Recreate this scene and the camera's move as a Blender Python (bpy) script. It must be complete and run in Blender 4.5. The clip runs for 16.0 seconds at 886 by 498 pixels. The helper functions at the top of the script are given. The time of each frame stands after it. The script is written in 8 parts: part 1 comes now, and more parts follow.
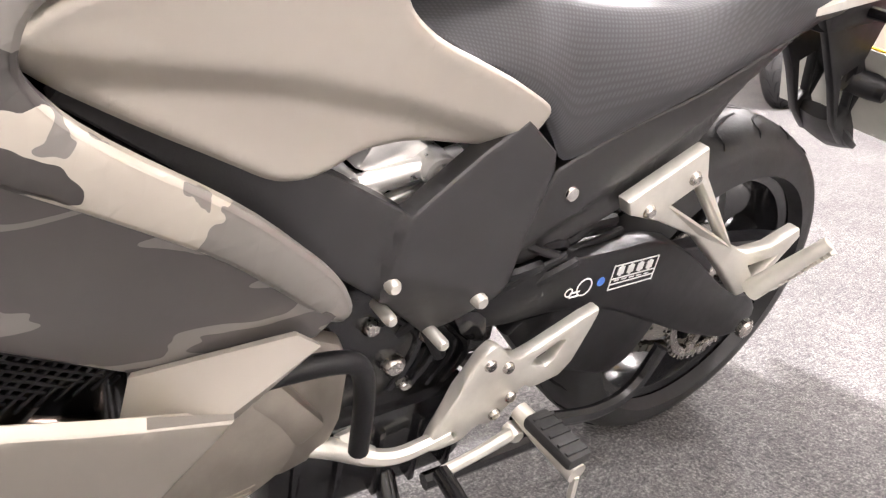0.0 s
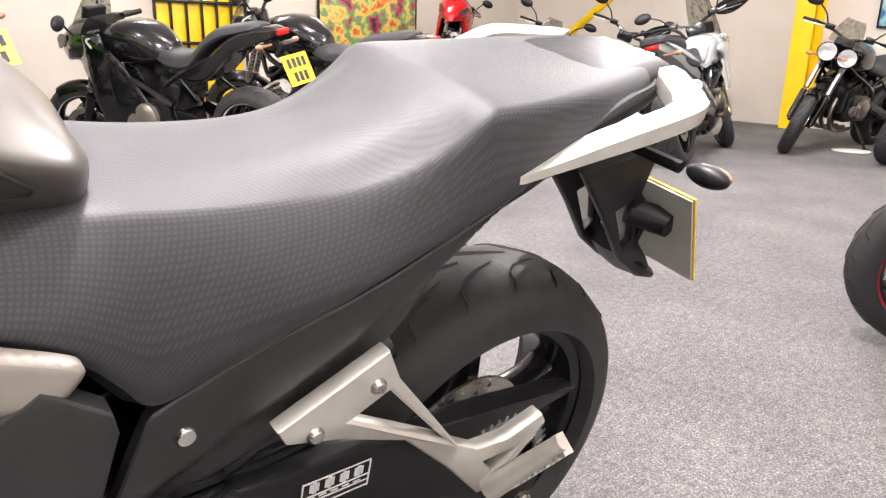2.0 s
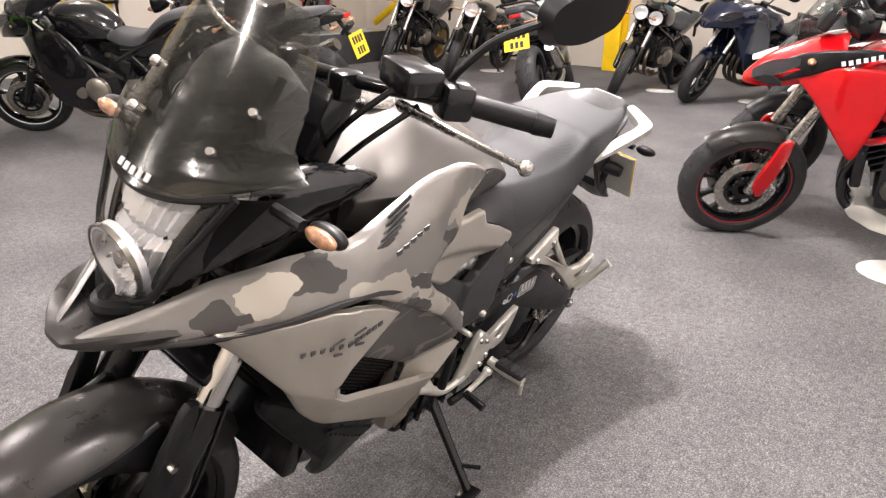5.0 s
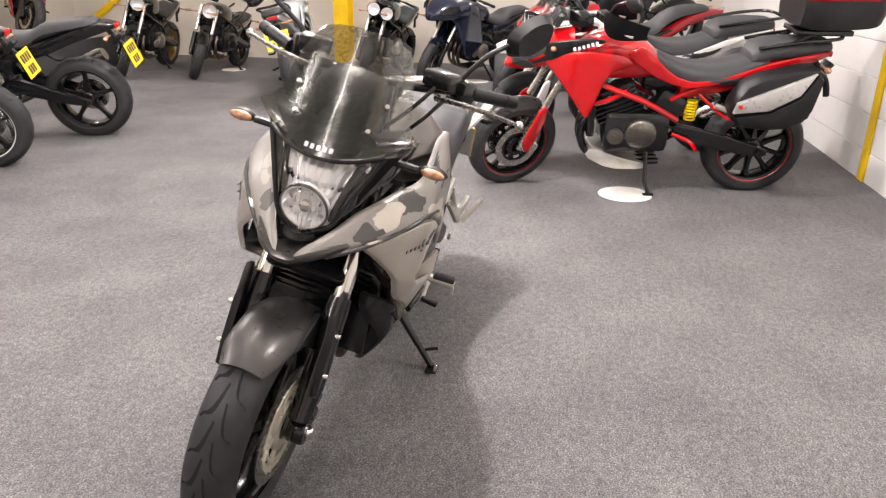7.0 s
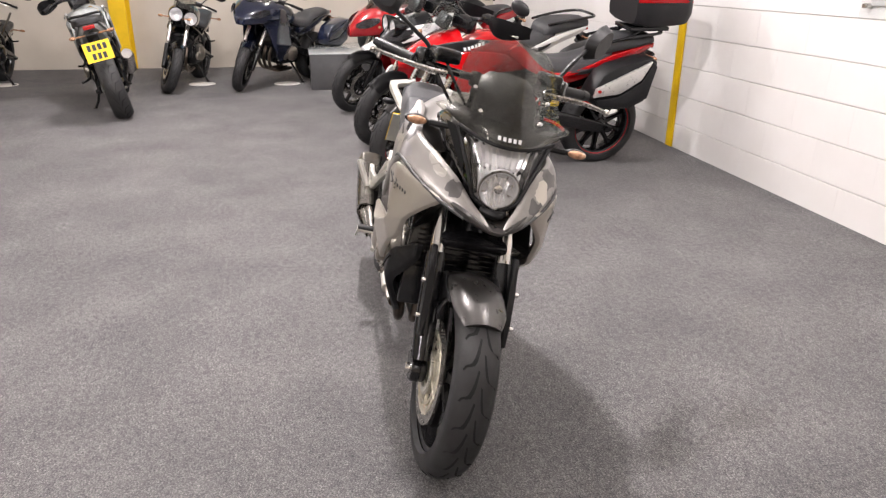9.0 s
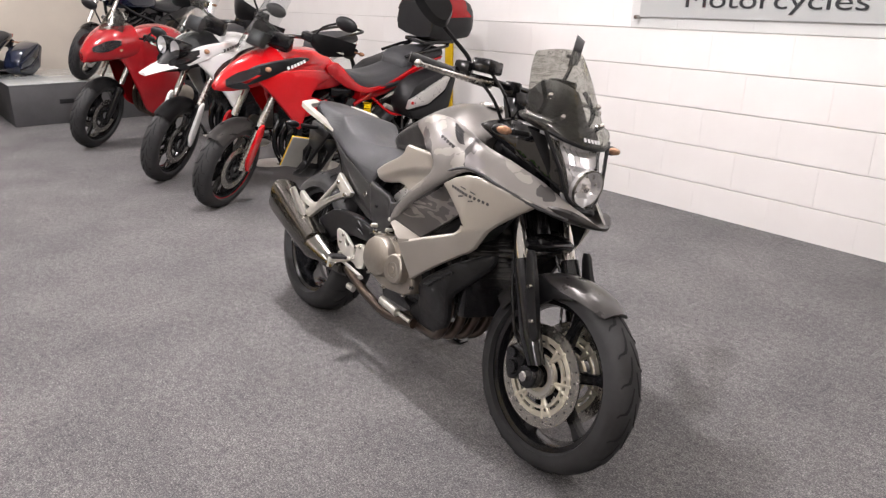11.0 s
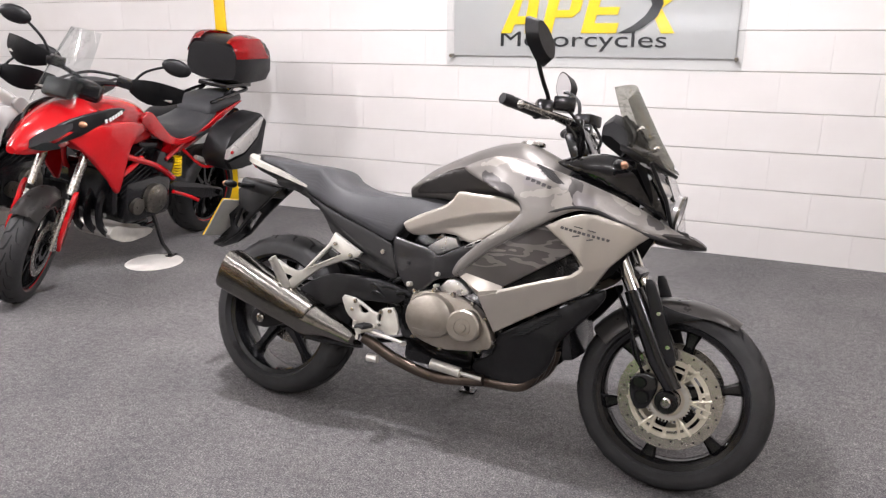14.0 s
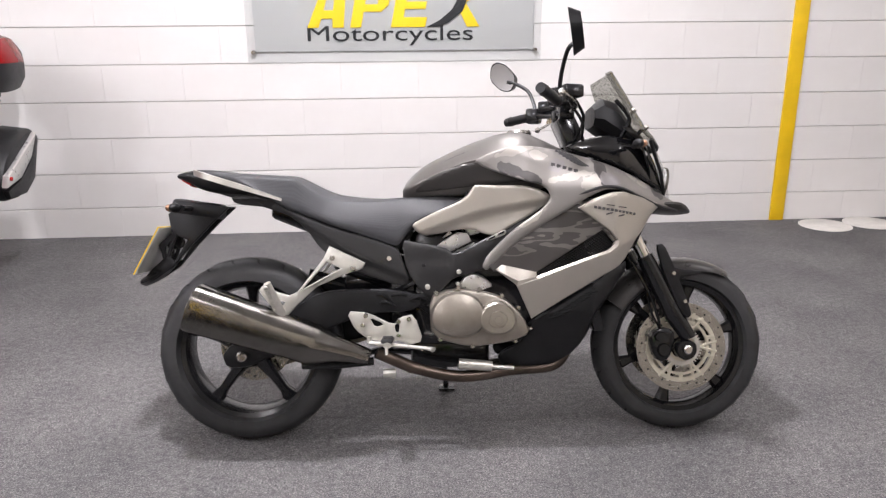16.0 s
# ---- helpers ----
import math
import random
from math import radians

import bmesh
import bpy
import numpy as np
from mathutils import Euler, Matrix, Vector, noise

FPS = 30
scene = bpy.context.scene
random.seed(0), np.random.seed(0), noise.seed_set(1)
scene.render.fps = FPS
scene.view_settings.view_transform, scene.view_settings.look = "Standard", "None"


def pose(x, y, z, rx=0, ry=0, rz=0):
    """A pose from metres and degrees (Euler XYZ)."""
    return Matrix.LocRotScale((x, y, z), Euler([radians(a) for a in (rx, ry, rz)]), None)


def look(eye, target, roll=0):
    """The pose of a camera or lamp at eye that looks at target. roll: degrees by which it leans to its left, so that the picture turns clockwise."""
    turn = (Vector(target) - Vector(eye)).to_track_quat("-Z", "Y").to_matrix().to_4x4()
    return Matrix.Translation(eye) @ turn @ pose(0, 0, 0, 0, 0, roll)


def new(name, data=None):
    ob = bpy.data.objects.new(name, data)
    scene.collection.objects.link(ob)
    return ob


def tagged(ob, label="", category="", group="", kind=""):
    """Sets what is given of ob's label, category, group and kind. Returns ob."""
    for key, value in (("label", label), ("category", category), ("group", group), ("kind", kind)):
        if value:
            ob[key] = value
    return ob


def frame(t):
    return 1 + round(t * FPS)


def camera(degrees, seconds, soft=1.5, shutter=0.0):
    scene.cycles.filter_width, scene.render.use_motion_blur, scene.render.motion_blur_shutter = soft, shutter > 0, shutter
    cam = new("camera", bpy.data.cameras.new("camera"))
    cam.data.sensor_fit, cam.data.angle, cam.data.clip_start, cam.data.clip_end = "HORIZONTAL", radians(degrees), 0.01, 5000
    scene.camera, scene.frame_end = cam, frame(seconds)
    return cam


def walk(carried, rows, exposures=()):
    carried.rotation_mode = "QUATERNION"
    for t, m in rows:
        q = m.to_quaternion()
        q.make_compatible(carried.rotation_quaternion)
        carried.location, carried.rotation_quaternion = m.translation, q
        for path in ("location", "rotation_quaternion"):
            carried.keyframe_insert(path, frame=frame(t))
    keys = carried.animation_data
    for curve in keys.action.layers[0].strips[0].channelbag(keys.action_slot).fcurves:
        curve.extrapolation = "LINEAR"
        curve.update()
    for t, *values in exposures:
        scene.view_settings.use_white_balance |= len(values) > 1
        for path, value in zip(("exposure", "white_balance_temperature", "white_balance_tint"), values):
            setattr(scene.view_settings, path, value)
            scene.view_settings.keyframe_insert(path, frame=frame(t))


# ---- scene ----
# camera and its walk
cam = camera(63.53, 16.0, soft=1.3)
PATH = [
    (0, look((1.0237, 0.7156, 0.7429), (-0.1166, -0.7847, 0.0730), 1.672)),
    (0.5, look((0.9285, 0.7501, 0.7444), (-0.1854, -0.7853, 0.1106), 1.245)),
    (1, look((0.8361, 0.7582, 0.7676), (-0.2914, -0.7798, 0.1649), 1.081)),
    (1.5, look((0.7389, 0.7554, 0.8166), (-0.4695, -0.7346, 0.2510), 1.052)),
    (2, look((0.6746, 0.7396, 0.8633), (-0.6176, -0.6841, 0.3125), 1.463)),
    (2.5, look((0.6661, 0.7366, 0.8967), (-0.6878, -0.6323, 0.3556), 1.261)),
    (3, look((0.7717, 0.7631, 0.9363), (-0.6259, -0.5561, 0.3825), 1.337)),
    (3.5, look((0.9634, 0.8284, 0.9459), (-0.4635, -0.4442, 0.3590), 1.356)),
    (4, look((1.2399, 0.9139, 1.0068), (-0.2191, -0.2972, 0.3709), 1.422)),
    (4.2, look((1.3649, 0.9544, 1.0507), (-0.1112, -0.2238, 0.3929), 1.576)),
    (6.3, look((2.5614, 0.9441, 1.2554), (0.8021, 0.3172, 0.5399), 0.714)),
    (6.5, look((2.6252, 0.8628, 1.2675), (0.8353, 0.3295, 0.5521), 0.705)),
    (7, look((2.7876, 0.6543, 1.2779), (0.9492, 0.3256, 0.5619), 0.599)),
    (7.5, look((2.9748, 0.4212, 1.3132), (1.1132, 0.2784, 0.5962), 0.605)),
    (8, look((3.0693, 0.1264, 1.3033), (1.2034, 0.1239, 0.5834), 0.480)),
    (8.5, look((3.1126, -0.1360, 1.3149), (1.2524, 0.0117, 0.5953), 0.395)),
    (9, look((3.1457, -0.3947, 1.3357), (1.3124, -0.0396, 0.6196), 0.446)),
    (9.2, look((3.1000, -0.4847, 1.3361), (1.2873, -0.0483, 0.6123), -0.212)),
    (11.3, look((2.6004, -1.5548, 1.3094), (1.1970, -0.2854, 0.6621), 0.682)),
    (11.5, look((2.5619, -1.6193, 1.3166), (1.2055, -0.2955, 0.6780), 0.700)),
    (12, look((2.4626, -1.7741, 1.3219), (1.2087, -0.3453, 0.7004), 0.495)),
    (12.5, look((2.3429, -1.8883, 1.3250), (1.1882, -0.3716, 0.7197), 0.441)),
    (13, look((2.0804, -1.9242, 1.3062), (1.0170, -0.3367, 0.7153), 0.371)),
    (13.5, look((1.8145, -1.9747, 1.3041), (0.8799, -0.3034, 0.7267), 0.431)),
    (14, look((1.5545, -2.0860, 1.2981), (0.7976, -0.3218, 0.7373), 0.325)),
    (14.5, look((1.2823, -2.1323, 1.2874), (0.7413, -0.2886, 0.7323), 0.087)),
    (15, look((1.0289, -2.1669, 1.2873), (0.7263, -0.2692, 0.7329), -0.038)),
    (15.5, look((0.7639, -2.2341, 1.3008), (0.6784, -0.3164, 0.7394), -0.329)),
    (16, look((0.5016, -2.2124, 1.2867), (0.6228, -0.2993, 0.7162), -0.540)),
]
EXPOSURES = [(0, 1.42, 6600, 10), (1.5, 0.97, 6600, 10), (4, 0.5, 6650, 10), (7, 0.45, 6750, 10), (9, 0.15, 6600, 10), (12.5, -0.08, 6450, 10), (16, -0.13, 6250, 10)]
walk(cam, PATH, EXPOSURES)

# world: dim neutral room fill seen only through no opening, the hall is lit by its unseen ceiling tubes and one added
# fill lamp
world = bpy.data.worlds.new("world")
world.use_nodes = True
world.node_tree.nodes["Background"].inputs[0].default_value = (1.0, 0.95, 0.9, 1)
world.node_tree.nodes["Background"].inputs[1].default_value = 0.02
scene.world = world
scene.view_settings.exposure = 0.0
CEIL = 3.3
# last spot (1.0, 1.5): lamp added to brighten the machine's left side
LAMPS = [(0.1, -0.15), (3.6, -0.15), (-3.2, 0.2), (-6.6, 0.1), (-1.9, -3.0), (1.6, -3.0), (-3.9, -1.5), (4.6, -3.0), (-1.9, -6.0), (-4.9, -6.0), (1.0, 1.5)]
for k, (lx, ly) in enumerate(LAMPS):
    ld = bpy.data.lights.new("tube_light", "POINT")
    ld.energy, ld.color, ld.shadow_soft_size = {0: 330, 1: 55, 2: 35, 4: 65, 5: 105, 3: 75, 6: 240, 8: 60, 9: 60, 10: 70}.get(k, 95), (1.0, 0.945, 0.975), 0.08
    lo = new("tube_light", ld)
    lo.matrix_world = pose(lx, ly, CEIL - 0.24)

# ---- materials ----
def mat(name, col, rough=0.5, metal=0.0, spec=0.5, coat=0.0, emis=0.0):
    m = bpy.data.materials.new(name)
    m.use_nodes = True
    b = m.node_tree.nodes["Principled BSDF"]
    b.inputs["Base Color"].default_value = (*col, 1)
    b.inputs["Roughness"].default_value = rough
    b.inputs["Metallic"].default_value = metal
    b.inputs["Specular IOR Level"].default_value = spec
    b.inputs["Coat Weight"].default_value = coat
    if emis:
        b.inputs["Emission Color"].default_value = (*col, 1)
        b.inputs["Emission Strength"].default_value = emis
    return m


def nodes_of(m):
    return m.node_tree.nodes, m.node_tree.links, m.node_tree.nodes["Principled BSDF"]


def noise_node(m, scale, detail=3, rough=0.5, stretch=None):
    n, l, b = nodes_of(m)
    tc = n.new("ShaderNodeTexCoord")
    t = n.new("ShaderNodeTexNoise")
    t.inputs["Scale"].default_value, t.inputs["Detail"].default_value, t.inputs["Roughness"].default_value = scale, detail, rough
    src = tc.outputs["Object"]
    if stretch:
        mp = n.new("ShaderNodeMapping")
        mp.inputs["Scale"].default_value = stretch[:3]
        if len(stretch) > 3:
            mp.inputs["Rotation"].default_value = stretch[3]
        l.new(src, mp.inputs["Vector"])
        src = mp.outputs["Vector"]
    l.new(src, t.inputs["Vector"])
    return t


def ramp(m, fac, stops, constant=False):
    n, l, b = nodes_of(m)
    r = n.new("ShaderNodeValToRGB")
    r.color_ramp.interpolation = "CONSTANT" if constant else "LINEAR"
    while len(r.color_ramp.elements) < len(stops):
        r.color_ramp.elements.new(0.5)
    for e, (p, c) in zip(r.color_ramp.elements, stops):
        e.position, e.color = p, (*c, 1)
    l.new(fac, r.inputs["Fac"])
    return r


def vary(m, scale=6, amount=0.25, bump=0.0, bscale=200, rvar=0.12):
    """Uneven tone at a large and a small scale, uneven gloss and a fine relief."""
    n, l, b = nodes_of(m)
    c = b.inputs["Base Color"].default_value[:3]
    t = noise_node(m, scale, 5, 0.6)
    r = ramp(m, t.outputs["Fac"], [(0.3, [v * (1 - amount) for v in c]), (0.7, [min(1, v * (1 + amount)) for v in c])])
    l.new(r.outputs["Color"], b.inputs["Base Color"])
    rr = b.inputs["Roughness"].default_value
    mr = n.new("ShaderNodeMapRange")
    mr.inputs["To Min"].default_value, mr.inputs["To Max"].default_value = max(0.02, rr - rvar), min(1, rr + rvar)
    t2 = noise_node(m, scale * 5, 4, 0.7)
    l.new(t2.outputs["Fac"], mr.inputs["Value"])
    l.new(mr.outputs["Result"], b.inputs["Roughness"])
    if bump:
        t3 = noise_node(m, bscale, 2)
        bp = n.new("ShaderNodeBump")
        bp.inputs["Strength"].default_value, bp.inputs["Distance"].default_value = bump, 0.002
        l.new(t3.outputs["Fac"], bp.inputs["Height"])
        l.new(bp.outputs["Normal"], b.inputs["Normal"])
    return m


def glass_mat(name, tint, gloss_rough=0.03, ior=1.5):
    """A thin tinted pane: clear through, glossy by Fresnel."""
    m = bpy.data.materials.new(name)
    m.use_nodes = True
    n, l = m.node_tree.nodes, m.node_tree.links
    n.remove(n["Principled BSDF"])
    tr, gl, mx, lw = n.new("ShaderNodeBsdfTransparent"), n.new("ShaderNodeBsdfGlossy"), n.new("ShaderNodeMixShader"), n.new("ShaderNodeLayerWeight")
    tr.inputs["Color"].default_value = (*tint, 1)
    gl.inputs["Roughness"].default_value = gloss_rough
    pw, ma = n.new("ShaderNodeMath"), n.new("ShaderNodeMath")
    pw.operation, ma.operation = "POWER", "MULTIPLY_ADD"
    pw.inputs[1].default_value = 5.0
    ma.inputs[1].default_value, ma.inputs[2].default_value = 0.6, 0.09 * (ior - 1.0)
    l.new(lw.outputs["Facing"], pw.inputs[0]); l.new(pw.outputs[0], ma.inputs[0]); l.new(ma.outputs[0], mx.inputs[0])
    l.new(tr.outputs[0], mx.inputs[1]); l.new(gl.outputs[0], mx.inputs[2])
    l.new(mx.outputs[0], n["Material Output"].inputs["Surface"])
    return m


M = {}
M["rubber"] = vary(mat("tyre rubber", (0.026, 0.026, 0.027), 0.56, spec=0.32), 8, 0.3, 0.15, 300)
# near-black colour standing for the shade in grooves and holes
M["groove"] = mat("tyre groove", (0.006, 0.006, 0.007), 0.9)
M["black_plastic"] = vary(mat("matt black plastic", (0.008, 0.008, 0.009), 0.42, spec=0.3), 9, 0.25, 0.12, 500)
M["dark_grey"] = vary(mat("dark grey satin panel", (0.024, 0.0235, 0.0245), 0.4), 5, 0.2, 0.1, 700)
M["satin_black"] = vary(mat("satin black panel", (0.019, 0.0188, 0.0195), 0.4, spec=0.45), 5, 0.2, 0.1, 700)
M["black_metal"] = vary(mat("black painted metal", (0.008, 0.008, 0.009), 0.17, spec=0.5), 10, 0.3)
M["gloss_black"] = vary(mat("gloss black paint", (0.006, 0.006, 0.007), 0.1, coat=0.6), 6, 0.3, rvar=0.06)
M["alloy"] = vary(mat("satin cast aluminium", (0.62, 0.605, 0.555), 0.38, 0.68), 20, 0.12, 0.08, 600)
M["engine_case"] = vary(mat("bronze grey engine casing", (0.33, 0.30, 0.26), 0.36, 0.8), 14, 0.15, 0.08, 600)
M["bright_alloy"] = vary(mat("bright machined aluminium", (0.8, 0.79, 0.77), 0.3, 0.75), 9, 0.15)
M["dark_chrome"] = vary(mat("darkened polished steel", (0.5, 0.485, 0.455), 0.14, 1.0), 12, 0.15)
M["skirt_paint"] = vary(mat("dark satin tank paint", (0.055, 0.052, 0.05), 0.38, 0.4), 5, 0.15, 0.04, 1500)
M["chrome"] = mat("polished steel", (0.75, 0.73, 0.7), 0.12, 1.0)
M["steel"] = vary(mat("brushed steel", (0.5, 0.48, 0.45), 0.26, 1.0), 18, 0.2)
M["dark_steel"] = vary(mat("dark exhaust shell", (0.16, 0.15, 0.13), 0.3, 0.9), 10, 0.2)
M["header_pipe"] = vary(mat("heat-browned pipe", (0.12, 0.095, 0.078), 0.35, 0.95), 12, 0.35)
M["silencer_steel"] = vary(mat("dark brushed silencer steel", (0.16, 0.152, 0.14), 0.2, 1.0), 10, 0.15)
M["disc_steel"] = vary(mat("brake disc steel", (0.5, 0.48, 0.44), 0.24, 0.95), 30, 0.15)
M["carrier"] = mat("champagne disc carrier", (0.64, 0.6, 0.49), 0.38, 0.6)
M["silver_paint"] = vary(mat("champagne silver paint", (0.45, 0.42, 0.372), 0.32, 0.52), 4, 0.06, 0.04, 1500, 0.05)
M["tank_paint"] = vary(mat("grey metallic tank paint", (0.125, 0.117, 0.109), 0.33, 0.6), 4, 0.1, 0.04, 1500, 0.05)
M["fender_paint"] = vary(mat("dark metallic mudguard paint", (0.055, 0.052, 0.05), 0.3, 0.5), 5, 0.12, 0.04, 1500)
M["lens_clear"] = glass_mat("clear lamp lens", (0.95, 0.95, 0.95))
M["screen"] = glass_mat("smoked screen", (0.5, 0.5, 0.465), 0.09, 2.3)
M["clear_screen"] = glass_mat("clear tall screen", (0.8, 0.82, 0.82), 0.04)
M["acrylic"] = glass_mat("clear acrylic sheet", (0.94, 0.95, 0.95), 0.12, 1.2)
M["amber"] = mat("amber bulb lens", (0.75, 0.22, 0.06), 0.25)
M["red_lens"] = mat("red lamp lens", (0.45, 0.01, 0.01), 0.15, coat=0.5)
M["mirror"] = mat("mirror glass", (0.85, 0.85, 0.87), 0.02, 1.0)
M["reflector"] = vary(mat("lamp reflector", (0.88, 0.88, 0.89), 0.2, 0.55), 40, 0.06, 0.1, 60)
M["plate_yellow"] = vary(mat("yellow number plate", (0.85, 0.55, 0.01), 0.35), 12, 0.08)
M["plate_back"] = vary(mat("grey plate back", (0.5, 0.5, 0.46), 0.4), 12, 0.1)
M["ink"] = mat("black print", (0.01, 0.01, 0.012), 0.5)
M["white_print"] = mat("white print", (0.75, 0.75, 0.75), 0.5)
M["grey_print"] = mat("grey transfer", (0.06, 0.058, 0.06), 0.4)
M["blue_print"] = mat("blue print", (0.05, 0.15, 0.5), 0.5)
M["red_paint"] = vary(mat("gloss red paint", (0.43, 0.003, 0.006), 0.14, coat=0.5), 5, 0.08, rvar=0.05)
M["dark_red"] = vary(mat("deep red paint", (0.3, 0.008, 0.012), 0.18, coat=0.7), 5, 0.1, rvar=0.05)
M["white_paint"] = vary(mat("gloss white paint", (0.75, 0.75, 0.74), 0.2, coat=0.6), 5, 0.05, rvar=0.05)
M["grey_paint"] = vary(mat("pale grey paint", (0.36, 0.38, 0.38), 0.25, coat=0.5), 5, 0.08, rvar=0.05)
M["navy_paint"] = vary(mat("dark navy paint", (0.008, 0.012, 0.03), 0.1, coat=0.8), 5, 0.2, rvar=0.05)
M["green_paint"] = vary(mat("lime green paint", (0.16, 0.55, 0.02), 0.2, coat=0.6), 5, 0.1, rvar=0.05)
M["orange_paint"] = vary(mat("orange rim paint", (0.65, 0.2, 0.02), 0.3), 6, 0.1)
M["gold"] = mat("gold wheel paint", (0.36, 0.26, 0.12), 0.35, 0.8)
M["pannier_silver"] = vary(mat("silver pannier lid", (0.55, 0.54, 0.52), 0.3, 0.6), 8, 0.08)
M["yellow_spring"] = mat("yellow spring", (0.8, 0.55, 0.0), 0.35)
M["yellow_paint"] = vary(mat("yellow safety paint", (0.78, 0.5, 0.004), 0.4), 5, 0.1, 0.1, 200)
M["orange_lamp"] = M["amber"]

# seat: fine woven-look vinyl
sv = M["vinyl"] = mat("ribbed seat vinyl", (0.03, 0.03, 0.033), 0.56, spec=0.42)
n_, l_, b_ = nodes_of(sv)
tc_ = n_.new("ShaderNodeTexCoord")
w1 = n_.new("ShaderNodeTexWave"); w1.inputs["Scale"].default_value = 120; w1.bands_direction = "DIAGONAL"
w2 = n_.new("ShaderNodeTexWave"); w2.inputs["Scale"].default_value = 120; w2.bands_direction = "Y"
ad = n_.new("ShaderNodeMath"); ad.operation = "MULTIPLY"
bp_ = n_.new("ShaderNodeBump"); bp_.inputs["Strength"].default_value, bp_.inputs["Distance"].default_value = 0.25, 0.0005
for w_ in (w1, w2):
    l_.new(tc_.outputs["Object"], w_.inputs["Vector"])
l_.new(w1.outputs["Fac"], ad.inputs[0]); l_.new(w2.outputs["Fac"], ad.inputs[1])
l_.new(ad.outputs[0], bp_.inputs["Height"]); l_.new(bp_.outputs["Normal"], b_.inputs["Normal"])
rs = ramp(sv, ad.outputs[0], [(0.0, (0.025, 0.0255, 0.028)), (0.6, (0.04, 0.041, 0.045))])
l_.new(rs.outputs["Color"], b_.inputs["Base Color"])

# camouflage paint: hard-edged blotches in metallic greys and beige
def camo(name, stops, stretch, scale=3.4):
    m = mat(name, (0.2, 0.19, 0.17), 0.34, 0.45)
    n, l, b = nodes_of(m)
    t = noise_node(m, scale, 2.2, 0.5, stretch)
    r = ramp(m, t.outputs["Fac"], stops, True)
    l.new(r.outputs["Color"], b.inputs["Base Color"])
    return m


PALE = (0.36, 0.338, 0.305)
CREAM, MAUVE, SHADE = (0.52, 0.485, 0.425), (0.24, 0.225, 0.225), (0.08, 0.075, 0.073)
PATCHES = [(0.925, 0.235, 0.735, 0.062, 0.042, 38, CREAM), (0.955, 0.235, 0.724, 0.05, 0.012, 36, MAUVE), (0.985, 0.235, 0.765, 0.05, 0.012, 30, SHADE), (1.065, 0.24, 0.826, 0.06, 0.026, 10, CREAM), (0.985, 0.24, 0.812, 0.06, 0.013, 25, SHADE), (0.84, 0.19, 0.897, 0.075, 0.022, 0, CREAM), (0.9, 0.2, 0.862, 0.05, 0.014, 20, SHADE),
           (1.19, 0.22, 0.868, 0.04, 0.02, -25, SHADE), (1.255, 0.18, 0.842, 0.045, 0.02, -30, CREAM), (1.31, 0.13, 0.805, 0.03, 0.016, -30, SHADE), (1.13, 0.235, 0.85, 0.03, 0.014, 0, CREAM),
           (0.856, -0.18, 0.954, 0.055, 0.014, 15, PALE), (0.93, -0.19, 0.938, 0.03, 0.014, -20, PALE), (0.845, -0.19, 0.898, 0.05, 0.018, -10, SHADE), (0.9, -0.2, 0.87, 0.05, 0.014, -25, SHADE), (0.985, -0.22, 0.9, 0.028, 0.022, 0, MAUVE), (1.02, -0.24, 0.868, 0.06, 0.014, 10, PALE), (1.089, -0.24, 0.85, 0.032, 0.03, 0, PALE), (1.118, -0.235, 0.888, 0.018, 0.04, 15, SHADE), (1.15, -0.23, 0.862, 0.03, 0.02, 0, MAUVE), (1.23, -0.2, 0.874, 0.03, 0.011, -35, PALE), (1.27, -0.17, 0.848, 0.026, 0.009, -20, PALE), (1.33, -0.12, 0.82, 0.035, 0.014, -30, SHADE), (0.9, -0.235, 0.745, 0.04, 0.011, 30, PALE)]


def patched(name, base_col, patches):
    """Satin paint with hard-edged blotches at fixed places on the panels."""
    m = mat(name, base_col, 0.34, 0.4)
    n, l, b = nodes_of(m)
    t = noise_node(m, 26, 2.0, 0.5)
    sep = n.new("ShaderNodeSeparateColor")
    l.new(t.outputs["Color"], sep.inputs[0])
    tc = n.new("ShaderNodeTexCoord")
    last = None
    for k, (x, y, z, rx, rz, ang, colr) in enumerate(patches):
        mp = n.new("ShaderNodeMapping")
        mp.vector_type = "TEXTURE"
        mp.inputs["Location"].default_value = (x, y, z - 0.027)
        mp.inputs["Rotation"].default_value = (0, radians(-ang), 0)
        mp.inputs["Scale"].default_value = (rx, 0.15, rz)
        l.new(tc.outputs["Object"], mp.inputs["Vector"])
        ln = n.new("ShaderNodeVectorMath")
        ln.operation = "LENGTH"
        l.new(mp.outputs["Vector"], ln.inputs[0])
        ma = n.new("ShaderNodeMath")
        ma.operation = "MULTIPLY_ADD"
        l.new(sep.outputs[k % 3], ma.inputs[0])
        ma.inputs[1].default_value = 2.2
        l.new(ln.outputs["Value"], ma.inputs[2])
        lt = n.new("ShaderNodeMath")
        lt.operation = "LESS_THAN"
        l.new(ma.outputs[0], lt.inputs[0])
        lt.inputs[1].default_value = 2.1
        mx = n.new("ShaderNodeMix")
        mx.data_type = "RGBA"
        l.new(lt.outputs[0], mx.inputs[0])
        if last is None:
            mx.inputs[6].default_value = (*base_col, 1)
        else:
            l.new(last, mx.inputs[6])
        mx.inputs[7].default_value = (*colr, 1)
        last = mx.outputs[2]
    l.new(last, b.inputs["Base Color"])
    return m


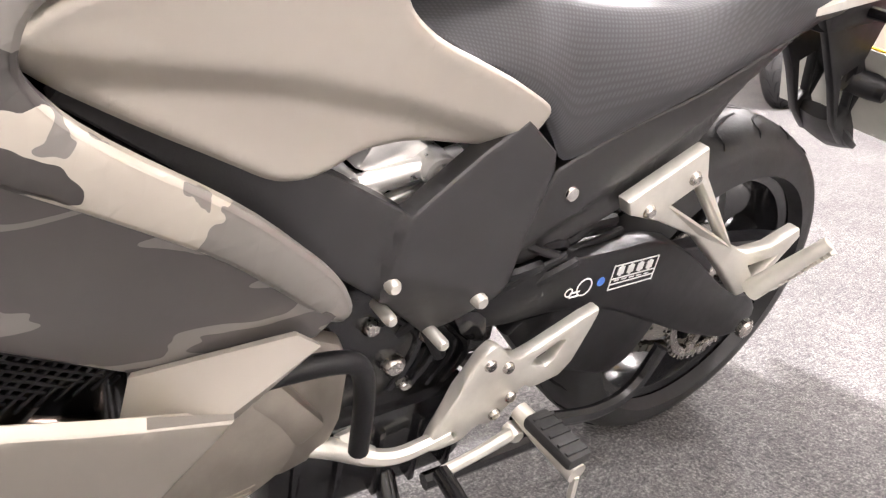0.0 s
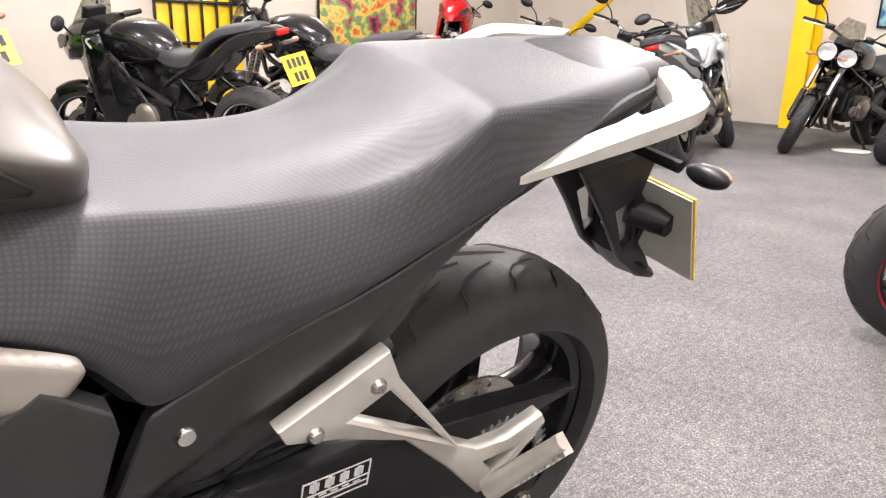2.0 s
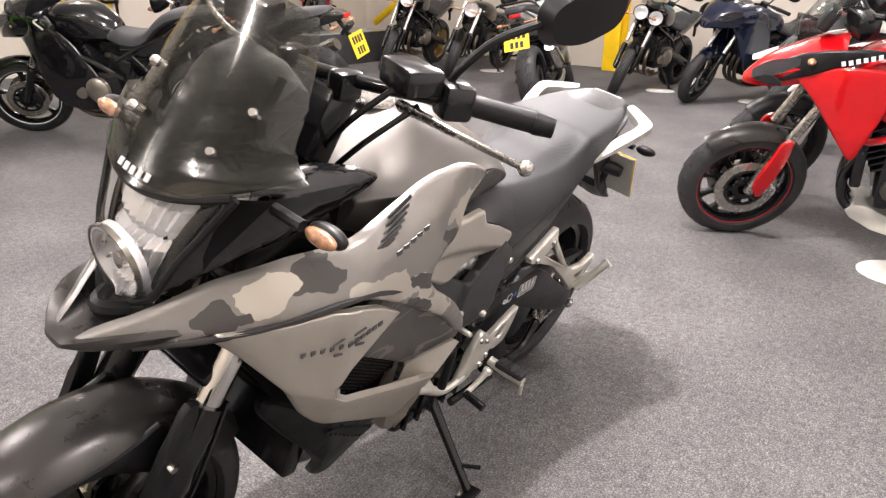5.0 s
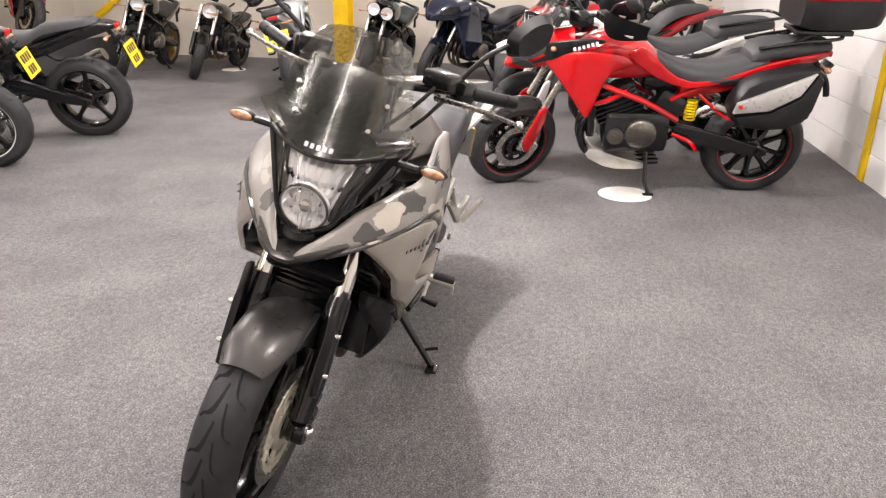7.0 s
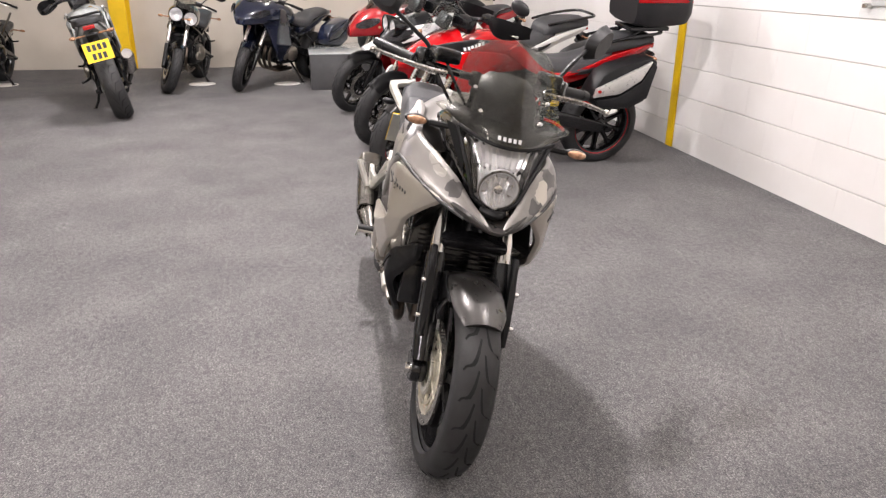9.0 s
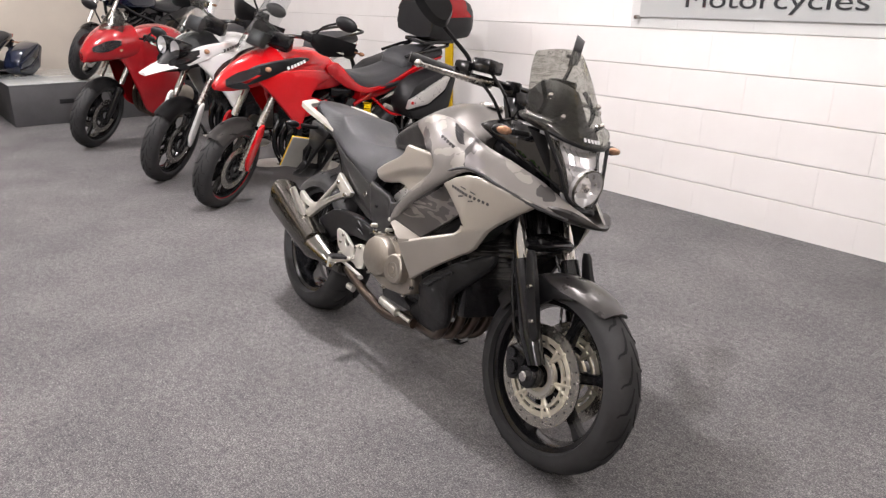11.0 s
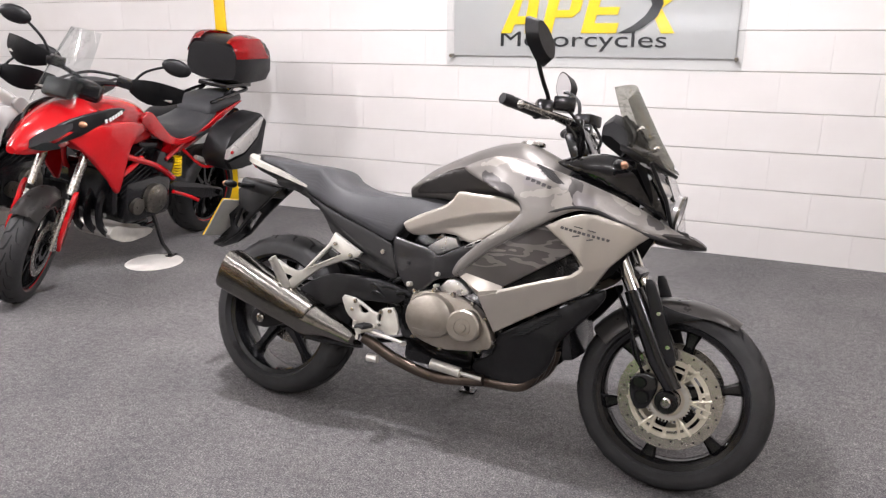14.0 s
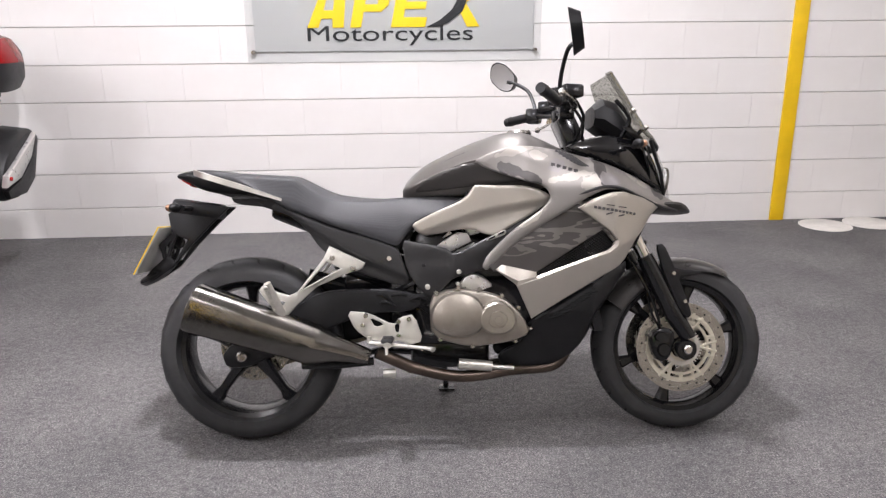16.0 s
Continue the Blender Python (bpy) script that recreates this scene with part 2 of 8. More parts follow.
M["camo"] = patched("grey beige camouflage paint", (0.245, 0.231, 0.217), PATCHES)
M["camo_dark"] = camo("dark camouflage paint", [(0.0, (0.095, 0.089, 0.087)), (0.5, (0.2, 0.187, 0.178)), (0.56, (0.1, 0.093, 0.09)), (0.66, (0.23, 0.214, 0.198))], (1.3, 0.3, 5.0, (0, radians(-20), 0)), 4.5)


# ---- mesh helpers ----
def lsp(a, b, n):
    return [float(v) for v in np.linspace(a, b, n)]


SPLIT = {"bolt", "case_bolt", "frame_bolt", "bracket_bolt", "plate_bolt", "screen_bolt", "engine_case", "cylinder_head", "hose", "sensor", "mudguard_stay", "screen_bracket", "chain_guard", "engine_cover", "footrest_hanger", "exhaust_header", "swing_arm", "reflector_bowl", "badge", "spoke", "pillion_peg", "engine_block", "engine", "case_rib", "case_plug", "slot", "radiator", "disc_carrier", "model_name", "maker_name", "plate_bar"}


def islands(bm):
    """The separate pieces of a mesh, each as its own."""
    seen, out = set(), []
    for v0 in bm.verts:
        if v0 in seen:
            continue
        seen.add(v0)
        stack, comp = [v0], []
        while stack:
            v = stack.pop()
            comp.append(v)
            for e in v.link_edges:
                w = e.other_vert(v)
                if w not in seen:
                    seen.add(w)
                    stack.append(w)
        b = bmesh.new()
        mp = {v: b.verts.new(v.co) for v in comp}
        for f in {f for v in comp for f in v.link_faces}:
            b.faces.new([mp[v] for v in f.verts])
        out.append(b)
    bm.free()
    return out


def part(name, bm, material, parent=None, label="", smooth=38):
    if name in SPLIT:
        got = [piece(name, b, material, parent, label, smooth) for b in islands(bm)]
        return max(got, key=lambda o: o.dimensions.length)
    return piece(name, bm, material, parent, label, smooth)


def piece(name, bm, material, parent=None, label="", smooth=38):
    me = bpy.data.meshes.new(name)
    bmesh.ops.recalc_face_normals(bm, faces=bm.faces)
    for f in bm.faces:
        f.smooth = True
    bm.to_mesh(me)
    bm.free()
    me.set_sharp_from_angle(angle=radians(smooth))
    me.materials.append(M[material] if isinstance(material, str) else material)
    ob = new(name, me)
    ob.parent = parent
    if label:
        ob["label"] = label
    return ob


def empty(name, m=None):
    ob = new(name)
    ob.empty_display_size = 0.1
    if m is not None:
        ob.matrix_world = m
    return ob


def spline(pts, per=6):
    """Catmull-Rom through the points."""
    P = [Vector(p) for p in pts]
    if len(P) < 3:
        return P
    out = []
    for i in range(len(P) - 1):
        a, b, c, d = P[max(i - 1, 0)], P[i], P[i + 1], P[min(i + 2, len(P) - 1)]
        for k in range(per):
            t = k / per
            out.append(0.5 * (2 * b + (c - a) * t + (2 * a - 5 * b + 4 * c - d) * t * t + (3 * b - a - 3 * c + d) * t ** 3))
    out.append(P[-1])
    return out


def tube(bm, pts, r, n=10, per=6, smooth=True, flat=1.0):
    """A round bar swept along points; r one radius or one for each point."""
    P = spline(pts, per) if smooth else [Vector(p) for p in pts]
    rr = [r] * len(P) if not hasattr(r, "__len__") else [float(v) for v in np.interp(np.linspace(0, 1, len(P)), np.linspace(0, 1, len(r)), r)]
    rings, up = [], None
    for i, p in enumerate(P):
        d = (P[min(i + 1, len(P) - 1)] - P[max(i - 1, 0)]).normalized()
        if up is None:
            up = d.orthogonal().normalized()
        up = (up - d * up.dot(d)).normalized()
        s = d.cross(up)
        rings.append([bm.verts.new(p + rr[i] * (math.cos(a) * up + flat * math.sin(a) * s)) for a in (2 * math.pi * k / n for k in range(n))])
    for a, b in zip(rings, rings[1:]):
        for k in range(n):
            bm.faces.new((a[k], a[(k + 1) % n], b[(k + 1) % n], b[k]))
    bm.faces.new(rings[0][::-1])
    bm.faces.new(rings[-1])
    return bm


def box(bm, c, s, rot=None, bevel=0.0):
    m = Matrix.Translation(c) @ (rot.to_4x4() if rot else Matrix()) @ Matrix.Diagonal((*s, 1))
    r = bmesh.ops.create_cube(bm, size=1.0, matrix=m)
    if bevel:
        es = list({e for v in r["verts"] for e in v.link_edges})
        bmesh.ops.bevel(bm, geom=es, offset=bevel, segments=2, affect="EDGES", profile=0.5)
    return bm


def revolve(bm, prof, c=(0, 0, 0), n=48, axis="y", closed=False, a0=0.0, a1=2 * math.pi):
    """Turn a profile of (radius, along) about an axis through c."""
    full = abs(a1 - a0 - 2 * math.pi) < 1e-6
    rings = []
    for k in range(n if full else n + 1):
        a = a0 + (a1 - a0) * k / n
        ring = []
        for r, y in prof:
            u, v = r * math.cos(a), r * math.sin(a)
            p = {"y": (u, y, v), "z": (u, v, y), "x": (y, u, v)}[axis]
            ring.append(bm.verts.new(Vector(c) + Vector(p)))
        rings.append(ring)
    m = len(prof)
    for k in range(len(rings) if full else len(rings) - 1):
        a, b = rings[k], rings[(k + 1) % len(rings)]
        for j in range(m if closed else m - 1):
            bm.faces.new((a[j], a[(j + 1) % m], b[(j + 1) % m], b[j]))
    bmesh.ops.remove_doubles(bm, verts=bm.verts, dist=1e-6)
    return bm


def chaikin(pts, it=2):
    P = [Vector((p[0], p[1])) for p in pts]
    for _ in range(it):
        Q = []
        for a, b in zip(P, P[1:] + P[:1]):
            Q += [a * 0.8 + b * 0.2, a * 0.2 + b * 0.8]
        P = Q
    return [(p.x, p.y) for p in P]


def fill(bm, loops):
    es = []
    for lp in loops:
        vs = [bm.verts.new((x, 0, z)) for x, z in lp]
        es += [bm.edges.new((a, b)) for a, b in zip(vs, vs[1:] + vs[:1])]
    bmesh.ops.triangle_fill(bm, use_beauty=True, use_dissolve=False, edges=es)


def plate(bm, outline, y0, y1, holes=(), it=1, bevel=0.0):
    """A flat plate of the outline in x, z from y0 to y1."""
    b = bmesh.new()
    fill(b, [chaikin(outline, it) if it else outline] + [chaikin(h, it) if it else h for h in holes])
    r = bmesh.ops.extrude_face_region(b, geom=b.faces[:])
    top = [v for v in r["geom"] if isinstance(v, bmesh.types.BMVert)]
    ts = set(top)
    for v in b.verts:
        v.co.y = y1 if v in ts else y0
    if bevel:
        es = [e for e in b.edges if len(e.link_faces) == 2 and e.calc_face_angle(0) > 1.0 and (e.verts[0] in ts) == (e.verts[1] in ts)]
        bmesh.ops.bevel(b, geom=es, offset=bevel, segments=2, affect="EDGES", profile=0.5)
    join(bm, b)
    return bm


def join(bm, b, m=None):
    mp = {v: bm.verts.new(m @ v.co if m else v.co) for v in b.verts}
    for f in b.faces:
        try:
            bm.faces.new([mp[v] for v in f.verts])
        except ValueError:
            pass
    b.free()
    return bm


def shell(bm, outline, yf, side=1, holes=(), thick=0.006, step=0.022, rnd=0.01, it=2):
    """A curved panel: the outline in x, z pushed out to yf(x, z), edges rolled in."""
    b = bmesh.new()
    loops = [chaikin(outline, it)] + [chaikin(h, it) for h in holes]
    fill(b, loops)
    for q in (0.3, 0.35, 0.5):
        bmesh.ops.inset_region(b, faces=b.faces[:], thickness=rnd * q, depth=0.0, use_boundary=True, use_even_offset=True)
    xs = [p[0] for p in loops[0]]; zs = [p[1] for p in loops[0]]
    for k in range(1, int((max(xs) - min(xs)) / step) + 1):
        bmesh.ops.bisect_plane(b, geom=b.verts[:] + b.edges[:] + b.faces[:], plane_co=(min(xs) + k * step, 0, 0), plane_no=(1, 0, 0))
    for k in range(1, int((max(zs) - min(zs)) / step) + 1):
        bmesh.ops.bisect_plane(b, geom=b.verts[:] + b.edges[:] + b.faces[:], plane_co=(0, 0, min(zs) + k * step), plane_no=(0, 0, 1))
    segs = []
    for lp in loops:
        segs += list(zip(lp, lp[1:] + lp[:1]))
    A = np.array([s[0] for s in segs]); D = np.array([s[1] for s in segs]) - A
    LL = (D ** 2).sum(1) + 1e-12
    r = bmesh.ops.extrude_face_region(b, geom=b.faces[:])
    back = {v for v in r["geom"] if isinstance(v, bmesh.types.BMVert)}
    for v in b.verts:
        p = np.array([v.co.x, v.co.z])
        t = (((p - A) * D).sum(1) / LL).clip(0, 1)
        d = np.sqrt((((A + t[:, None] * D) - p) ** 2).sum(1).min())
        y = yf(v.co.x, v.co.z) - rnd * (1 - min(d / rnd, 1)) ** 2 * 0.7
        v.co.y = side * (y - (thick if v in back else 0))
    join(bm, b)
    return bm


def loft(bm, stations, per=4, kper=3, caps=True, mirror=True):
    """Stations along x: (x, [(y, z), ...]) half profiles from the top middle outwards; smooth in both ways."""
    G = []
    for x, prof in stations:
        pr = spline([(x, y, z) for y, z in prof], kper)
        full = pr + [Vector((p.x, -p.y, p.z)) for p in reversed(pr) if abs(p.y) > 1e-5] if mirror else pr
        G.append(full)
    cols = [spline(c, per) for c in zip(*G)]
    R = [[bm.verts.new(c[i]) for c in cols] for i in range(len(cols[0]))]
    n = len(cols)
    for a, b in zip(R, R[1:]):
        for k in range(n if mirror else n - 1):
            bm.faces.new((a[k], a[(k + 1) % n], b[(k + 1) % n], b[k]))
    if caps:
        bm.faces.new(R[0]); bm.faces.new(R[-1][::-1])
    return bm


def lin(x, xs, ys):
    return float(np.interp(x, xs, ys))


def mirrored(make, sides=(1, -1)):
    return [make(s) for s in sides]


def bars_of_text(bm, x0, z0, widths, h, y0, y1, gap=0.35):
    """Writing as plain bars in the x, z plane."""
    x = x0
    for w in widths:
        box(bm, (x + w / 2, (y0 + y1) / 2, z0), (w, abs(y1 - y0), h))
        x += w * (1 + gap)
    return bm


# ---- wheels ----
def wheel(parent, name, c, R, W, rim_r, spokes, rim_mat="black_metal", groove=True, wire=False, hub=0.05, stripe=None):
    """A wheel > tyre (> painted groove shade) and rim, about a y axis through c."""
    bm = bmesh.new()
    w = W / 2
    rim = [(rim_r + 0.004, -w * 0.78), (rim_r + 0.006, -w * 0.7), (rim_r - 0.012, -w * 0.62), (rim_r - 0.02, -w * 0.3), (rim_r - 0.022, w * 0.3), (rim_r - 0.012, w * 0.62), (rim_r + 0.006, w * 0.7), (rim_r + 0.004, w * 0.78), (rim_r + 0.012, w * 0.7), (rim_r + 0.012, -w * 0.7)]
    revolve(bm, rim, c, 64, closed=True)
    revolve(bm, [(0.0, -w * 0.55), (hub * 0.6, -w * 0.55), (hub * 0.75, -w * 0.5), (hub, -w * 0.28), (hub, w * 0.28), (hub * 0.75, w * 0.5), (hub * 0.6, w * 0.55), (0.0, w * 0.55)], c, 32)
    bs = bmesh.new()
    for k in range(spokes):
        a = 2 * math.pi * k / spokes + 0.3
        d, s = Vector((math.cos(a), 0, math.sin(a))), Vector((-math.sin(a), 0, math.cos(a)))
        if wire:
            for o in (-1, 1):
                tube(bs, [Vector(c) + d * hub + Vector((0, o * w * 0.4, 0)), Vector(c) + d * rim_r + s * 0.05 * o * (1 if k % 2 else -1)], 0.0025, 5, smooth=False)
            continue
        b = bmesh.new()
        rows = []
        for q, wd, th in ((0.0, 0.026, 0.4), (0.35, 0.017, 0.3), (0.75, 0.014, 0.25), (1.0, 0.024, 0.3)):
            p = Vector(c) + d * (hub * 0.85 + (rim_r - 0.012 - hub * 0.85) * q)
            rows.append([b.verts.new(p + s * sx * wd + Vector((0, sy * w * th, 0))) for sx, sy in ((-1, -0.6), (-0.6, -1), (0.6, -1), (1, -0.6), (1, 0.6), (0.6, 1), (-0.6, 1), (-1, 0.6))])
        for a_, b_ in zip(rows, rows[1:]):
            for j in range(8):
                b.faces.new((a_[j], a_[(j + 1) % 8], b_[(j + 1) % 8], b_[j]))
        join(bs, b)
    wob = part(name, bm, rim_mat, parent)
    part("spoke", bs, rim_mat, wob)
    bm = bmesh.new()
    h = R - rim_r
    prof = []
    for k in range(17):
        a = math.pi * (k / 16 - 0.5)
        prof.append((rim_r + 0.004 + h * (0.12 + 0.88 * math.cos(a) ** 0.75) - 0.004, w * math.sin(a) * (1.0 if abs(math.sin(a)) < 0.95 else 0.97)))
    prof = [(rim_r + 0.002, -w * 0.72)] + prof + [(rim_r + 0.002, w * 0.72)]
    revolve(bm, prof, c, 72)
    tyre = part("tyre", bm, "rubber", wob)
    # near-black strips laid on the tyre stand for shade in its tread
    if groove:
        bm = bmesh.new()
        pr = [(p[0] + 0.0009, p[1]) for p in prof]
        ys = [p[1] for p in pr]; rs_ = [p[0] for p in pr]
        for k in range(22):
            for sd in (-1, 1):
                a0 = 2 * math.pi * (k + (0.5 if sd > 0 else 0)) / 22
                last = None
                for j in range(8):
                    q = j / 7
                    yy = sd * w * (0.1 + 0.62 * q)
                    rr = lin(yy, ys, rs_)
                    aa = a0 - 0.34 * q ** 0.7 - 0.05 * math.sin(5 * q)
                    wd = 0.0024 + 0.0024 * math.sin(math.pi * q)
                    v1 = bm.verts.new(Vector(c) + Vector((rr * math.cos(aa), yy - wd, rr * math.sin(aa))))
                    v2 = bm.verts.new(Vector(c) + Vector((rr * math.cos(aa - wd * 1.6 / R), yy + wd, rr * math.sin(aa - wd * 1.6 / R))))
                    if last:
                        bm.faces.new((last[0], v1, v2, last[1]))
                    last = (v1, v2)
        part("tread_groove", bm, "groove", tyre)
    if stripe:
        bm = bmesh.new()
        for sd in (-1, 1):
            revolve(bm, [(rim_r + 0.0125, sd * w * 0.705), (rim_r + 0.004, sd * w * 0.79), (rim_r - 0.002, sd * w * 0.74)], c, 48)
        part("rim_stripe", bm, stripe, wob)
    return wob


def brake_disc(parent, c, r0, r1, y, material="disc_steel", carrier=None, holes=27):
    bm = bmesh.new()
    revolve(bm, [(r0, -0.0025), (r1, -0.0025), (r1, 0.0025), (r0, 0.0025)], Vector(c) + Vector((0, y, 0)), 64, closed=True)
    d = part("brake_disc", bm, material, parent)
    # no drilling: short dark cylinders paint the shade of the holes
    if holes:
        bm = bmesh.new()
        for k in range(holes):
            a = 2 * math.pi * k / holes
            r = r0 + (r1 - r0) * (0.28 + 0.22 * (k % 3))
            p = Vector(c) + Vector((r * math.cos(a), y, r * math.sin(a)))
            revolve(bm, [(0, -0.0031), (0.0032, -0.0031), (0.0032, 0.0031), (0, 0.0031)], p, 8)
        part("drill_hole", bm, "groove", d)
    if carrier:
        bm = bmesh.new()
        if r0 > 0.1:
            # inner ring of the floating carrier, ten bridges with rivets between the rings
            revolve(bm, [(r0 - 0.03, -0.004), (r0 - 0.021, -0.004), (r0 - 0.021, 0.004), (r0 - 0.03, 0.004)], Vector(c) + Vector((0, y, 0)), 48, closed=True)
            for k in range(10):
                a = 2 * math.pi * (k + 0.5) / 10
                p = Vector(c) + Vector(((r0 - 0.014) * math.cos(a), y, (r0 - 0.014) * math.sin(a)))
                box(bm, p, (0.018, 0.008, 0.011), Matrix.Rotation(-a, 3, "Y"))
                revolve(bm, [(0, -0.0055), (0.006, -0.0055), (0.0075, -0.0045), (0.0075, 0.0045), (0.006, 0.0055), (0, 0.0055)], p + Vector((0.009 * math.cos(a), 0, 0.009 * math.sin(a))), 10)
        for k in range(6):
            a = 2 * math.pi * k / 6
            for o in (-0.14, 0.14):
                p0 = Vector(c) + Vector((0.058 * math.cos(a), y, 0.058 * math.sin(a)))
                p1 = Vector(c) + Vector(((r0 + 0.006) * math.cos(a + o), y, (r0 + 0.006) * math.sin(a + o)))
                tube(bm, [p0, p1], 0.0055, 6, smooth=False)
        revolve(bm, [(r0 - 0.012, -0.004), (r0 + 0.002, -0.004), (r0 + 0.002, 0.004), (r0 - 0.012, 0.004)], Vector(c) + Vector((0, y, 0)), 48, closed=True)
        revolve(bm, [(0.035, -0.006), (0.062, -0.006), (0.062, 0.006), (0.035, 0.006)], Vector(c) + Vector((0, y, 0)), 40, closed=True)
        part("disc_carrier", bm, carrier, d)
    return d


# ---- the hall ----
XW, XE, YS, YN = -8.4, 6.2, -7.6, 2.62

# carpet: grey heather with fine tufts and faint broad wear
cm = M["carpet"] = mat("grey heather carpet", (0.12, 0.12, 0.125), 0.95, spec=0.15)
n_, l_, b_ = nodes_of(cm)
fine = noise_node(cm, 165, 5, 0.85)
mid = noise_node(cm, 42, 4, 0.65)
big = noise_node(cm, 1.6, 6, 0.65)
r1 = ramp(cm, fine.outputs["Fac"], [(0.36, (0.045, 0.044, 0.046)), (0.52, (0.135, 0.132, 0.134)), (0.66, (0.32, 0.314, 0.308))])
r2 = ramp(cm, mid.outputs["Fac"], [(0.3, (0.68, 0.68, 0.69)), (0.7, (1.3, 1.3, 1.29))])
r3 = ramp(cm, big.outputs["Fac"], [(0.3, (0.74, 0.74, 0.75)), (0.7, (1.2, 1.19, 1.17))])
mx1 = n_.new("ShaderNodeMix"); mx1.data_type, mx1.blend_type = "RGBA", "MULTIPLY"; mx1.inputs[0].default_value = 1
mx2 = n_.new("ShaderNodeMix"); mx2.data_type, mx2.blend_type = "RGBA", "MULTIPLY"; mx2.inputs[0].default_value = 1
l_.new(r1.outputs["Color"], mx1.inputs[6]); l_.new(r2.outputs["Color"], mx1.inputs[7])
l_.new(mx1.outputs[2], mx2.inputs[6]); l_.new(r3.outputs["Color"], mx2.inputs[7])
l_.new(mx2.outputs[2], b_.inputs["Base Color"])
bp = n_.new("ShaderNodeBump"); bp.inputs["Strength"].default_value, bp.inputs["Distance"].default_value = 0.7, 0.004
l_.new(fine.outputs["Fac"], bp.inputs["Height"]); l_.new(bp.outputs["Normal"], b_.inputs["Normal"])

wm = M["block_paint"] = mat("white painted blockwork", (0.74, 0.72, 0.69), 0.55)
n_, l_, b_ = nodes_of(wm)
t1, t2 = noise_node(wm, 2.2, 4, 0.6), noise_node(wm, 26, 4, 0.65)
oi = n_.new("ShaderNodeObjectInfo")
rr1 = ramp(wm, t1.outputs["Fac"], [(0.3, (0.665, 0.645, 0.622)), (0.7, (0.715, 0.7, 0.682))])
rr2 = ramp(wm, oi.outputs["Random"], [(0.0, (0.985, 0.985, 0.985)), (1.0, (1.01, 1.01, 1.01))])
mx3 = n_.new("ShaderNodeMix"); mx3.data_type, mx3.blend_type = "RGBA", "MULTIPLY"; mx3.inputs[0].default_value = 1
l_.new(rr1.outputs["Color"], mx3.inputs[6]); l_.new(rr2.outputs["Color"], mx3.inputs[7]); l_.new(mx3.outputs[2], b_.inputs["Base Color"])
bp = n_.new("ShaderNodeBump"); bp.inputs["Strength"].default_value, bp.inputs["Distance"].default_value = 0.25, 0.003
l_.new(t2.outputs["Fac"], bp.inputs["Height"]); l_.new(bp.outputs["Normal"], b_.inputs["Normal"])
# the joints are white too; this grey holds their shade as colour
M["joint"] = vary(mat("joint shade grey", (0.5, 0.48, 0.46), 0.8), 8, 0.15)
M["cream_wall"] = vary(mat("cream painted wall", (0.52, 0.475, 0.405), 0.6), 1.5, 0.06, 0.2, 40)
M["ceiling_white"] = vary(mat("off-white ceiling", (0.62, 0.6, 0.57), 0.8), 2, 0.06)
M["sign_grey"] = vary(mat("silver sign board", (0.5, 0.495, 0.485), 0.4, 0.1), 3, 0.05)
M["sign_yellow"] = mat("yellow sign letter", (0.95, 0.66, 0.01), 0.35)
M["disc_white"] = vary(mat("scuffed white stand disc", (0.66, 0.64, 0.6), 0.55), 9, 0.12)
M["plinth_grey"] = vary(mat("dark grey painted plinth", (0.05, 0.05, 0.052), 0.6), 4, 0.2, 0.1, 60)
M["tube_glow"] = mat("lamp diffuser", (1.0, 0.95, 0.9), 0.5, emis=6)


def setting(name, bm, material, label, category):
    return tagged(part(name, bm, material), label, category, kind="structure")


bm = bmesh.new()
box(bm, ((XW + XE) / 2, (YS + YN) / 2, -0.05), (XE - XW + 0.6, YN - YS + 0.6, 0.1))
setting("floor", bm, "carpet", "grey heather carpet over the whole showroom", "carpet")
bm = bmesh.new()
box(bm, ((XW + XE) / 2, YN + 0.106, 1.65), (XE - XW + 0.4, 0.2, 3.3))
wall_n = setting("wall_north", bm, "joint", "white painted blockwork wall with yellow stripes", "wall")
bm = bmesh.new()
box(bm, (XW - 0.1, (YS + YN) / 2, 1.65), (0.2, YN - YS, 3.3))
setting("wall_west", bm, "cream_wall", "cream painted end wall", "wall")
bm = bmesh.new()
box(bm, ((XW + XE) / 2, YS - 0.1, 1.65), (XE - XW + 0.4, 0.2, 3.3))
setting("wall_south", bm, "cream_wall", "cream painted long wall", "wall")
bm = bmesh.new()
box(bm, (XE + 0.1, (YS + YN) / 2, 1.65), (0.2, YN - YS, 3.3))
setting("wall_east", bm, "cream_wall", "plain pale end wall", "wall")
bm = bmesh.new()
box(bm, ((XW + XE) / 2, (YS + YN) / 2, CEIL + 0.05), (XE - XW + 0.4, YN - YS + 0.4, 0.1))
setting("ceiling", bm, "ceiling_white", "off-white flat ceiling", "ceiling")

# ceiling lamps, out of view: housing and diffuser; the last is only an added fill
for lx, ly in LAMPS:
    th = tagged(empty("ceiling_light", pose(lx, ly, CEIL)), "unseen long white ceiling lamp with lit diffuser", "ceiling light", "ceiling lights")
    bm = bmesh.new()
    box(bm, (0, 0, -0.03), (1.56, 0.18, 0.06), None, 0.01)
    part("housing", bm, "white_paint", th)
    bm = bmesh.new()
    box(bm, (0, 0, -0.072), (1.5, 0.14, 0.02), None, 0.008)
    part("diffuser", bm, "tube_glow", th, "lit diffuser")

# yellow stripes on the north wall, thick painted steel straps
for k, sx in enumerate((-2.36, 3.203)):
    bm = bmesh.new()
    box(bm, (sx, YN - 0.012, 1.65), (0.1, 0.014, 3.3), None, 0.002)
    setting("trim", bm, "yellow_paint", "yellow painted vertical stripe on the wall", "stripe")

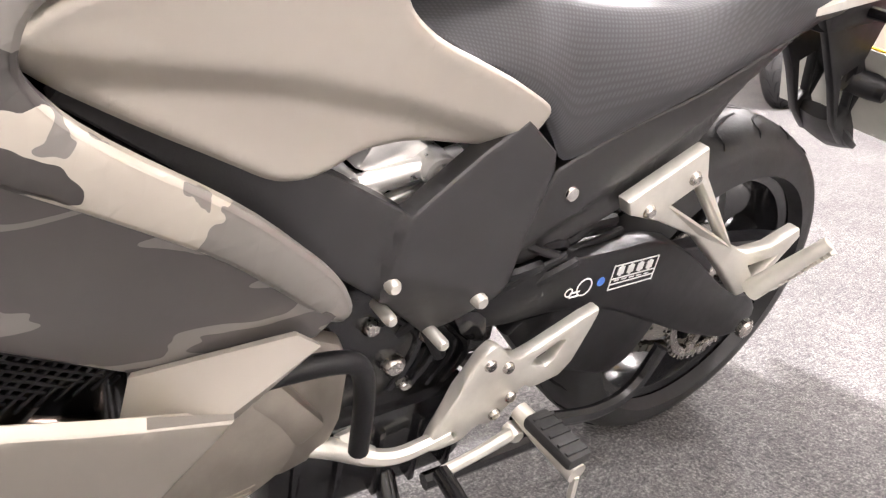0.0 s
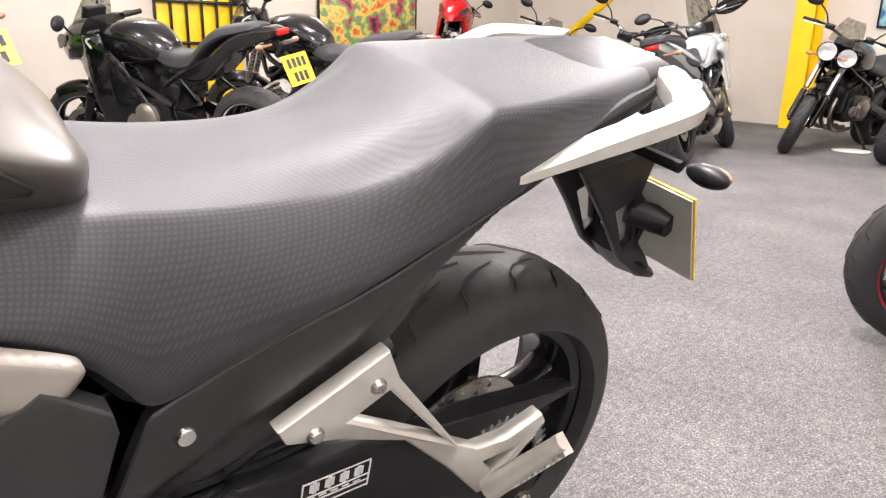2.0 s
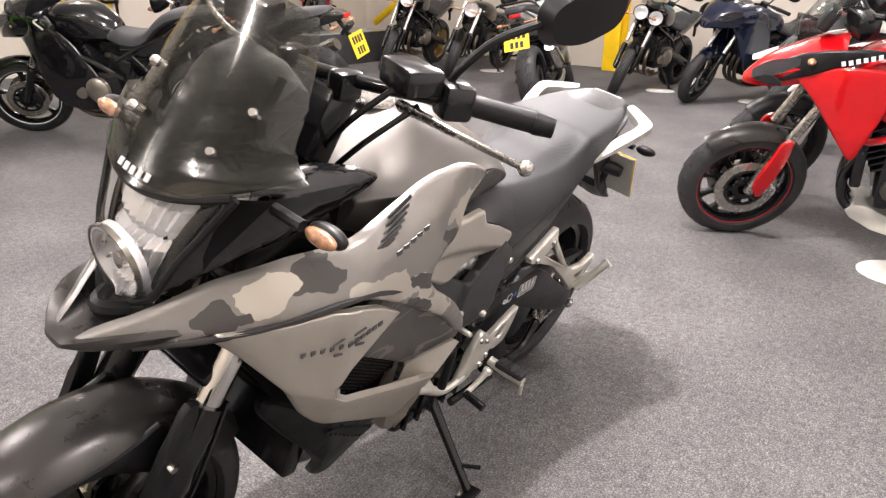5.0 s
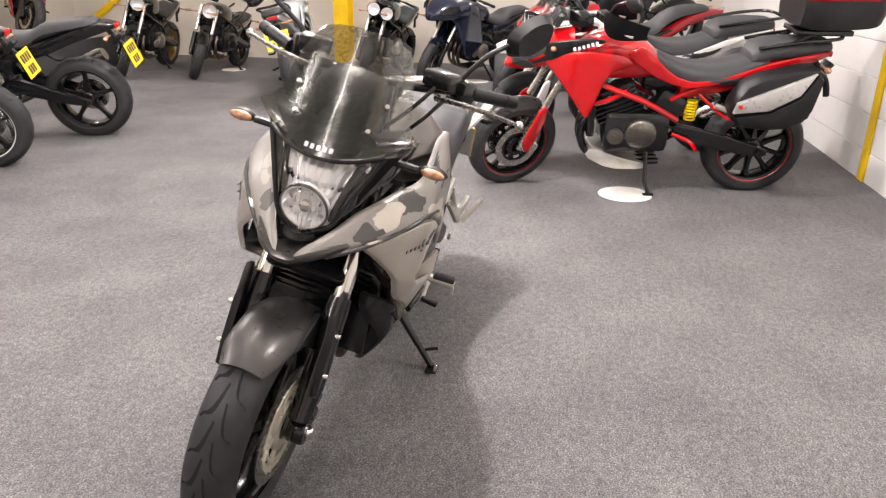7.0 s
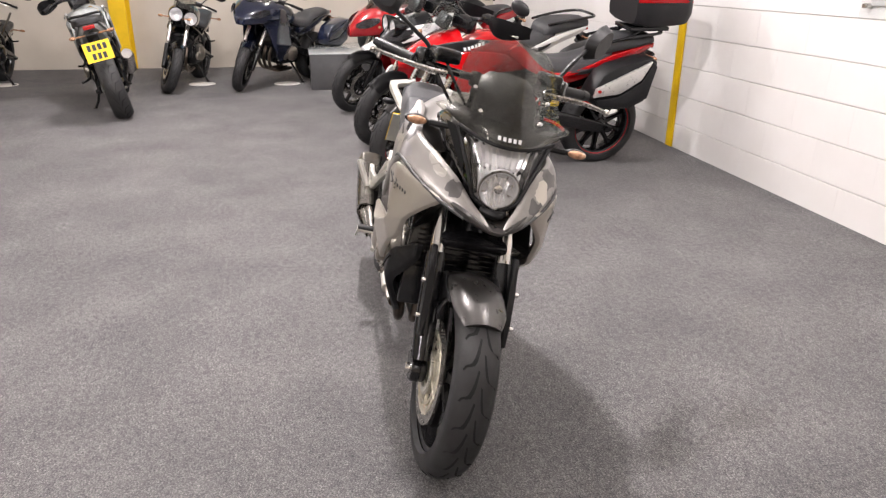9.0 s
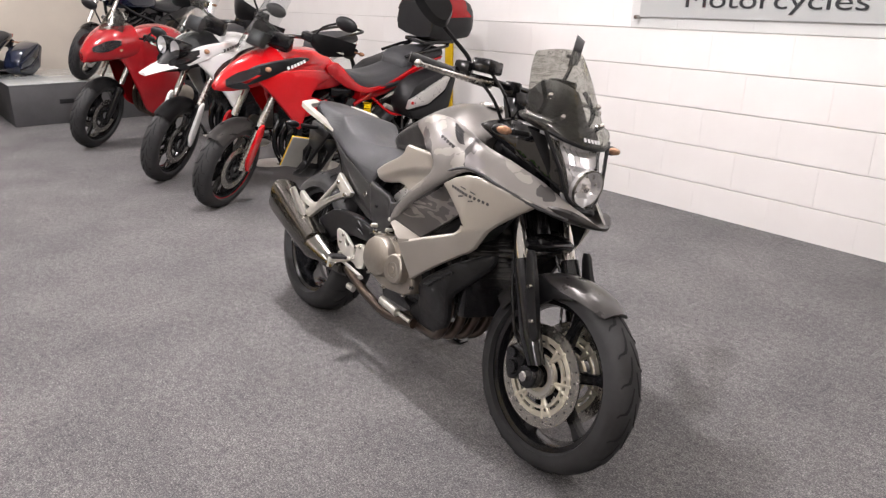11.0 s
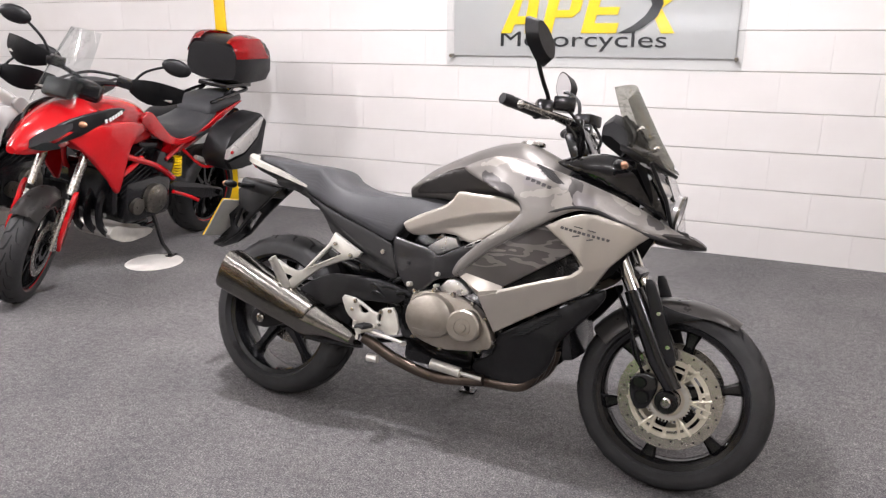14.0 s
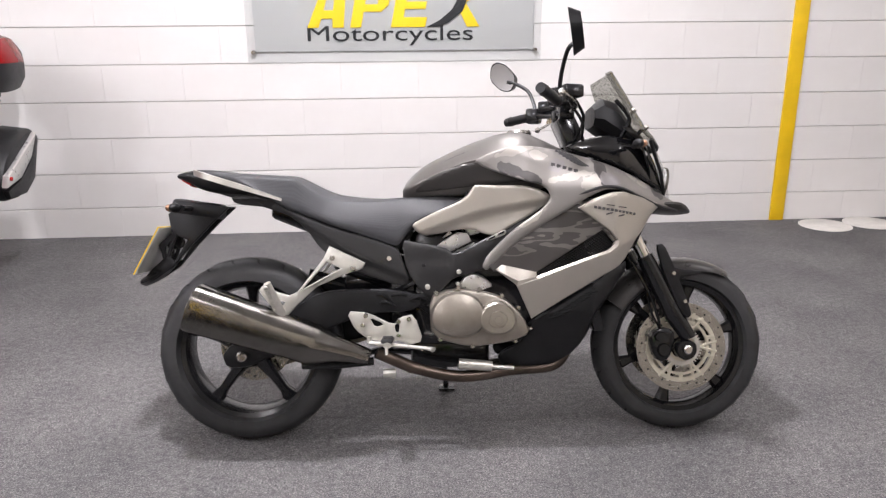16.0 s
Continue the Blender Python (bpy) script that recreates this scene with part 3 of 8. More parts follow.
# yellow steel column, stair rail and cage in the far corner
bm = bmesh.new()
box(bm, (-8.25, -2.9, 1.65), (0.3, 0.02, 3.3)); box(bm, (-8.1, -2.9, 1.65), (0.02, 0.22, 3.3)); box(bm, (-8.39, -2.9, 1.65), (0.02, 0.22, 3.3))
col = tagged(part("steel_column", bm, "yellow_paint"), "yellow painted steel column by the end wall", "column", kind="structure")
bm = bmesh.new()
tube(bm, [(-8.4, -7.4, 0.42), (-8.4, -4.9, 2.2)], 0.06, 12, smooth=False)
rail = tagged(part("stair_rail", bm, "yellow_paint"), "sloping yellow handrail on the end wall", "handrail", kind="structure")
cage = tagged(empty("security_gate", pose(-3.0, YS + 0.03, 0)), "yellow door behind a black barred security gate", "gate")
bm = bmesh.new()
box(bm, (0, 0, 1.1), (1.0, 0.05, 2.2), None, 0.005)
part("door", bm, "yellow_paint", cage, "yellow door leaf")
for k in range(7):
    bm = bmesh.new()
    box(bm, (-0.54 + 0.18 * k, 0.06, 1.1), (0.03, 0.03, 2.2), None, 0.004)
    part("bar", bm, "black_metal", cage)
for z in (0.1, 0.8, 1.25, 2.15):
    bm = bmesh.new()
    box(bm, (0, 0.075, z), (1.12, 0.03, 0.04), None, 0.004)
    part("cross_bar", bm, "black_metal", cage)

# paintings: abstract colour fields on board
def art_mat(name, cols, scale):
    m = mat(name, cols[0], 0.4)
    n, l, b = nodes_of(m)
    t = noise_node(m, scale, 4, 0.6)
    r = ramp(m, t.outputs["Fac"], [(0.3 + 0.4 * i / (len(cols) - 1), c) for i, c in enumerate(cols)])
    l.new(r.outputs["Color"], b.inputs["Base Color"])
    return m


M["art_a"] = art_mat("colourful painting", [(0.02, 0.1, 0.08), (0.5, 0.1, 0.02), (0.7, 0.45, 0.1), (0.05, 0.3, 0.1), (0.4, 0.03, 0.08), (0.02, 0.02, 0.03)], 5)
M["art_b"] = art_mat("teal painting", [(0.02, 0.35, 0.3), (0.03, 0.1, 0.3), (0.3, 0.5, 0.55), (0.02, 0.25, 0.22), (0.6, 0.5, 0.1)], 3)
for nm, m_, w, h, lab, mm in (("painting", pose(-5.4, YS + 0.02, 1.25), 1.6, 0.9, "unframed colourful abstract painting on the wall", "art_a"), ("painting", pose(XW + 0.02, -1.45, 1.72, 0, 0, -90), 1.5, 1.1, "teal and blue painting on the end wall", "art_b")):
    pa = tagged(empty(nm, m_), lab, "painting")
    bm = bmesh.new()
    box(bm, (0, 0.015, 0), (w, 0.03, h), None, 0.003)
    part("canvas", bm, mm, pa)
    bm = bmesh.new()
    for sx in (-1, 1):
        box(bm, (sx * (w / 2 + 0.01), 0.016, 0), (0.02, 0.036, h + 0.04))
    for sz in (-1, 1):
        box(bm, (0, 0.016, sz * (h / 2 + 0.01)), (w, 0.036, 0.02))
    part("frame", bm, "black_metal", pa)

# showroom sign: silver board under clear acrylic on stand-off bolts
sign = tagged(empty("wall_sign", pose(0.513, YN - 0.02, -0.021)), "silver showroom sign under clear acrylic on bolts", "sign")
bm = bmesh.new()
box(bm, (0.0, 0.004, 1.665), (1.79, 0.008, 0.89))
part("board", bm, "sign_grey", sign, "silver grey board")
bm = bmesh.new()
box(bm, (0, -0.022, 1.645), (1.88, 0.006, 0.98), None, 0.001)
part("acrylic_sheet", bm, "acrylic", sign, "clear acrylic sheet").visible_shadow = True
for sx in (-1, 1):
    for z in (1.218, 2.075):
        bm = bmesh.new()
        revolve(bm, [(0, -0.034), (0.012, -0.034), (0.014, -0.03), (0.014, 0.02)], (sx * 0.905, 0, z), 14)
        part("bolt", bm, "steel", sign)
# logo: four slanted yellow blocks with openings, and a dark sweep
def logo_piece(pts, mt, y0, holes=()):
    bm = bmesh.new()
    plate(bm, pts, y0, y0 - 0.006, holes=holes, it=0)
    part("logo_shape", bm, mt, sign)


def sl(x, z):
    return (x + 0.22 * (z - 1.38) - 0.555, z)


zb, zt = 1.365, 1.62
logo_piece([sl(0, zb), sl(0.07, zb), sl(0.08, 1.42), sl(0.15, 1.42), sl(0.16, zb), sl(0.23, zb), sl(0.2, zt), sl(0.06, zt)], "sign_yellow", -0.001, [[sl(0.085, 1.47), sl(0.145, 1.47), sl(0.14, 1.57), sl(0.095, 1.57)]])
logo_piece([sl(0.27, zb), sl(0.34, zb), sl(0.34, 1.46), sl(0.45, 1.46), sl(0.49, 1.5), sl(0.49, 1.59), sl(0.45, zt), sl(0.27, zt)], "sign_yellow", -0.001, [[sl(0.34, 1.505), sl(0.42, 1.505), sl(0.42, 1.575), sl(0.34, 1.575)]])
logo_piece([sl(0.53, zb), sl(0.75, zb), sl(0.75, 1.425), sl(0.6, 1.425), sl(0.6, 1.475), sl(0.73, 1.475), sl(0.73, 1.52), sl(0.6, 1.52), sl(0.6, 1.57), sl(0.75, 1.57), sl(0.75, zt), sl(0.53, zt)], "sign_yellow", -0.001)
logo_piece([sl(0.93, 1.49), sl(1.02, zb), sl(1.1, zb), sl(0.98, 1.51), sl(1.1, zt), sl(1.02, zt)], "sign_yellow", -0.001)
logo_piece([sl(0.76, zb), sl(0.84, 1.41), sl(0.9, 1.47), sl(0.92, 1.53), sl(0.86, zt), sl(0.93, zt), sl(0.985, 1.54), sl(0.97, 1.46), sl(0.9, 1.395), sl(0.84, zb)], "ink", -0.004)
fc = bpy.data.curves.new("wording", "FONT")
fc.body, fc.size, fc.extrude, fc.align_x = "Motorcycles", 0.135, 0.002, "CENTER"
fo = new("wording", fc)
dg = bpy.context.evaluated_depsgraph_get()
wme = bpy.data.meshes.new_from_object(fo.evaluated_get(dg))
bpy.data.objects.remove(fo)
wx = [v.co.x for v in wme.vertices]
k_ = 1.06 / (max(wx) - min(wx))
for v in wme.vertices:
    v.co = Vector(((v.co.x - (max(wx) + min(wx)) / 2) * k_ - 0.03, -v.co.z - 0.003, v.co.y + 1.283))
wme.materials.clear(); wme.materials.append(M["ink"])
wo = new("wording", wme)
wo.parent = sign
wo["label"] = "dark lettering"

# side-stand discs on the carpet
for i, (dx, dy, r) in enumerate(((-1.669, 1.013, 0.165), (-2.8, 1.09, 0.165), (-4.3, 1.25, 0.165), (-6.61, -1.671, 0.165), (-6.5, -0.6, 0.165), (-6.83, -4.083, 0.165), (3.46, 2.42, 0.17), (3.8, 2.45, 0.17))):
    bm = bmesh.new()
    revolve(bm, [(0, 0.006), (r - 0.004, 0.006), (r, 0.003), (r, 0.0), (0, 0.0)], (dx, dy, 0), 48, axis="z")
    tagged(part("stand_disc", bm, "disc_white"), "white round side-stand disc lying on the carpet", "disc", "stand discs")

# plinths
def plinth(x0, y0, x1, y1, h, lab):
    th = tagged(empty("plinth", pose((x0 + x1) / 2, (y0 + y1) / 2, 0)), lab, "plinth")
    w, d = abs(x1 - x0), abs(y1 - y0)
    bm = bmesh.new()
    box(bm, (0, 0, h / 2), (w, d, h), None, 0.006)
    part("carcass", bm, "plinth_grey", th)
    bm = bmesh.new()
    box(bm, (0, 0, h + 0.006), (w + 0.02, d + 0.02, 0.012), None, 0.003)
    part("top", bm, "grey_paint", th, "pale worn top board")
    for sx in (-0.3, 0.3):
        bm = bmesh.new()
        box(bm, (w / 2 + 0.001, sx * d, h * 0.55), (0.006, 0.14, 0.045), None, 0.002)
        part("hand_hole", bm, "groove", th)
    return th


plinth(-7.4, -0.3, -5.89, 2.3, 0.42, "dark grey display plinth with hand holes")
plinth(-6.9, -7.3, -5.2, -5.9, 0.42, "dark grey display plinth near the corner")

# ---- the camouflage motorcycle in the middle ----
LEAN = 13.74
BM = pose(0, -0.029, 0.07, 0, 0, -2.286) @ pose(0, 0, 0, -LEAN) @ Matrix.Translation((0, 0, -0.07))
FITTED = []
bike = tagged(empty("motorcycle", BM), "grey and beige camouflage crossover motorcycle on its side stand", "motorcycle")
FA, RA = (1.421, 0, 0.287), (0.005, 0, 0.302)


def base(x):
    """Half width of the fairing along the machine."""
    return sum(lin(x + d, [0.74, 0.9, 1.05, 1.16, 1.25, 1.335, 1.41, 1.46], [0.228, 0.235, 0.24, 0.242, 0.195, 0.127, 0.07, 0.02]) for d in (-0.03, -0.015, 0, 0.015, 0.03)) / 5


def soft(t, w=0.012):
    """max(0, t) with a rounded corner."""
    return 0.5 * (t + math.sqrt(t * t + w * w)) - 0.5 * w


def sstep(t):
    t = min(1.0, max(0.0, t))
    return t * t * (3 - 2 * t)


# wheels
fw = wheel(bike, "front_wheel", FA, 0.283, 0.12, 0.216, 6, hub=0.04)
for s in (-1, 1):
    brake_disc(fw, FA, 0.114, 0.148, s * 0.062, carrier="carrier")
bm = bmesh.new()
for k in range(40):
    a = 2 * math.pi * k / 40
    box(bm, (FA[0] + 0.062 * math.cos(a), -0.073, FA[2] + 0.062 * math.sin(a)), (0.008, 0.004, 0.004), Matrix.Rotation(-a, 3, "Y"))
revolve(bm, [(0.046, -0.004), (0.058, -0.004), (0.058, 0.003), (0.046, 0.003)], (FA[0], -0.072, FA[2]), 40, closed=True)
part("speed_sensor_ring", bm, "alloy", fw)
rw = wheel(bike, "rear_wheel", RA, 0.301, 0.18, 0.22, 5, hub=0.06)
brake_disc(rw, RA, 0.07, 0.118, 0.03, carrier="black_metal")
bm = bmesh.new()
prof = [(0.085, -0.003), (0.1, -0.003), (0.1, 0.003), (0.085, 0.003)]
revolve(bm, prof, (RA[0], 0.1, RA[2]), 44, closed=True)
for k in range(44):
    a = 2 * math.pi * k / 44
    box(bm, (RA[0] + 0.103 * math.cos(a), 0.1, RA[2] + 0.103 * math.sin(a)), (0.008, 0.005, 0.006), Matrix.Rotation(-a, 3, "Y"))
for k in range(5):
    a = 2 * math.pi * k / 5
    tube(bm, [(RA[0] + 0.04 * math.cos(a), 0.1, RA[2] + 0.04 * math.sin(a)), (RA[0] + 0.09 * math.cos(a), 0.1, RA[2] + 0.09 * math.sin(a))], 0.009, 6, smooth=False)
part("sprocket", bm, "steel", rw)

# fork legs: polished upper tube, black slider with a guard, clamp bolts
for s in (-1, 1):
    bm = bmesh.new()
    y = s * 0.1
    tube(bm, [(1.2, y, 0.79), (1.315, y, 0.565)], 0.0205, 18, smooth=False)
    tube(bm, [(1.195, y, 0.8), (1.22, y, 0.752)], 0.031, 18, smooth=False)
    leg = part("fork_tube", bm, "chrome", bike, "polished fork tube")
    bm = bmesh.new()
    tube(bm, [(1.288, y, 0.62), (1.30, y, 0.595), (1.385, y, 0.425), (1.432, y, 0.33)], [0.027, 0.029, 0.031, 0.026], 18, smooth=False)
    revolve(bm, [(0, -0.022), (0.03, -0.022), (0.034, -0.016), (0.034, 0.016), (0.03, 0.022), (0, 0.022)], (FA[0], y, FA[2]), 20)
    sl = part("fork_slider", bm, "black_metal", bike, "black fork slider")
    bm = bmesh.new()
    plate(bm, [(1.317, 0.655), (1.345, 0.66), (1.372, 0.6), (1.41, 0.5), (1.437, 0.43), (1.42, 0.415), (1.395, 0.445), (1.35, 0.545)], s * 0.11, s * 0.128, it=1, bevel=0.006)
    part("fork_guard", bm, "black_plastic", sl, "black plastic fork guard")
    bm = bmesh.new()
    for px, pz in ((1.372, 0.565), (1.408, 0.475)):
        revolve(bm, [(0, s * 0.141), (0.006, s * 0.141), (0.0075, s * 0.136), (0.0075, s * 0.13)], (px, 0, pz), 12)
    revolve(bm, [(0, s * 0.137), (0.01, s * 0.137), (0.014, s * 0.133), (0.014, s * 0.12)], (FA[0], 0, FA[2]), 16)
    part("bolt", bm, "chrome", sl)
    # brake caliper behind the leg
    bm = bmesh.new()
    plate(bm, [(1.31, 0.345), (1.345, 0.375), (1.385, 0.36), (1.39, 0.31), (1.37, 0.255), (1.335, 0.245), (1.312, 0.285)], s * 0.045, s * 0.105, bevel=0.008)
    for px, pz in ((1.34, 0.335), (1.35, 0.285)):
        revolve(bm, [(0, s * 0.115), (0.018, s * 0.115), (0.022, s * 0.104), (0.022, s * 0.09)], (px, 0, pz), 16)
    tube(bm, [(1.34, s * 0.09, 0.37), (1.33, s * 0.11, 0.42), (1.3, s * 0.115, 0.5), (1.25, s * 0.1, 0.6)], 0.005, 6)
    tube(bm, [(1.345, s * 0.08, 0.37), (1.31, s * 0.1, 0.44), (1.285, s * 0.1, 0.54), (1.235, s * 0.09, 0.62)], 0.004, 6)
    part("brake_caliper", bm, "black_metal", sl, "black brake caliper with hoses")
bm = bmesh.new()
box(bm, (1.262, 0, 0.67), (0.075, 0.2, 0.032), Matrix.Rotation(radians(27), 3, "Y"), 0.008)
box(bm, (1.196, 0, 0.8), (0.07, 0.25, 0.03), Matrix.Rotation(radians(27), 3, "Y"), 0.008)
tube(bm, [(1.24, 0, 0.68), (1.17, 0, 0.82)], 0.035, 16, smooth=False)
part("fork_yoke", bm, "black_metal", bike)

# front mudguard
bm = bmesh.new()
st = []
for k, a in enumerate(lsp(radians(58), radians(142), 9)):
    q = k / 8
    r = 0.322 - 0.004 * q
    hw = lin(q, [0, 0.06, 0.2, 0.5, 1], [0.05, 0.066, 0.074, 0.078, 0.072])
    drop = lin(q, [0, 0.15, 0.5, 1], [0.004, 0.014, 0.035, 0.05])
    cx, cz = FA[0] + 0.0, FA[2] + 0.0
    d = Vector((math.cos(a), 0, math.sin(a)))
    ring = []
    for y, rr in ((0, r), (hw * 0.55, r - 0.006), (hw * 0.9, r - 0.018), (hw, r - 0.018 - drop), (hw - 0.006, r - 0.018 - drop), (hw * 0.85, r - 0.024), (0, r - 0.008)):
        ring.append((y, rr))
    st.append((d, ring))
rows = []
for d, ring in st:
    row = [Vector((cx, y, cz)) + d * rr for y, rr in ring] + [Vector((cx, -y, cz)) + d * rr for y, rr in reversed(ring) if y > 0]
    rows.append(row)
cols = [spline(c, 3) for c in zip(*rows)]
R_ = [[bm.verts.new(c[i]) for c in cols] for i in range(len(cols[0]))]
for a_, b_ in zip(R_, R_[1:]):
    for j in range(len(cols)):
        bm.faces.new((a_[j], a_[(j + 1) % len(cols)], b_[(j + 1) % len(cols)], b_[j]))
bm.faces.new(R_[0]); bm.faces.new(R_[-1][::-1])
fen = part("front_mudguard", bm, "fender_paint", bike, "dark metallic grey front mudguard", 60)
bm = bmesh.new()
for s in (-1, 1):
    plate(bm, [(1.34, 0.6), (1.4, 0.575), (1.5, 0.563), (1.42, 0.545), (1.36, 0.5), (1.33, 0.53)], s * 0.066, s * 0.078, bevel=0.002)
part("mudguard_stay", bm, "black_plastic", fen)

# swing arm, chain, rear guard
for s in (-1, 1):
    bm = bmesh.new()
    plate(bm, [(0.56, 0.488), (0.47, 0.503), (0.37, 0.503), (0.25, 0.497), (0.17, 0.452), (0.05, 0.365), (-0.035, 0.335), (-0.065, 0.3), (-0.05, 0.26), (0.02, 0.262), (0.15, 0.32), (0.33, 0.405), (0.414, 0.427), (0.532, 0.43), (0.57, 0.45)], s * 0.1, s * 0.137, bevel=0.008)
    revolve(bm, [(0, s * 0.16), (0.016, s * 0.16), (0.02, s * 0.152), (0.02, s * 0.137), (0.034, s * 0.137), (0.034, s * 0.1)], RA, 20)
    arm = part("swing_arm", bm, "black_plastic", bike, "black box-section swing arm")
    FITTED.append(arm)
    bm = bmesh.new()
    revolve(bm, [(0, s * 0.17), (0.012, s * 0.17), (0.017, s * 0.166), (0.017, s * 0.158)], RA, 8)
    part("axle_nut", bm, "steel", arm)
bm = bmesh.new()
# caution transfer on the arm: ring symbols, a round badge and a framed block of bars
y0, y1 = 0.1372, 0.138
for px, pz, r in ((0.392, 0.4575, 0.013), (0.417, 0.455, 0.0065)):
    revolve(bm, [(r - 0.0018, y0), (r, y0), (r, y1), (r - 0.0018, y1)], (px, 0, pz), 20, closed=True)
for a in range(4):
    box(bm, (0.402 + 0.008 * (a % 2), (y0 + y1) / 2, 0.447 + 0.006 * (a // 2)), (0.008, 0.001, 0.002))
# framed block, leaning with the arm
def leaning(x, z, w, h):
    box(bm, (0.305 + x, (y0 + y1) / 2, 0.4595 + z + 0.03 * x), (w, 0.001, h))


for zz in (-0.018, 0.018, -0.002, -0.01):
    leaning(0, zz, 0.083, 0.0016)
for xx in (-0.041, 0.041):
    leaning(xx, 0, 0.0016, 0.037)
for k in range(4):
    leaning(0.027 - 0.018 * k, 0.008, 0.011, 0.011)
    leaning(0.027 - 0.018 * k, 0.008, 0.004, 0.015)
for k in range(5):
    leaning(0.03 - 0.014 * k, -0.006, 0.009, 0.0014)
part("caution_transfer", bm, "white_print", arm)
bm = bmesh.new()
revolve(bm, [(0, y1), (0.0065, y1), (0.0065, y0)], (0.364, 0, 0.459), 18)
part("caution_disc", bm, "blue_print", arm, "small blue round transfer")
for zz0, zz1 in ((0.405, 0.475), (0.205, 0.36)):
    bm = bmesh.new()
    for k in range(60):
        q = k / 59
        box(bm, Vector((RA[0] + 0.58 * q, 0.1, zz0 + (zz1 - zz0) * q)), (0.0105, 0.016 if k % 2 else 0.012, 0.014))
    part("drive_chain", bm, "dark_steel", bike, "oily drive chain")
bm = bmesh.new()
plate(bm, [(0.52, 0.448), (0.344, 0.452), (0.24, 0.42), (0.205, 0.36), (0.24, 0.285), (0.29, 0.265), (0.38, 0.3), (0.46, 0.355)], 0.118, 0.158, it=1, bevel=0.01)
plate(bm, [(0.2, 0.47), (0.06, 0.46), (-0.1, 0.44), (-0.14, 0.43), (-0.02, 0.415), (0.1, 0.4), (0.2, 0.41)], 0.085, 0.125, bevel=0.006)
part("chain_guard", bm, "black_plastic", bike)
# engine core, radiator, sump
bm = bmesh.new()
box(bm, (0.74, 0, 0.44), (0.36, 0.3, 0.24), None, 0.03)
box(bm, (0.72, 0, 0.6), (0.36, 0.22, 0.2), Matrix.Rotation(radians(18), 3, "Y"), 0.03)
box(bm, (0.55, 0, 0.47), (0.14, 0.22, 0.24), None, 0.03)
box(bm, (0.95, 0, 0.62), (0.2, 0.24, 0.26), None, 0.04)
box(bm, (0.82, 0, 0.78), (0.42, 0.18, 0.14), None, 0.03)
box(bm, (0.43, 0, 0.6), (0.26, 0.16, 0.12), Matrix.Rotation(radians(20), 3, "Y"), 0.03)
box(bm, (1.12, 0, 0.87), (0.28, 0.2, 0.14), None, 0.03)
box(bm, (0.27, 0, 0.732), (0.36, 0.12, 0.08), Matrix.Rotation(radians(22), 3, "Y"), 0.02)
box(bm, (0.4, 0, 0.545), (0.14, 0.1, 0.06), None, 0.02)
tube(bm, [(0.42, 0.05, 0.5), (0.3, 0.05, 0.53), (0.2, 0.04, 0.56)], 0.03, 10)
part("engine_block", bm, "black_metal", bike, "black engine block and frame")
bm = bmesh.new()
plate(bm, [(0.609, 0.505), (0.67, 0.53), (0.757, 0.523), (0.826, 0.5), (0.887, 0.446), (0.908, 0.374), (0.842, 0.337), (0.719, 0.318), (0.615, 0.363)], -0.15, -0.205, bevel=0.012)
plate(bm, [(0.715, 0.5), (0.78, 0.535), (0.84, 0.52), (0.89, 0.46), (0.9, 0.374), (0.842, 0.337), (0.76, 0.33), (0.72, 0.38)], 0.15, 0.185, bevel=0.012)
case = part("engine_case", bm, "engine_case", bike, "bronze grey engine casing")
bm = bmesh.new()
revolve(bm, [(0.078, -0.2), (0.078, -0.225), (0.072, -0.24), (0.055, -0.249), (0, -0.252)], (0.692, 0, 0.444), 48)
for k, dz in enumerate((0.044, 0.052, 0.06)):
    box(bm, (0.69, -0.2465 + k * 0.003, 0.444 - dz), (0.085 - 0.02 * k, 0.006, 0.0028))
part("clutch_cover", bm, "engine_case", case, "round bronze clutch cover")
bm = bmesh.new()
revolve(bm, [(0.056, -0.2), (0.056, -0.238), (0.05, -0.245), (0.028, -0.246), (0.0275, -0.244), (0.026, -0.246), (0.013, -0.2465), (0.012, -0.25), (0, -0.25)], (0.805, 0, 0.434), 48)
part("timing_cover", bm, "engine_case", case)
bm = bmesh.new()
revolve(bm, [(0.078, 0.17), (0.078, 0.198), (0.072, 0.212), (0.05, 0.218), (0, 0.219)], (0.85, 0, 0.425), 48)
box(bm, (0.787, 0.2, 0.46), (0.035, 0.03, 0.09), Matrix.Rotation(radians(35), 3, "Y"), 0.008)
for dz in (0.05, 0.06, 0.07):
    box(bm, (0.85, 0.212, 0.43 - dz), (0.1 - dz * 0.7, 0.012, 0.003))
part("alternator_cover", bm, "engine_case", case, "round bronze alternator cover")
bm = bmesh.new()
for s in (-1,):
    for px, pz in ((0.63, 0.52), (0.69, 0.533), (0.752, 0.528), (0.82, 0.508), (0.87, 0.47), (0.906, 0.4), (0.86, 0.345), (0.73, 0.325), (0.64, 0.355)):
        revolve(bm, [(0, s * 0.218), (0.006, s * 0.218), (0.008, s * 0.212), (0.008, s * 0.2)], (px, 0, pz), 8)
part("case_bolt", bm, "steel", case)
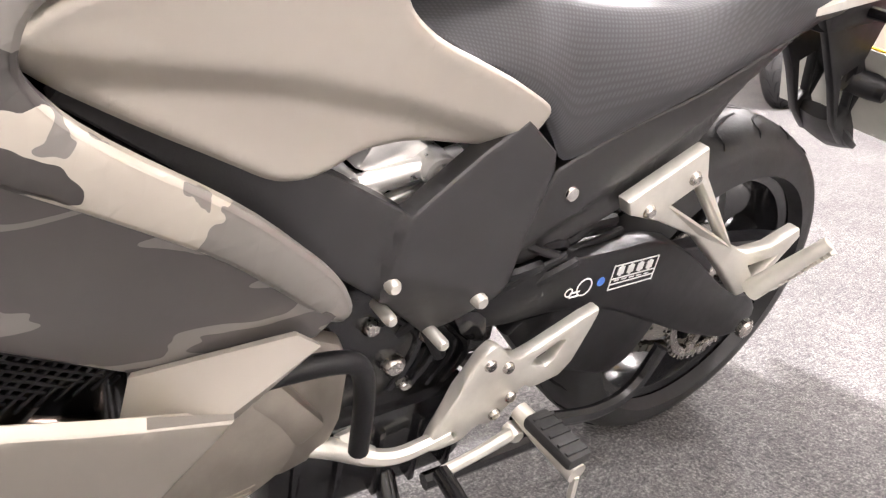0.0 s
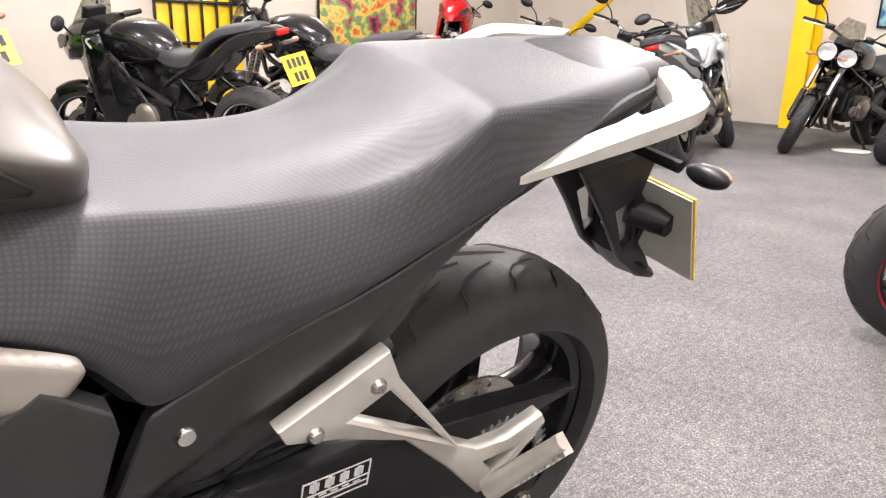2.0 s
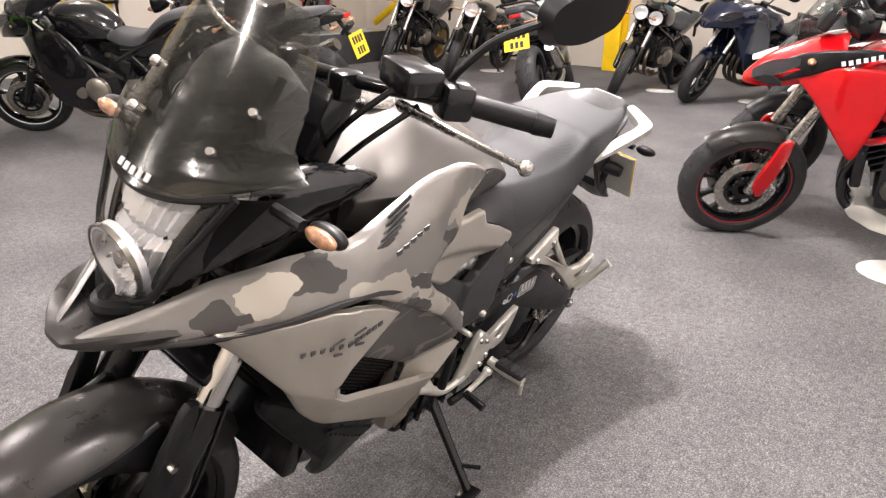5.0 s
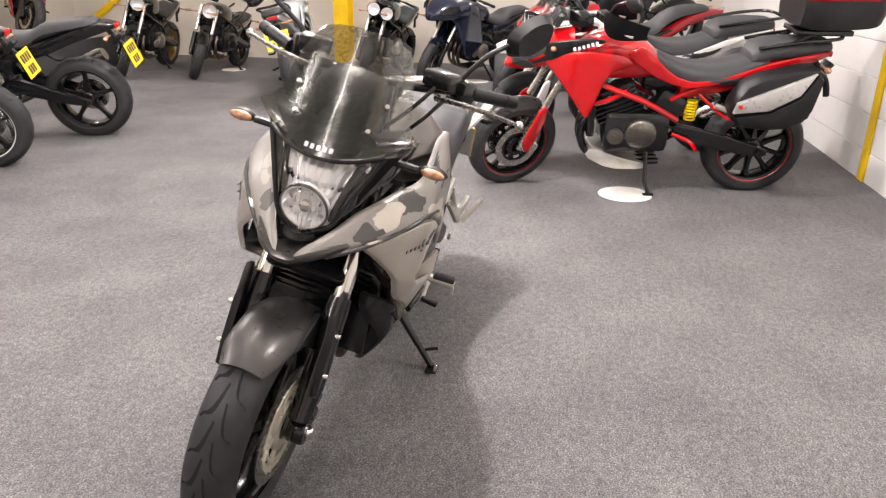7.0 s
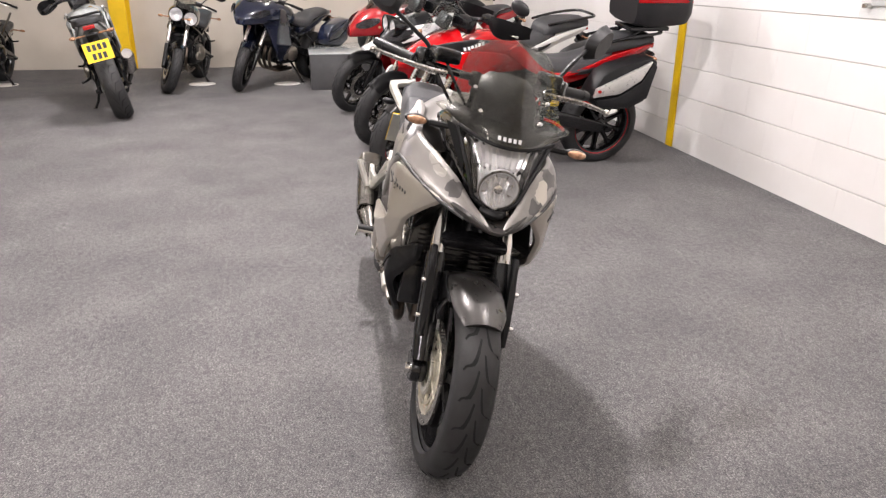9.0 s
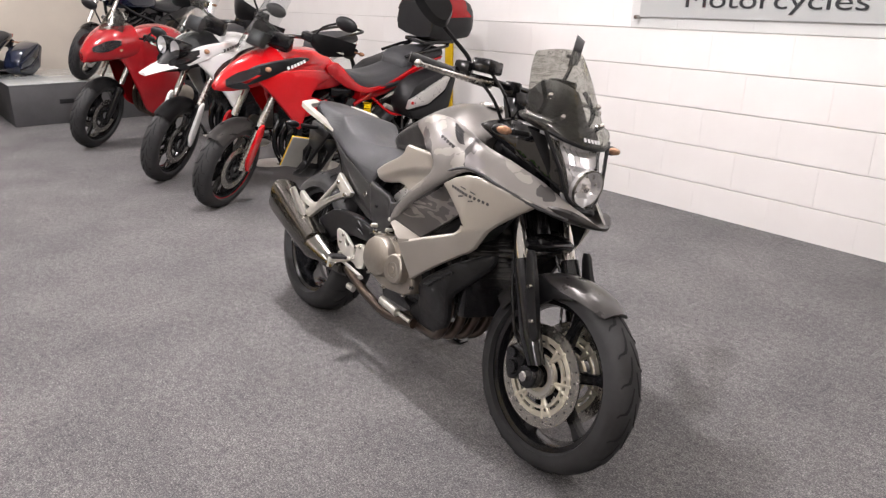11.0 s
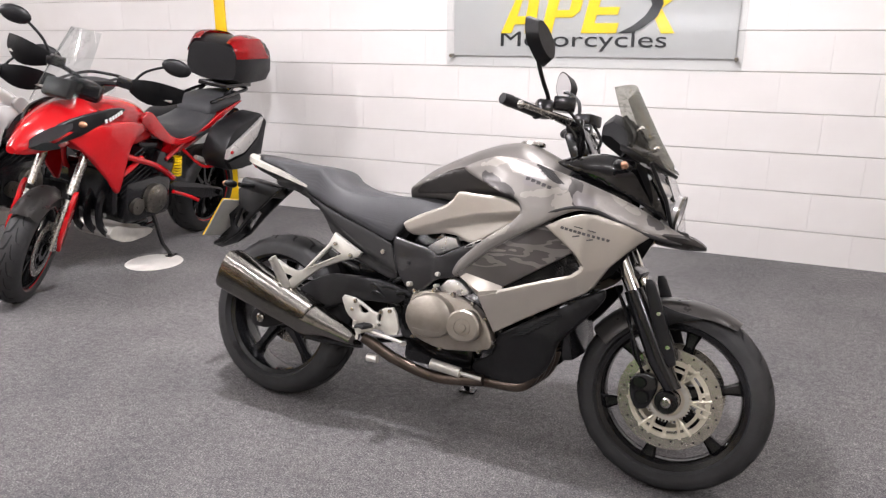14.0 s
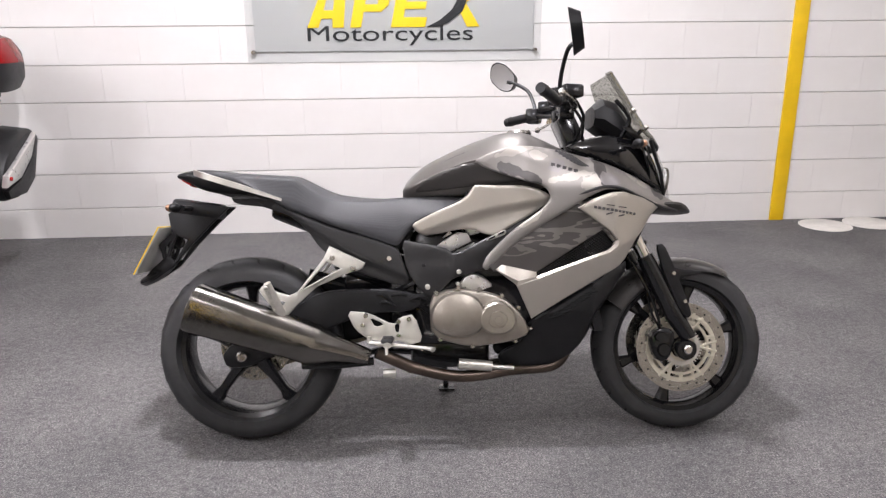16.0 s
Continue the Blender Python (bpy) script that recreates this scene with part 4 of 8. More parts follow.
# ribbed black gear case, plugs and pipes on the left
bm = bmesh.new()
plate(bm, [(0.7, 0.53), (0.66, 0.54), (0.6, 0.505), (0.545, 0.46), (0.57, 0.4), (0.62, 0.36), (0.68, 0.37), (0.71, 0.45)], 0.11, 0.15, it=1, bevel=0.01)
gc = part("gear_case", bm, "black_metal", bike, "black ribbed gear case")
bm = bmesh.new()
for k in range(4):
    tube(bm, [(0.59 + 0.022 * k, 0.15, 0.375 + 0.006 * k), (0.565 + 0.022 * k, 0.152, 0.43 + 0.01 * k), (0.6 + 0.02 * k, 0.15, 0.475 + 0.008 * k)], 0.006, 8)
plate(bm, [(0.56, 0.49), (0.61, 0.5), (0.585, 0.455), (0.545, 0.44)], 0.148, 0.172, it=1, bevel=0.006)
part("case_rib", bm, "black_metal", gc)
bm = bmesh.new()
for px, pz, r in ((0.66, 0.44, 0.012), (0.645, 0.405, 0.008), (0.69, 0.5, 0.009), (0.63, 0.47, 0.007)):
    revolve(bm, [(0, 0.168), (r * 0.7, 0.168), (r, 0.163), (r, 0.15)], (px, 0, pz), 12)
part("case_plug", bm, "steel", gc)
bm = bmesh.new()
tube(bm, [(0.71, 0.17, 0.36), (0.7, 0.19, 0.33), (0.66, 0.2, 0.31), (0.6, 0.2, 0.32)], 0.012, 8)
tube(bm, [(0.78, 0.15, 0.36), (0.73, 0.18, 0.35), (0.69, 0.19, 0.32)], 0.014, 10)
part("water_pipe", bm, "alloy", gc, "bare alloy water pipe")
# silver cylinder heads seen in the openings, cables and clutter
def shift(pts, dx, dz):
    return [(x + dx, z + dz) for x, z in pts]


bm = bmesh.new()
for s in (-1, 1):
    dx, dz = (0.03, 0.012) if s < 0 else (0.013, 0.008)
    plate(bm, shift([(0.704, 0.664), (0.692, 0.69), (0.66, 0.694), (0.625, 0.668), (0.59, 0.638), (0.626, 0.622)], dx, dz), s * 0.09, s * 0.142, it=0, bevel=0.004)
    plate(bm, shift([(0.712, 0.66), (0.632, 0.618), (0.64, 0.598), (0.69, 0.6), (0.728, 0.632)], dx, dz), s * 0.09, s * 0.132, holes=[shift([(0.665, 0.634), (0.672, 0.622), (0.66, 0.61), (0.645, 0.612), (0.643, 0.622)], dx, dz)], it=0, bevel=0.003)
    plate(bm, shift([(0.73, 0.69), (0.71, 0.712), (0.68, 0.706), (0.7, 0.682)], dx, dz), s * 0.08, s * 0.125, it=0, bevel=0.003)
    plate(bm, shift([(0.65, 0.688), (0.62, 0.675), (0.64, 0.7)], dx, dz), s * 0.08, s * 0.12, it=0, bevel=0.003)
    if s > 0:
        # cast bosses, pipe stubs and ribs on the head
        tube(bm, [(0.625, 0.142, 0.676), (0.665, 0.148, 0.668), (0.72, 0.142, 0.654)], [0.011, 0.013, 0.012], 12)
        tube(bm, [(0.645, 0.138, 0.64), (0.7, 0.142, 0.626), (0.75, 0.135, 0.62)], [0.012, 0.011, 0.01], 12)
        for px, pz, r in ((0.652, 0.672, 0.016), (0.707, 0.642, 0.014), (0.735, 0.668, 0.012)):
            revolve(bm, [(r * 0.5, 0.15), (r * 0.55, 0.168), (r * 0.85, 0.168), (r, 0.162), (r, 0.12)], (px, 0, pz), 16)
    if s < 0:
        plate(bm, [(0.685, 0.53), (0.72, 0.575), (0.76, 0.57), (0.8, 0.535), (0.76, 0.52)], s * 0.12, s * 0.175, it=1, bevel=0.006)
part("cylinder_head", bm, "bright_alloy", bike, "bright cast aluminium cylinder head")
bm = bmesh.new()
rng = random.Random(5)
for s in (-1, 1):
    for k in range(14):
        x, z = 0.4 + rng.random() * 0.18, 0.46 + rng.random() * 0.08
        tube(bm, [(x, s * 0.13, z), (x + 0.05, s * (0.16 + 0.02 * rng.random()), z + 0.03), (x + 0.12, s * 0.14, z + rng.uniform(-0.04, 0.06))], 0.004 + 0.004 * rng.random(), 6)
tube(bm, [(0.66, 0.165, 0.56), (0.64, 0.17, 0.5), (0.61, 0.165, 0.44)], 0.008, 8)
tube(bm, [(0.5, 0.125, 0.545), (0.44, 0.14, 0.54), (0.4, 0.135, 0.552), (0.34, 0.12, 0.545)], 0.009, 8)
tube(bm, [(0.47, 0.12, 0.525), (0.41, 0.14, 0.528), (0.33, 0.13, 0.532)], 0.006, 8)
part("hose", bm, "black_plastic", bike, "black hoses and cables")
bm = bmesh.new()
tube(bm, [(0.83, 0.19, 0.505), (0.77, 0.195, 0.507), (0.735, 0.195, 0.495), (0.72, 0.19, 0.45), (0.715, 0.185, 0.37)], 0.0105, 12)
FITTED.append(part("breather_hose", bm, "black_plastic", bike, "thick black breather hose"))
bm = bmesh.new()
box(bm, (0.66, 0.05, 0.29), (0.26, 0.18, 0.13), None, 0.02)
for k in range(5):
    box(bm, (0.56 + 0.05 * k, 0.142, 0.285), (0.008, 0.012, 0.1), None, 0.002)
FITTED.append(part("sump", bm, "black_metal", bike, "black finned sump"))
bm = bmesh.new()
box(bm, (1.1, 0, 0.52), (0.035, 0.3, 0.3), Matrix.Rotation(radians(-12), 3, "Y"), 0.008)
for k in range(14):
    box(bm, (1.121 + 0.003 * (k - 7), 0, 0.4 + 0.018 * k), (0.02, 0.26, 0.003), Matrix.Rotation(radians(-12), 3, "Y"))
part("radiator", bm, "black_metal", bike)
# header pipes and collector
bm = bmesh.new()
for y in (-0.12, -0.06, 0.0, 0.06):
    tube(bm, [(0.98, y, 0.46), (1.03, y, 0.4), (1.035, y, 0.31), (0.99, y * 0.9, 0.245), (0.88, y * 0.8, 0.228), (0.74, y * 0.6 - 0.03, 0.222)], 0.018, 10)
tube(bm, [(0.86, -0.13, 0.235), (0.7, -0.14, 0.215), (0.55, -0.15, 0.25), (0.55, -0.15, 0.25), (0.44, -0.17, 0.3)], 0.019, 12)
part("exhaust_header", bm, "header_pipe", bike, "heat-browned exhaust headers")
bm = bmesh.new()
tube(bm, [(0.79, -0.165, 0.25), (0.69, -0.165, 0.26)], 0.016, 10, smooth=False)
tube(bm, [(0.5, -0.16, 0.235), (0.46, -0.16, 0.235)], 0.014, 8, smooth=False)
tube(bm, [(0.72, -0.165, 0.255), (0.86, -0.15, 0.242)], 0.007, 8, smooth=False)
part("sensor", bm, "alloy", bike)
# silencer
bm = bmesh.new()
ax = [Vector((-0.125, -0.235, 0.485)), Vector((-0.11, -0.235, 0.48)), Vector((0.1, -0.232, 0.402)), Vector((0.245, -0.225, 0.347)), Vector((0.33, -0.21, 0.325)), Vector((0.42, -0.18, 0.29))]
hs = [(0.062, 0.05), (0.072, 0.058), (0.075, 0.06), (0.072, 0.056), (0.045, 0.045), (0.022, 0.022)]
up0 = Vector((0.35, 0, 0.94)).normalized()


def sil_ring(p, h, w, lo, hi, b):
    out = []
    for k in range(24):
        a = 2 * math.pi * k / 24
        c_, s_ = math.cos(a), math.sin(a)
        e = 0.5
        u = math.copysign(abs(c_) ** e, c_) * w * (1 - 0.25 * (s_ < 0) * abs(s_))
        v = math.copysign(abs(s_) ** e, s_) * h * (0.9 if s_ > 0 else 1.0)
        out.append(b.verts.new(p + Vector((0, u, 0)) + up0 * v))
    return out


ax2 = spline(ax, 4)
hh_ = [float(v) for v in np.interp(np.linspace(0, 5, len(ax2)), range(6), [q[0] for q in hs])]
ww_ = [float(v) for v in np.interp(np.linspace(0, 5, len(ax2)), range(6), [q[1] for q in hs])]
rings = [sil_ring(p, h, w, 0, 0, bm) for p, h, w in zip(ax2, hh_, ww_)]
for a_, b_ in zip(rings, rings[1:]):
    for j in range(24):
        bm.faces.new((a_[j], a_[(j + 1) % 24], b_[(j + 1) % 24], b_[j]))
bm.faces.new(rings[0][::-1]); bm.faces.new(rings[-1])
sil = part("silencer", bm, "silencer_steel", bike, "dark grey silencer with bright upper shell")
bm = bmesh.new()
d_ = (ax[2] - ax[1]).normalized()
rows = []
for q in lsp(-0.012, 0.385, 24):
    p = ax[1] + d_ * q
    row = []
    for u, v in ((-0.066, 0.008), (-0.0665, 0.035), (-0.064, 0.06), (-0.05, 0.076), (-0.03, 0.08), (0.0, 0.081), (0.03, 0.08), (0.054, 0.072), (0.066, 0.05)):
        row.append(bm.verts.new(p + Vector((0, u, 0)) + up0 * v))
    rows.append(row)
for a_, b_ in zip(rows, rows[1:]):
    for j in range(8):
        bm.faces.new((a_[j], a_[j + 1], b_[j + 1], b_[j]))
bmesh.ops.solidify(bm, geom=bm.faces[:], thickness=0.004)
part("upper_shell", bm, "dark_chrome", sil, "bright steel upper shell")
bm = bmesh.new()
rows = []
for q, sc in ((0.375, 1.0), (0.43, 0.82), (0.5, 0.6), (0.56, 0.4)):
    p = ax[1] + d_ * q + Vector((0, 0.02 * (q - 0.37) / 0.2, -0.0))
    rows.append([bm.verts.new(p + Vector((0, -math.cos(a) * 0.066 * sc, 0)) + up0 * (math.sin(a) * 0.08 * sc)) for a in lsp(radians(0), radians(160), 9)])
for a_, b_ in zip(rows, rows[1:]):
    for j in range(8):
        bm.faces.new((a_[j], a_[j + 1], b_[j + 1], b_[j]))
bmesh.ops.solidify(bm, geom=bm.faces[:], thickness=0.004)
part("heat_shield", bm, "dark_chrome", sil, "polished heat shield")
bm = bmesh.new()
revolve(bm, [(0.028, -0.004), (0.034, -0.004), (0.034, 0.03), (0.028, 0.03)], (0, 0, 0), 24, axis="x", closed=True)
bm.transform(Matrix.Translation(ax[0] + Vector((-0.008, 0, 0.002))) @ pose(0, 0, 0, 0, 20, 0))
part("tail_pipe", bm, "steel", sil)

# frame plates
FRAME = [(0.53, 0.686), (0.563, 0.678), (0.655, 0.661), (0.684, 0.635), (0.767, 0.684), (0.854, 0.726), (0.929, 0.772), (0.945, 0.755), (0.88, 0.68), (0.83, 0.64), (0.77, 0.59), (0.725, 0.574), (0.682, 0.566), (0.646, 0.525), (0.624, 0.498), (0.585, 0.521), (0.553, 0.567), (0.533, 0.619)]
FRAME_L = [(0.574, 0.7), (0.614, 0.674), (0.65, 0.646), (0.683, 0.62), (0.74, 0.655), (0.8, 0.69), (0.87, 0.73), (0.93, 0.76), (0.945, 0.74), (0.88, 0.69), (0.805, 0.628), (0.748, 0.57), (0.705, 0.535), (0.668, 0.5), (0.627, 0.458), (0.6, 0.472), (0.566, 0.5), (0.55, 0.52), (0.541, 0.58), (0.526, 0.645), (0.53, 0.664)]
for s in (-1, 1):
    bm = bmesh.new()
    if s < 0:
        shell(bm, FRAME, lambda x, z: 0.196 - 0.2 * max(0, z - 0.66) + 0.01 * sstep((x - 0.675) / 0.02 + 0.5) - 0.45 * soft(lin(x, [0.54, 0.66, 0.75, 0.93], [0.57, 0.6, 0.64, 0.74]) - z, 0.008) * 0.5, s, thick=0.02, step=0.014, rnd=0.008, it=1)
    else:
        shell(bm, FRAME_L, lambda x, z: 0.16 + 0.06 * soft(x - 0.7, 0.03) + 0.009 * sstep((lin(z, [0.5, 0.56, 0.62], [0.712, 0.7, 0.684]) - x) / 0.008 + 0.5) - 0.35 * soft(lin(x, [0.54, 0.7], [0.5, 0.56]) - z, 0.006) * sstep((0.71 - x) / 0.02), s, thick=0.02, step=0.008, rnd=0.004, it=0)
    fp = part("frame_plate", bm, "dark_grey", bike, "dark grey satin frame plate")
    bolts = ((0.605, 0.537, 0.0085), (0.693, 0.583, 0.0075), (0.63, 0.515, 0.006), (0.69, 0.545, 0.006))
    yb = 0.21
    if s > 0:
        FITTED.append(fp)
        bolts, yb = ((0.586, 0.509, 0.0085), (0.693, 0.552, 0.0075), (0.624, 0.466, 0.007), (0.691, 0.515, 0.0065)), 0.172
    bm = bmesh.new()
    for px, pz, r in bolts:
        revolve(bm, [(0, s * (yb + 0.004)), (r * 0.7, s * (yb + 0.004)), (r, s * yb), (r, s * (yb - 0.03))], (px, 0, pz), 12)
    part("frame_bolt", bm, "alloy", fp)
    # right plate only: a near-black disc for the shade in its hole
    if s < 0:
        bm = bmesh.new()
        revolve(bm, [(0, s * 0.204), (0.006, s * 0.204), (0.006, s * 0.19)], (0.594, 0, 0.605), 10)
        part("plug", bm, "groove", fp)

# slotted alloy tag on the right frame arm
bm = bmesh.new()
plate(bm, [(0.772, 0.676), (0.782, 0.69), (0.828, 0.713), (0.836, 0.708), (0.828, 0.695)], -0.2, -0.207, it=1, bevel=0.002)
tag_ = part("frame_tag", bm, "bright_alloy", bike, "slotted bright alloy tag")
bm = bmesh.new()
for cx, cz in ((0.79, 0.688), (0.818, 0.702)):
    plate(bm, [(cx - 0.011, cz - 0.008), (cx - 0.009, cz - 0.001), (cx + 0.011, cz + 0.008), (cx + 0.009, cz + 0.001)], -0.2065, -0.2085, it=0, bevel=0.0004)
part("slot", bm, "groove", tag_)

# subframe side covers
SUB = [(0.12, 0.776), (0.179, 0.747), (0.298, 0.698), (0.405, 0.668), (0.493, 0.633), (0.5, 0.625), (0.536, 0.52), (0.5, 0.512), (0.436, 0.534), (0.37, 0.556), (0.3, 0.6), (0.25, 0.636), (0.215, 0.69), (0.165, 0.735), (0.1, 0.765), (-0.02, 0.778), (-0.03, 0.803), (0.06, 0.803)]
for s in (-1, 1):
    bm = bmesh.new()
    shell(bm, SUB, lambda x, z: lin(x, [-0.03, 0.15, 0.3, 0.5, 0.6], [0.095, 0.126, 0.132, 0.136, 0.138]) + 0.009 * sstep((z - lin(x, [0.1, 0.25, 0.37, 0.53], [0.79, 0.675, 0.605, 0.53])) / 0.012 + 0.5), s, thick=0.012, step=0.01, rnd=0.004, it=1)
    sc_ = part("side_cover", bm, "satin_black", bike, "satin black subframe cover")
    FITTED.append(sc_)
    bm = bmesh.new()
    revolve(bm, [(0, s * 0.148), (0.0075, s * 0.148), (0.0095, s * 0.145), (0.0095, s * 0.12)], (0.469, 0, 0.6), 16)
    part("cover_bolt", bm, "chrome", sc_)

# seat: flat pillion pad with a crease, dished rider's part, horns beside the tank
bm = bmesh.new()
S_ = []
for x, zt, ys, zs, w, zb in ((-0.132, 0.882, 0.05, 0.88, 0.062, 0.872), (-0.105, 0.886, 0.082, 0.881, 0.1, 0.868), (-0.02, 0.88, 0.104, 0.873, 0.127, 0.858), (0.05, 0.875, 0.112, 0.867, 0.132, 0.824), (0.11, 0.871, 0.117, 0.862, 0.138, 0.785), (0.165, 0.867, 0.12, 0.858, 0.14, 0.757), (0.185, 0.861, 0.12, 0.85, 0.14, 0.75), (0.215, 0.845, 0.116, 0.826, 0.142, 0.737), (0.26, 0.822, 0.11, 0.8, 0.143, 0.719), (0.31, 0.805, 0.104, 0.786, 0.145, 0.7), (0.38, 0.795, 0.1, 0.781, 0.146, 0.677), (0.45, 0.791, 0.1, 0.782, 0.147, 0.654), (0.495, 0.793, 0.1, 0.786, 0.147, 0.642), (0.522, 0.795, 0.1, 0.788, 0.147, 0.672), (0.555, 0.799, 0.1, 0.791, 0.147, 0.705), (0.61, 0.803, 0.099, 0.793, 0.147, 0.735), (0.665, 0.807, 0.098, 0.792, 0.145, 0.765), (0.7, 0.807, 0.094, 0.792, 0.138, 0.782), (0.715, 0.803, 0.085, 0.79, 0.122, 0.788)):
    h = zs - zb
    S_.append((x, [(0, zt), (ys * 0.55, zt - 0.002), (ys * 0.9, zs + 0.002), (ys + 0.006, zs - 0.006), (ys + (w - ys) * 0.62, zs - 0.014 - h * 0.22), (w, zs - 0.014 - h * 0.6), (w - 0.001, zb + 0.004), (w - 0.008, zb), (w * 0.7, zb + 0.004), (0, zb + 0.006)]))
loft(bm, S_, per=4, kper=3)
b = bmesh.new()
loft(b, [(-0.1, [(0, 0.875), (0.07, 0.874), (0.07, 0.85), (0, 0.85)]), (0.1, [(0, 0.83), (0.122, 0.828), (0.122, 0.79), (0, 0.79)]), (0.25, [(0, 0.775), (0.135, 0.772), (0.135, 0.735), (0, 0.735)]), (0.4, [(0, 0.71), (0.142, 0.705), (0.142, 0.67), (0, 0.67)]), (0.5, [(0, 0.68), (0.142, 0.676), (0.142, 0.64), (0, 0.64)]), (0.56, [(0, 0.76), (0.12, 0.74), (0.12, 0.7), (0, 0.7)])], per=3, kper=1)
part("seat_base", b, "black_plastic", bike, "black plastic seat base")
FITTED.append(part("seat", bm, "vinyl", bike, "black ribbed vinyl dual seat", 50))

# tank
TANK_X = [0.53, 0.545, 0.585, 0.64, 0.7, 0.76, 0.83, 0.9, 0.96, 1.02, 1.06]
TANK_W = [0.07, 0.1, 0.12, 0.135, 0.152, 0.168, 0.18, 0.186, 0.18, 0.155, 0.13]
bm = bmesh.new()
S_ = []
for x, zt, w, zc, zl in ((0.53, 0.836, 0.07, 0.825, 0.8), (0.545, 0.862, 0.1, 0.835, 0.8), (0.585, 0.9, 0.12, 0.853, 0.815), (0.64, 0.934, 0.132, 0.88, 0.82), (0.7, 0.966, 0.145, 0.905, 0.82), (0.76, 0.991, 0.155, 0.92, 0.83), (0.83, 1.012, 0.16, 0.93, 0.83), (0.9, 1.016, 0.16, 0.93, 0.83), (0.96, 0.995, 0.15, 0.925, 0.84), (1.02, 0.968, 0.135, 0.92, 0.85), (1.06, 0.95, 0.12, 0.91, 0.86)):
    w = lin(x, TANK_X, TANK_W)
    S_.append((x, [(0, zt), (w * 0.36, zt - 0.006), (w * 0.66, zt - (zt - zc) * 0.38), (w * 0.95, zc + 0.006), (w, zc - 0.008), (w * 0.84, zl), (w * 0.7, zl - 0.01), (0, zl - 0.01)]))
loft(bm, S_, per=5, kper=3)
tank = part("fuel_tank", bm, "tank_paint", bike, "satin grey metallic fuel tank", 55)
bm = bmesh.new()
revolve(bm, [(0, 0.012), (0.035, 0.012), (0.04, 0.008), (0.042, 0)], (0.9, 0, 1.012), 24, axis="z")
part("filler_cap", bm, "steel", tank)
# dark lower skirts of the tank, and a dark line shading the top crease
SKIRT = [(0.56, 0.819), (0.617, 0.872), (0.726, 0.916), (0.824, 0.887), (0.923, 0.85), (0.808, 0.843), (0.718, 0.835), (0.63, 0.826)]


def skirt_y(x, z):
    w, zc, zl = lin(x, TANK_X, TANK_W), lin(x, [0.53, 0.585, 0.64, 0.7, 0.76, 0.83, 0.96], [0.817, 0.845, 0.872, 0.897, 0.912, 0.922, 0.917]), lin(x, [0.53, 0.585, 0.7, 0.83, 0.96], [0.8, 0.815, 0.82, 0.83, 0.84])
    return w * (1 - 0.16 * min(1.2, max(0.0, (zc - z) / (zc - zl)))) + 0.005 - 0.5 * max(0.0, z - zc)


for s in (-1, 1):
    bm = bmesh.new()
    shell(bm, SKIRT, skirt_y, s, thick=0.008, step=0.01, rnd=0.004, it=1)
    part("tank_skirt", bm, "skirt_paint", tank, "dark satin tank skirt")
    bm = bmesh.new()
    pts = []
    for x in lsp(0.66, 0.97, 9):
        w = lin(x, TANK_X, TANK_W)
        zt = lin(x, [0.64, 0.7, 0.76, 0.83, 0.9, 0.96, 1.02], [0.934, 0.966, 0.991, 1.012, 1.016, 0.995, 0.968]); zc = lin(x, [0.64, 0.7, 0.76, 0.83, 0.9, 0.96, 1.02], [0.88, 0.905, 0.92, 0.93, 0.93, 0.925, 0.92])
        pts.append((x, s * w * 0.7, zt - (zt - zc) * 0.46 + 0.001))
    tube(bm, pts, 0.0009, 6)
    part("tank_seam", bm, "dark_grey", tank)

# champagne covers below the tank
COVER = [(0.742, 0.853), (0.808, 0.849), (0.889, 0.849), (0.934, 0.837), (0.97, 0.817), (0.96, 0.79), (0.9, 0.752), (0.852, 0.724), (0.812, 0.7), (0.785, 0.697), (0.765, 0.702), (0.74, 0.714), (0.695, 0.716), (0.637, 0.702), (0.6, 0.696), (0.574, 0.71), (0.56, 0.728), (0.566, 0.738), (0.637, 0.774), (0.69, 0.799), (0.72, 0.82), (0.732, 0.84)]


def cover_y(x, z):
    zc = lin(x, [0.56, 0.64, 0.71, 0.8, 0.89, 0.96], [0.692, 0.722, 0.75, 0.775, 0.79, 0.801])
    b = lin(x, [0.54, 0.7, 0.85, 0.97], [0.19, 0.2, 0.206, 0.212])
    t = z - zc
    return b - 0.1 * max(t, 0) - 0.016 * sstep((0.012 - t) / 0.03) + 0.3 * soft(-t - 0.014, 0.02)


for s in (-1, 1):
    bm = bmesh.new()
    shell(bm, COVER, cover_y, s, thick=0.012, step=0.005, rnd=0.007)
    part("knee_cover", bm, "silver_paint", bike, "champagne silver side cover")
    if s > 0:
        continue
    bm = bmesh.new()
    tube(bm, [(0.72, s * 0.147, 0.832), (0.705, s * 0.152, 0.802), (0.6, s * 0.16, 0.743), (0.54, s * 0.15, 0.7), (0.512, s * 0.15, 0.662)], 0.0045, 8)
    part("seat_trim", bm, "black_plastic", bike)

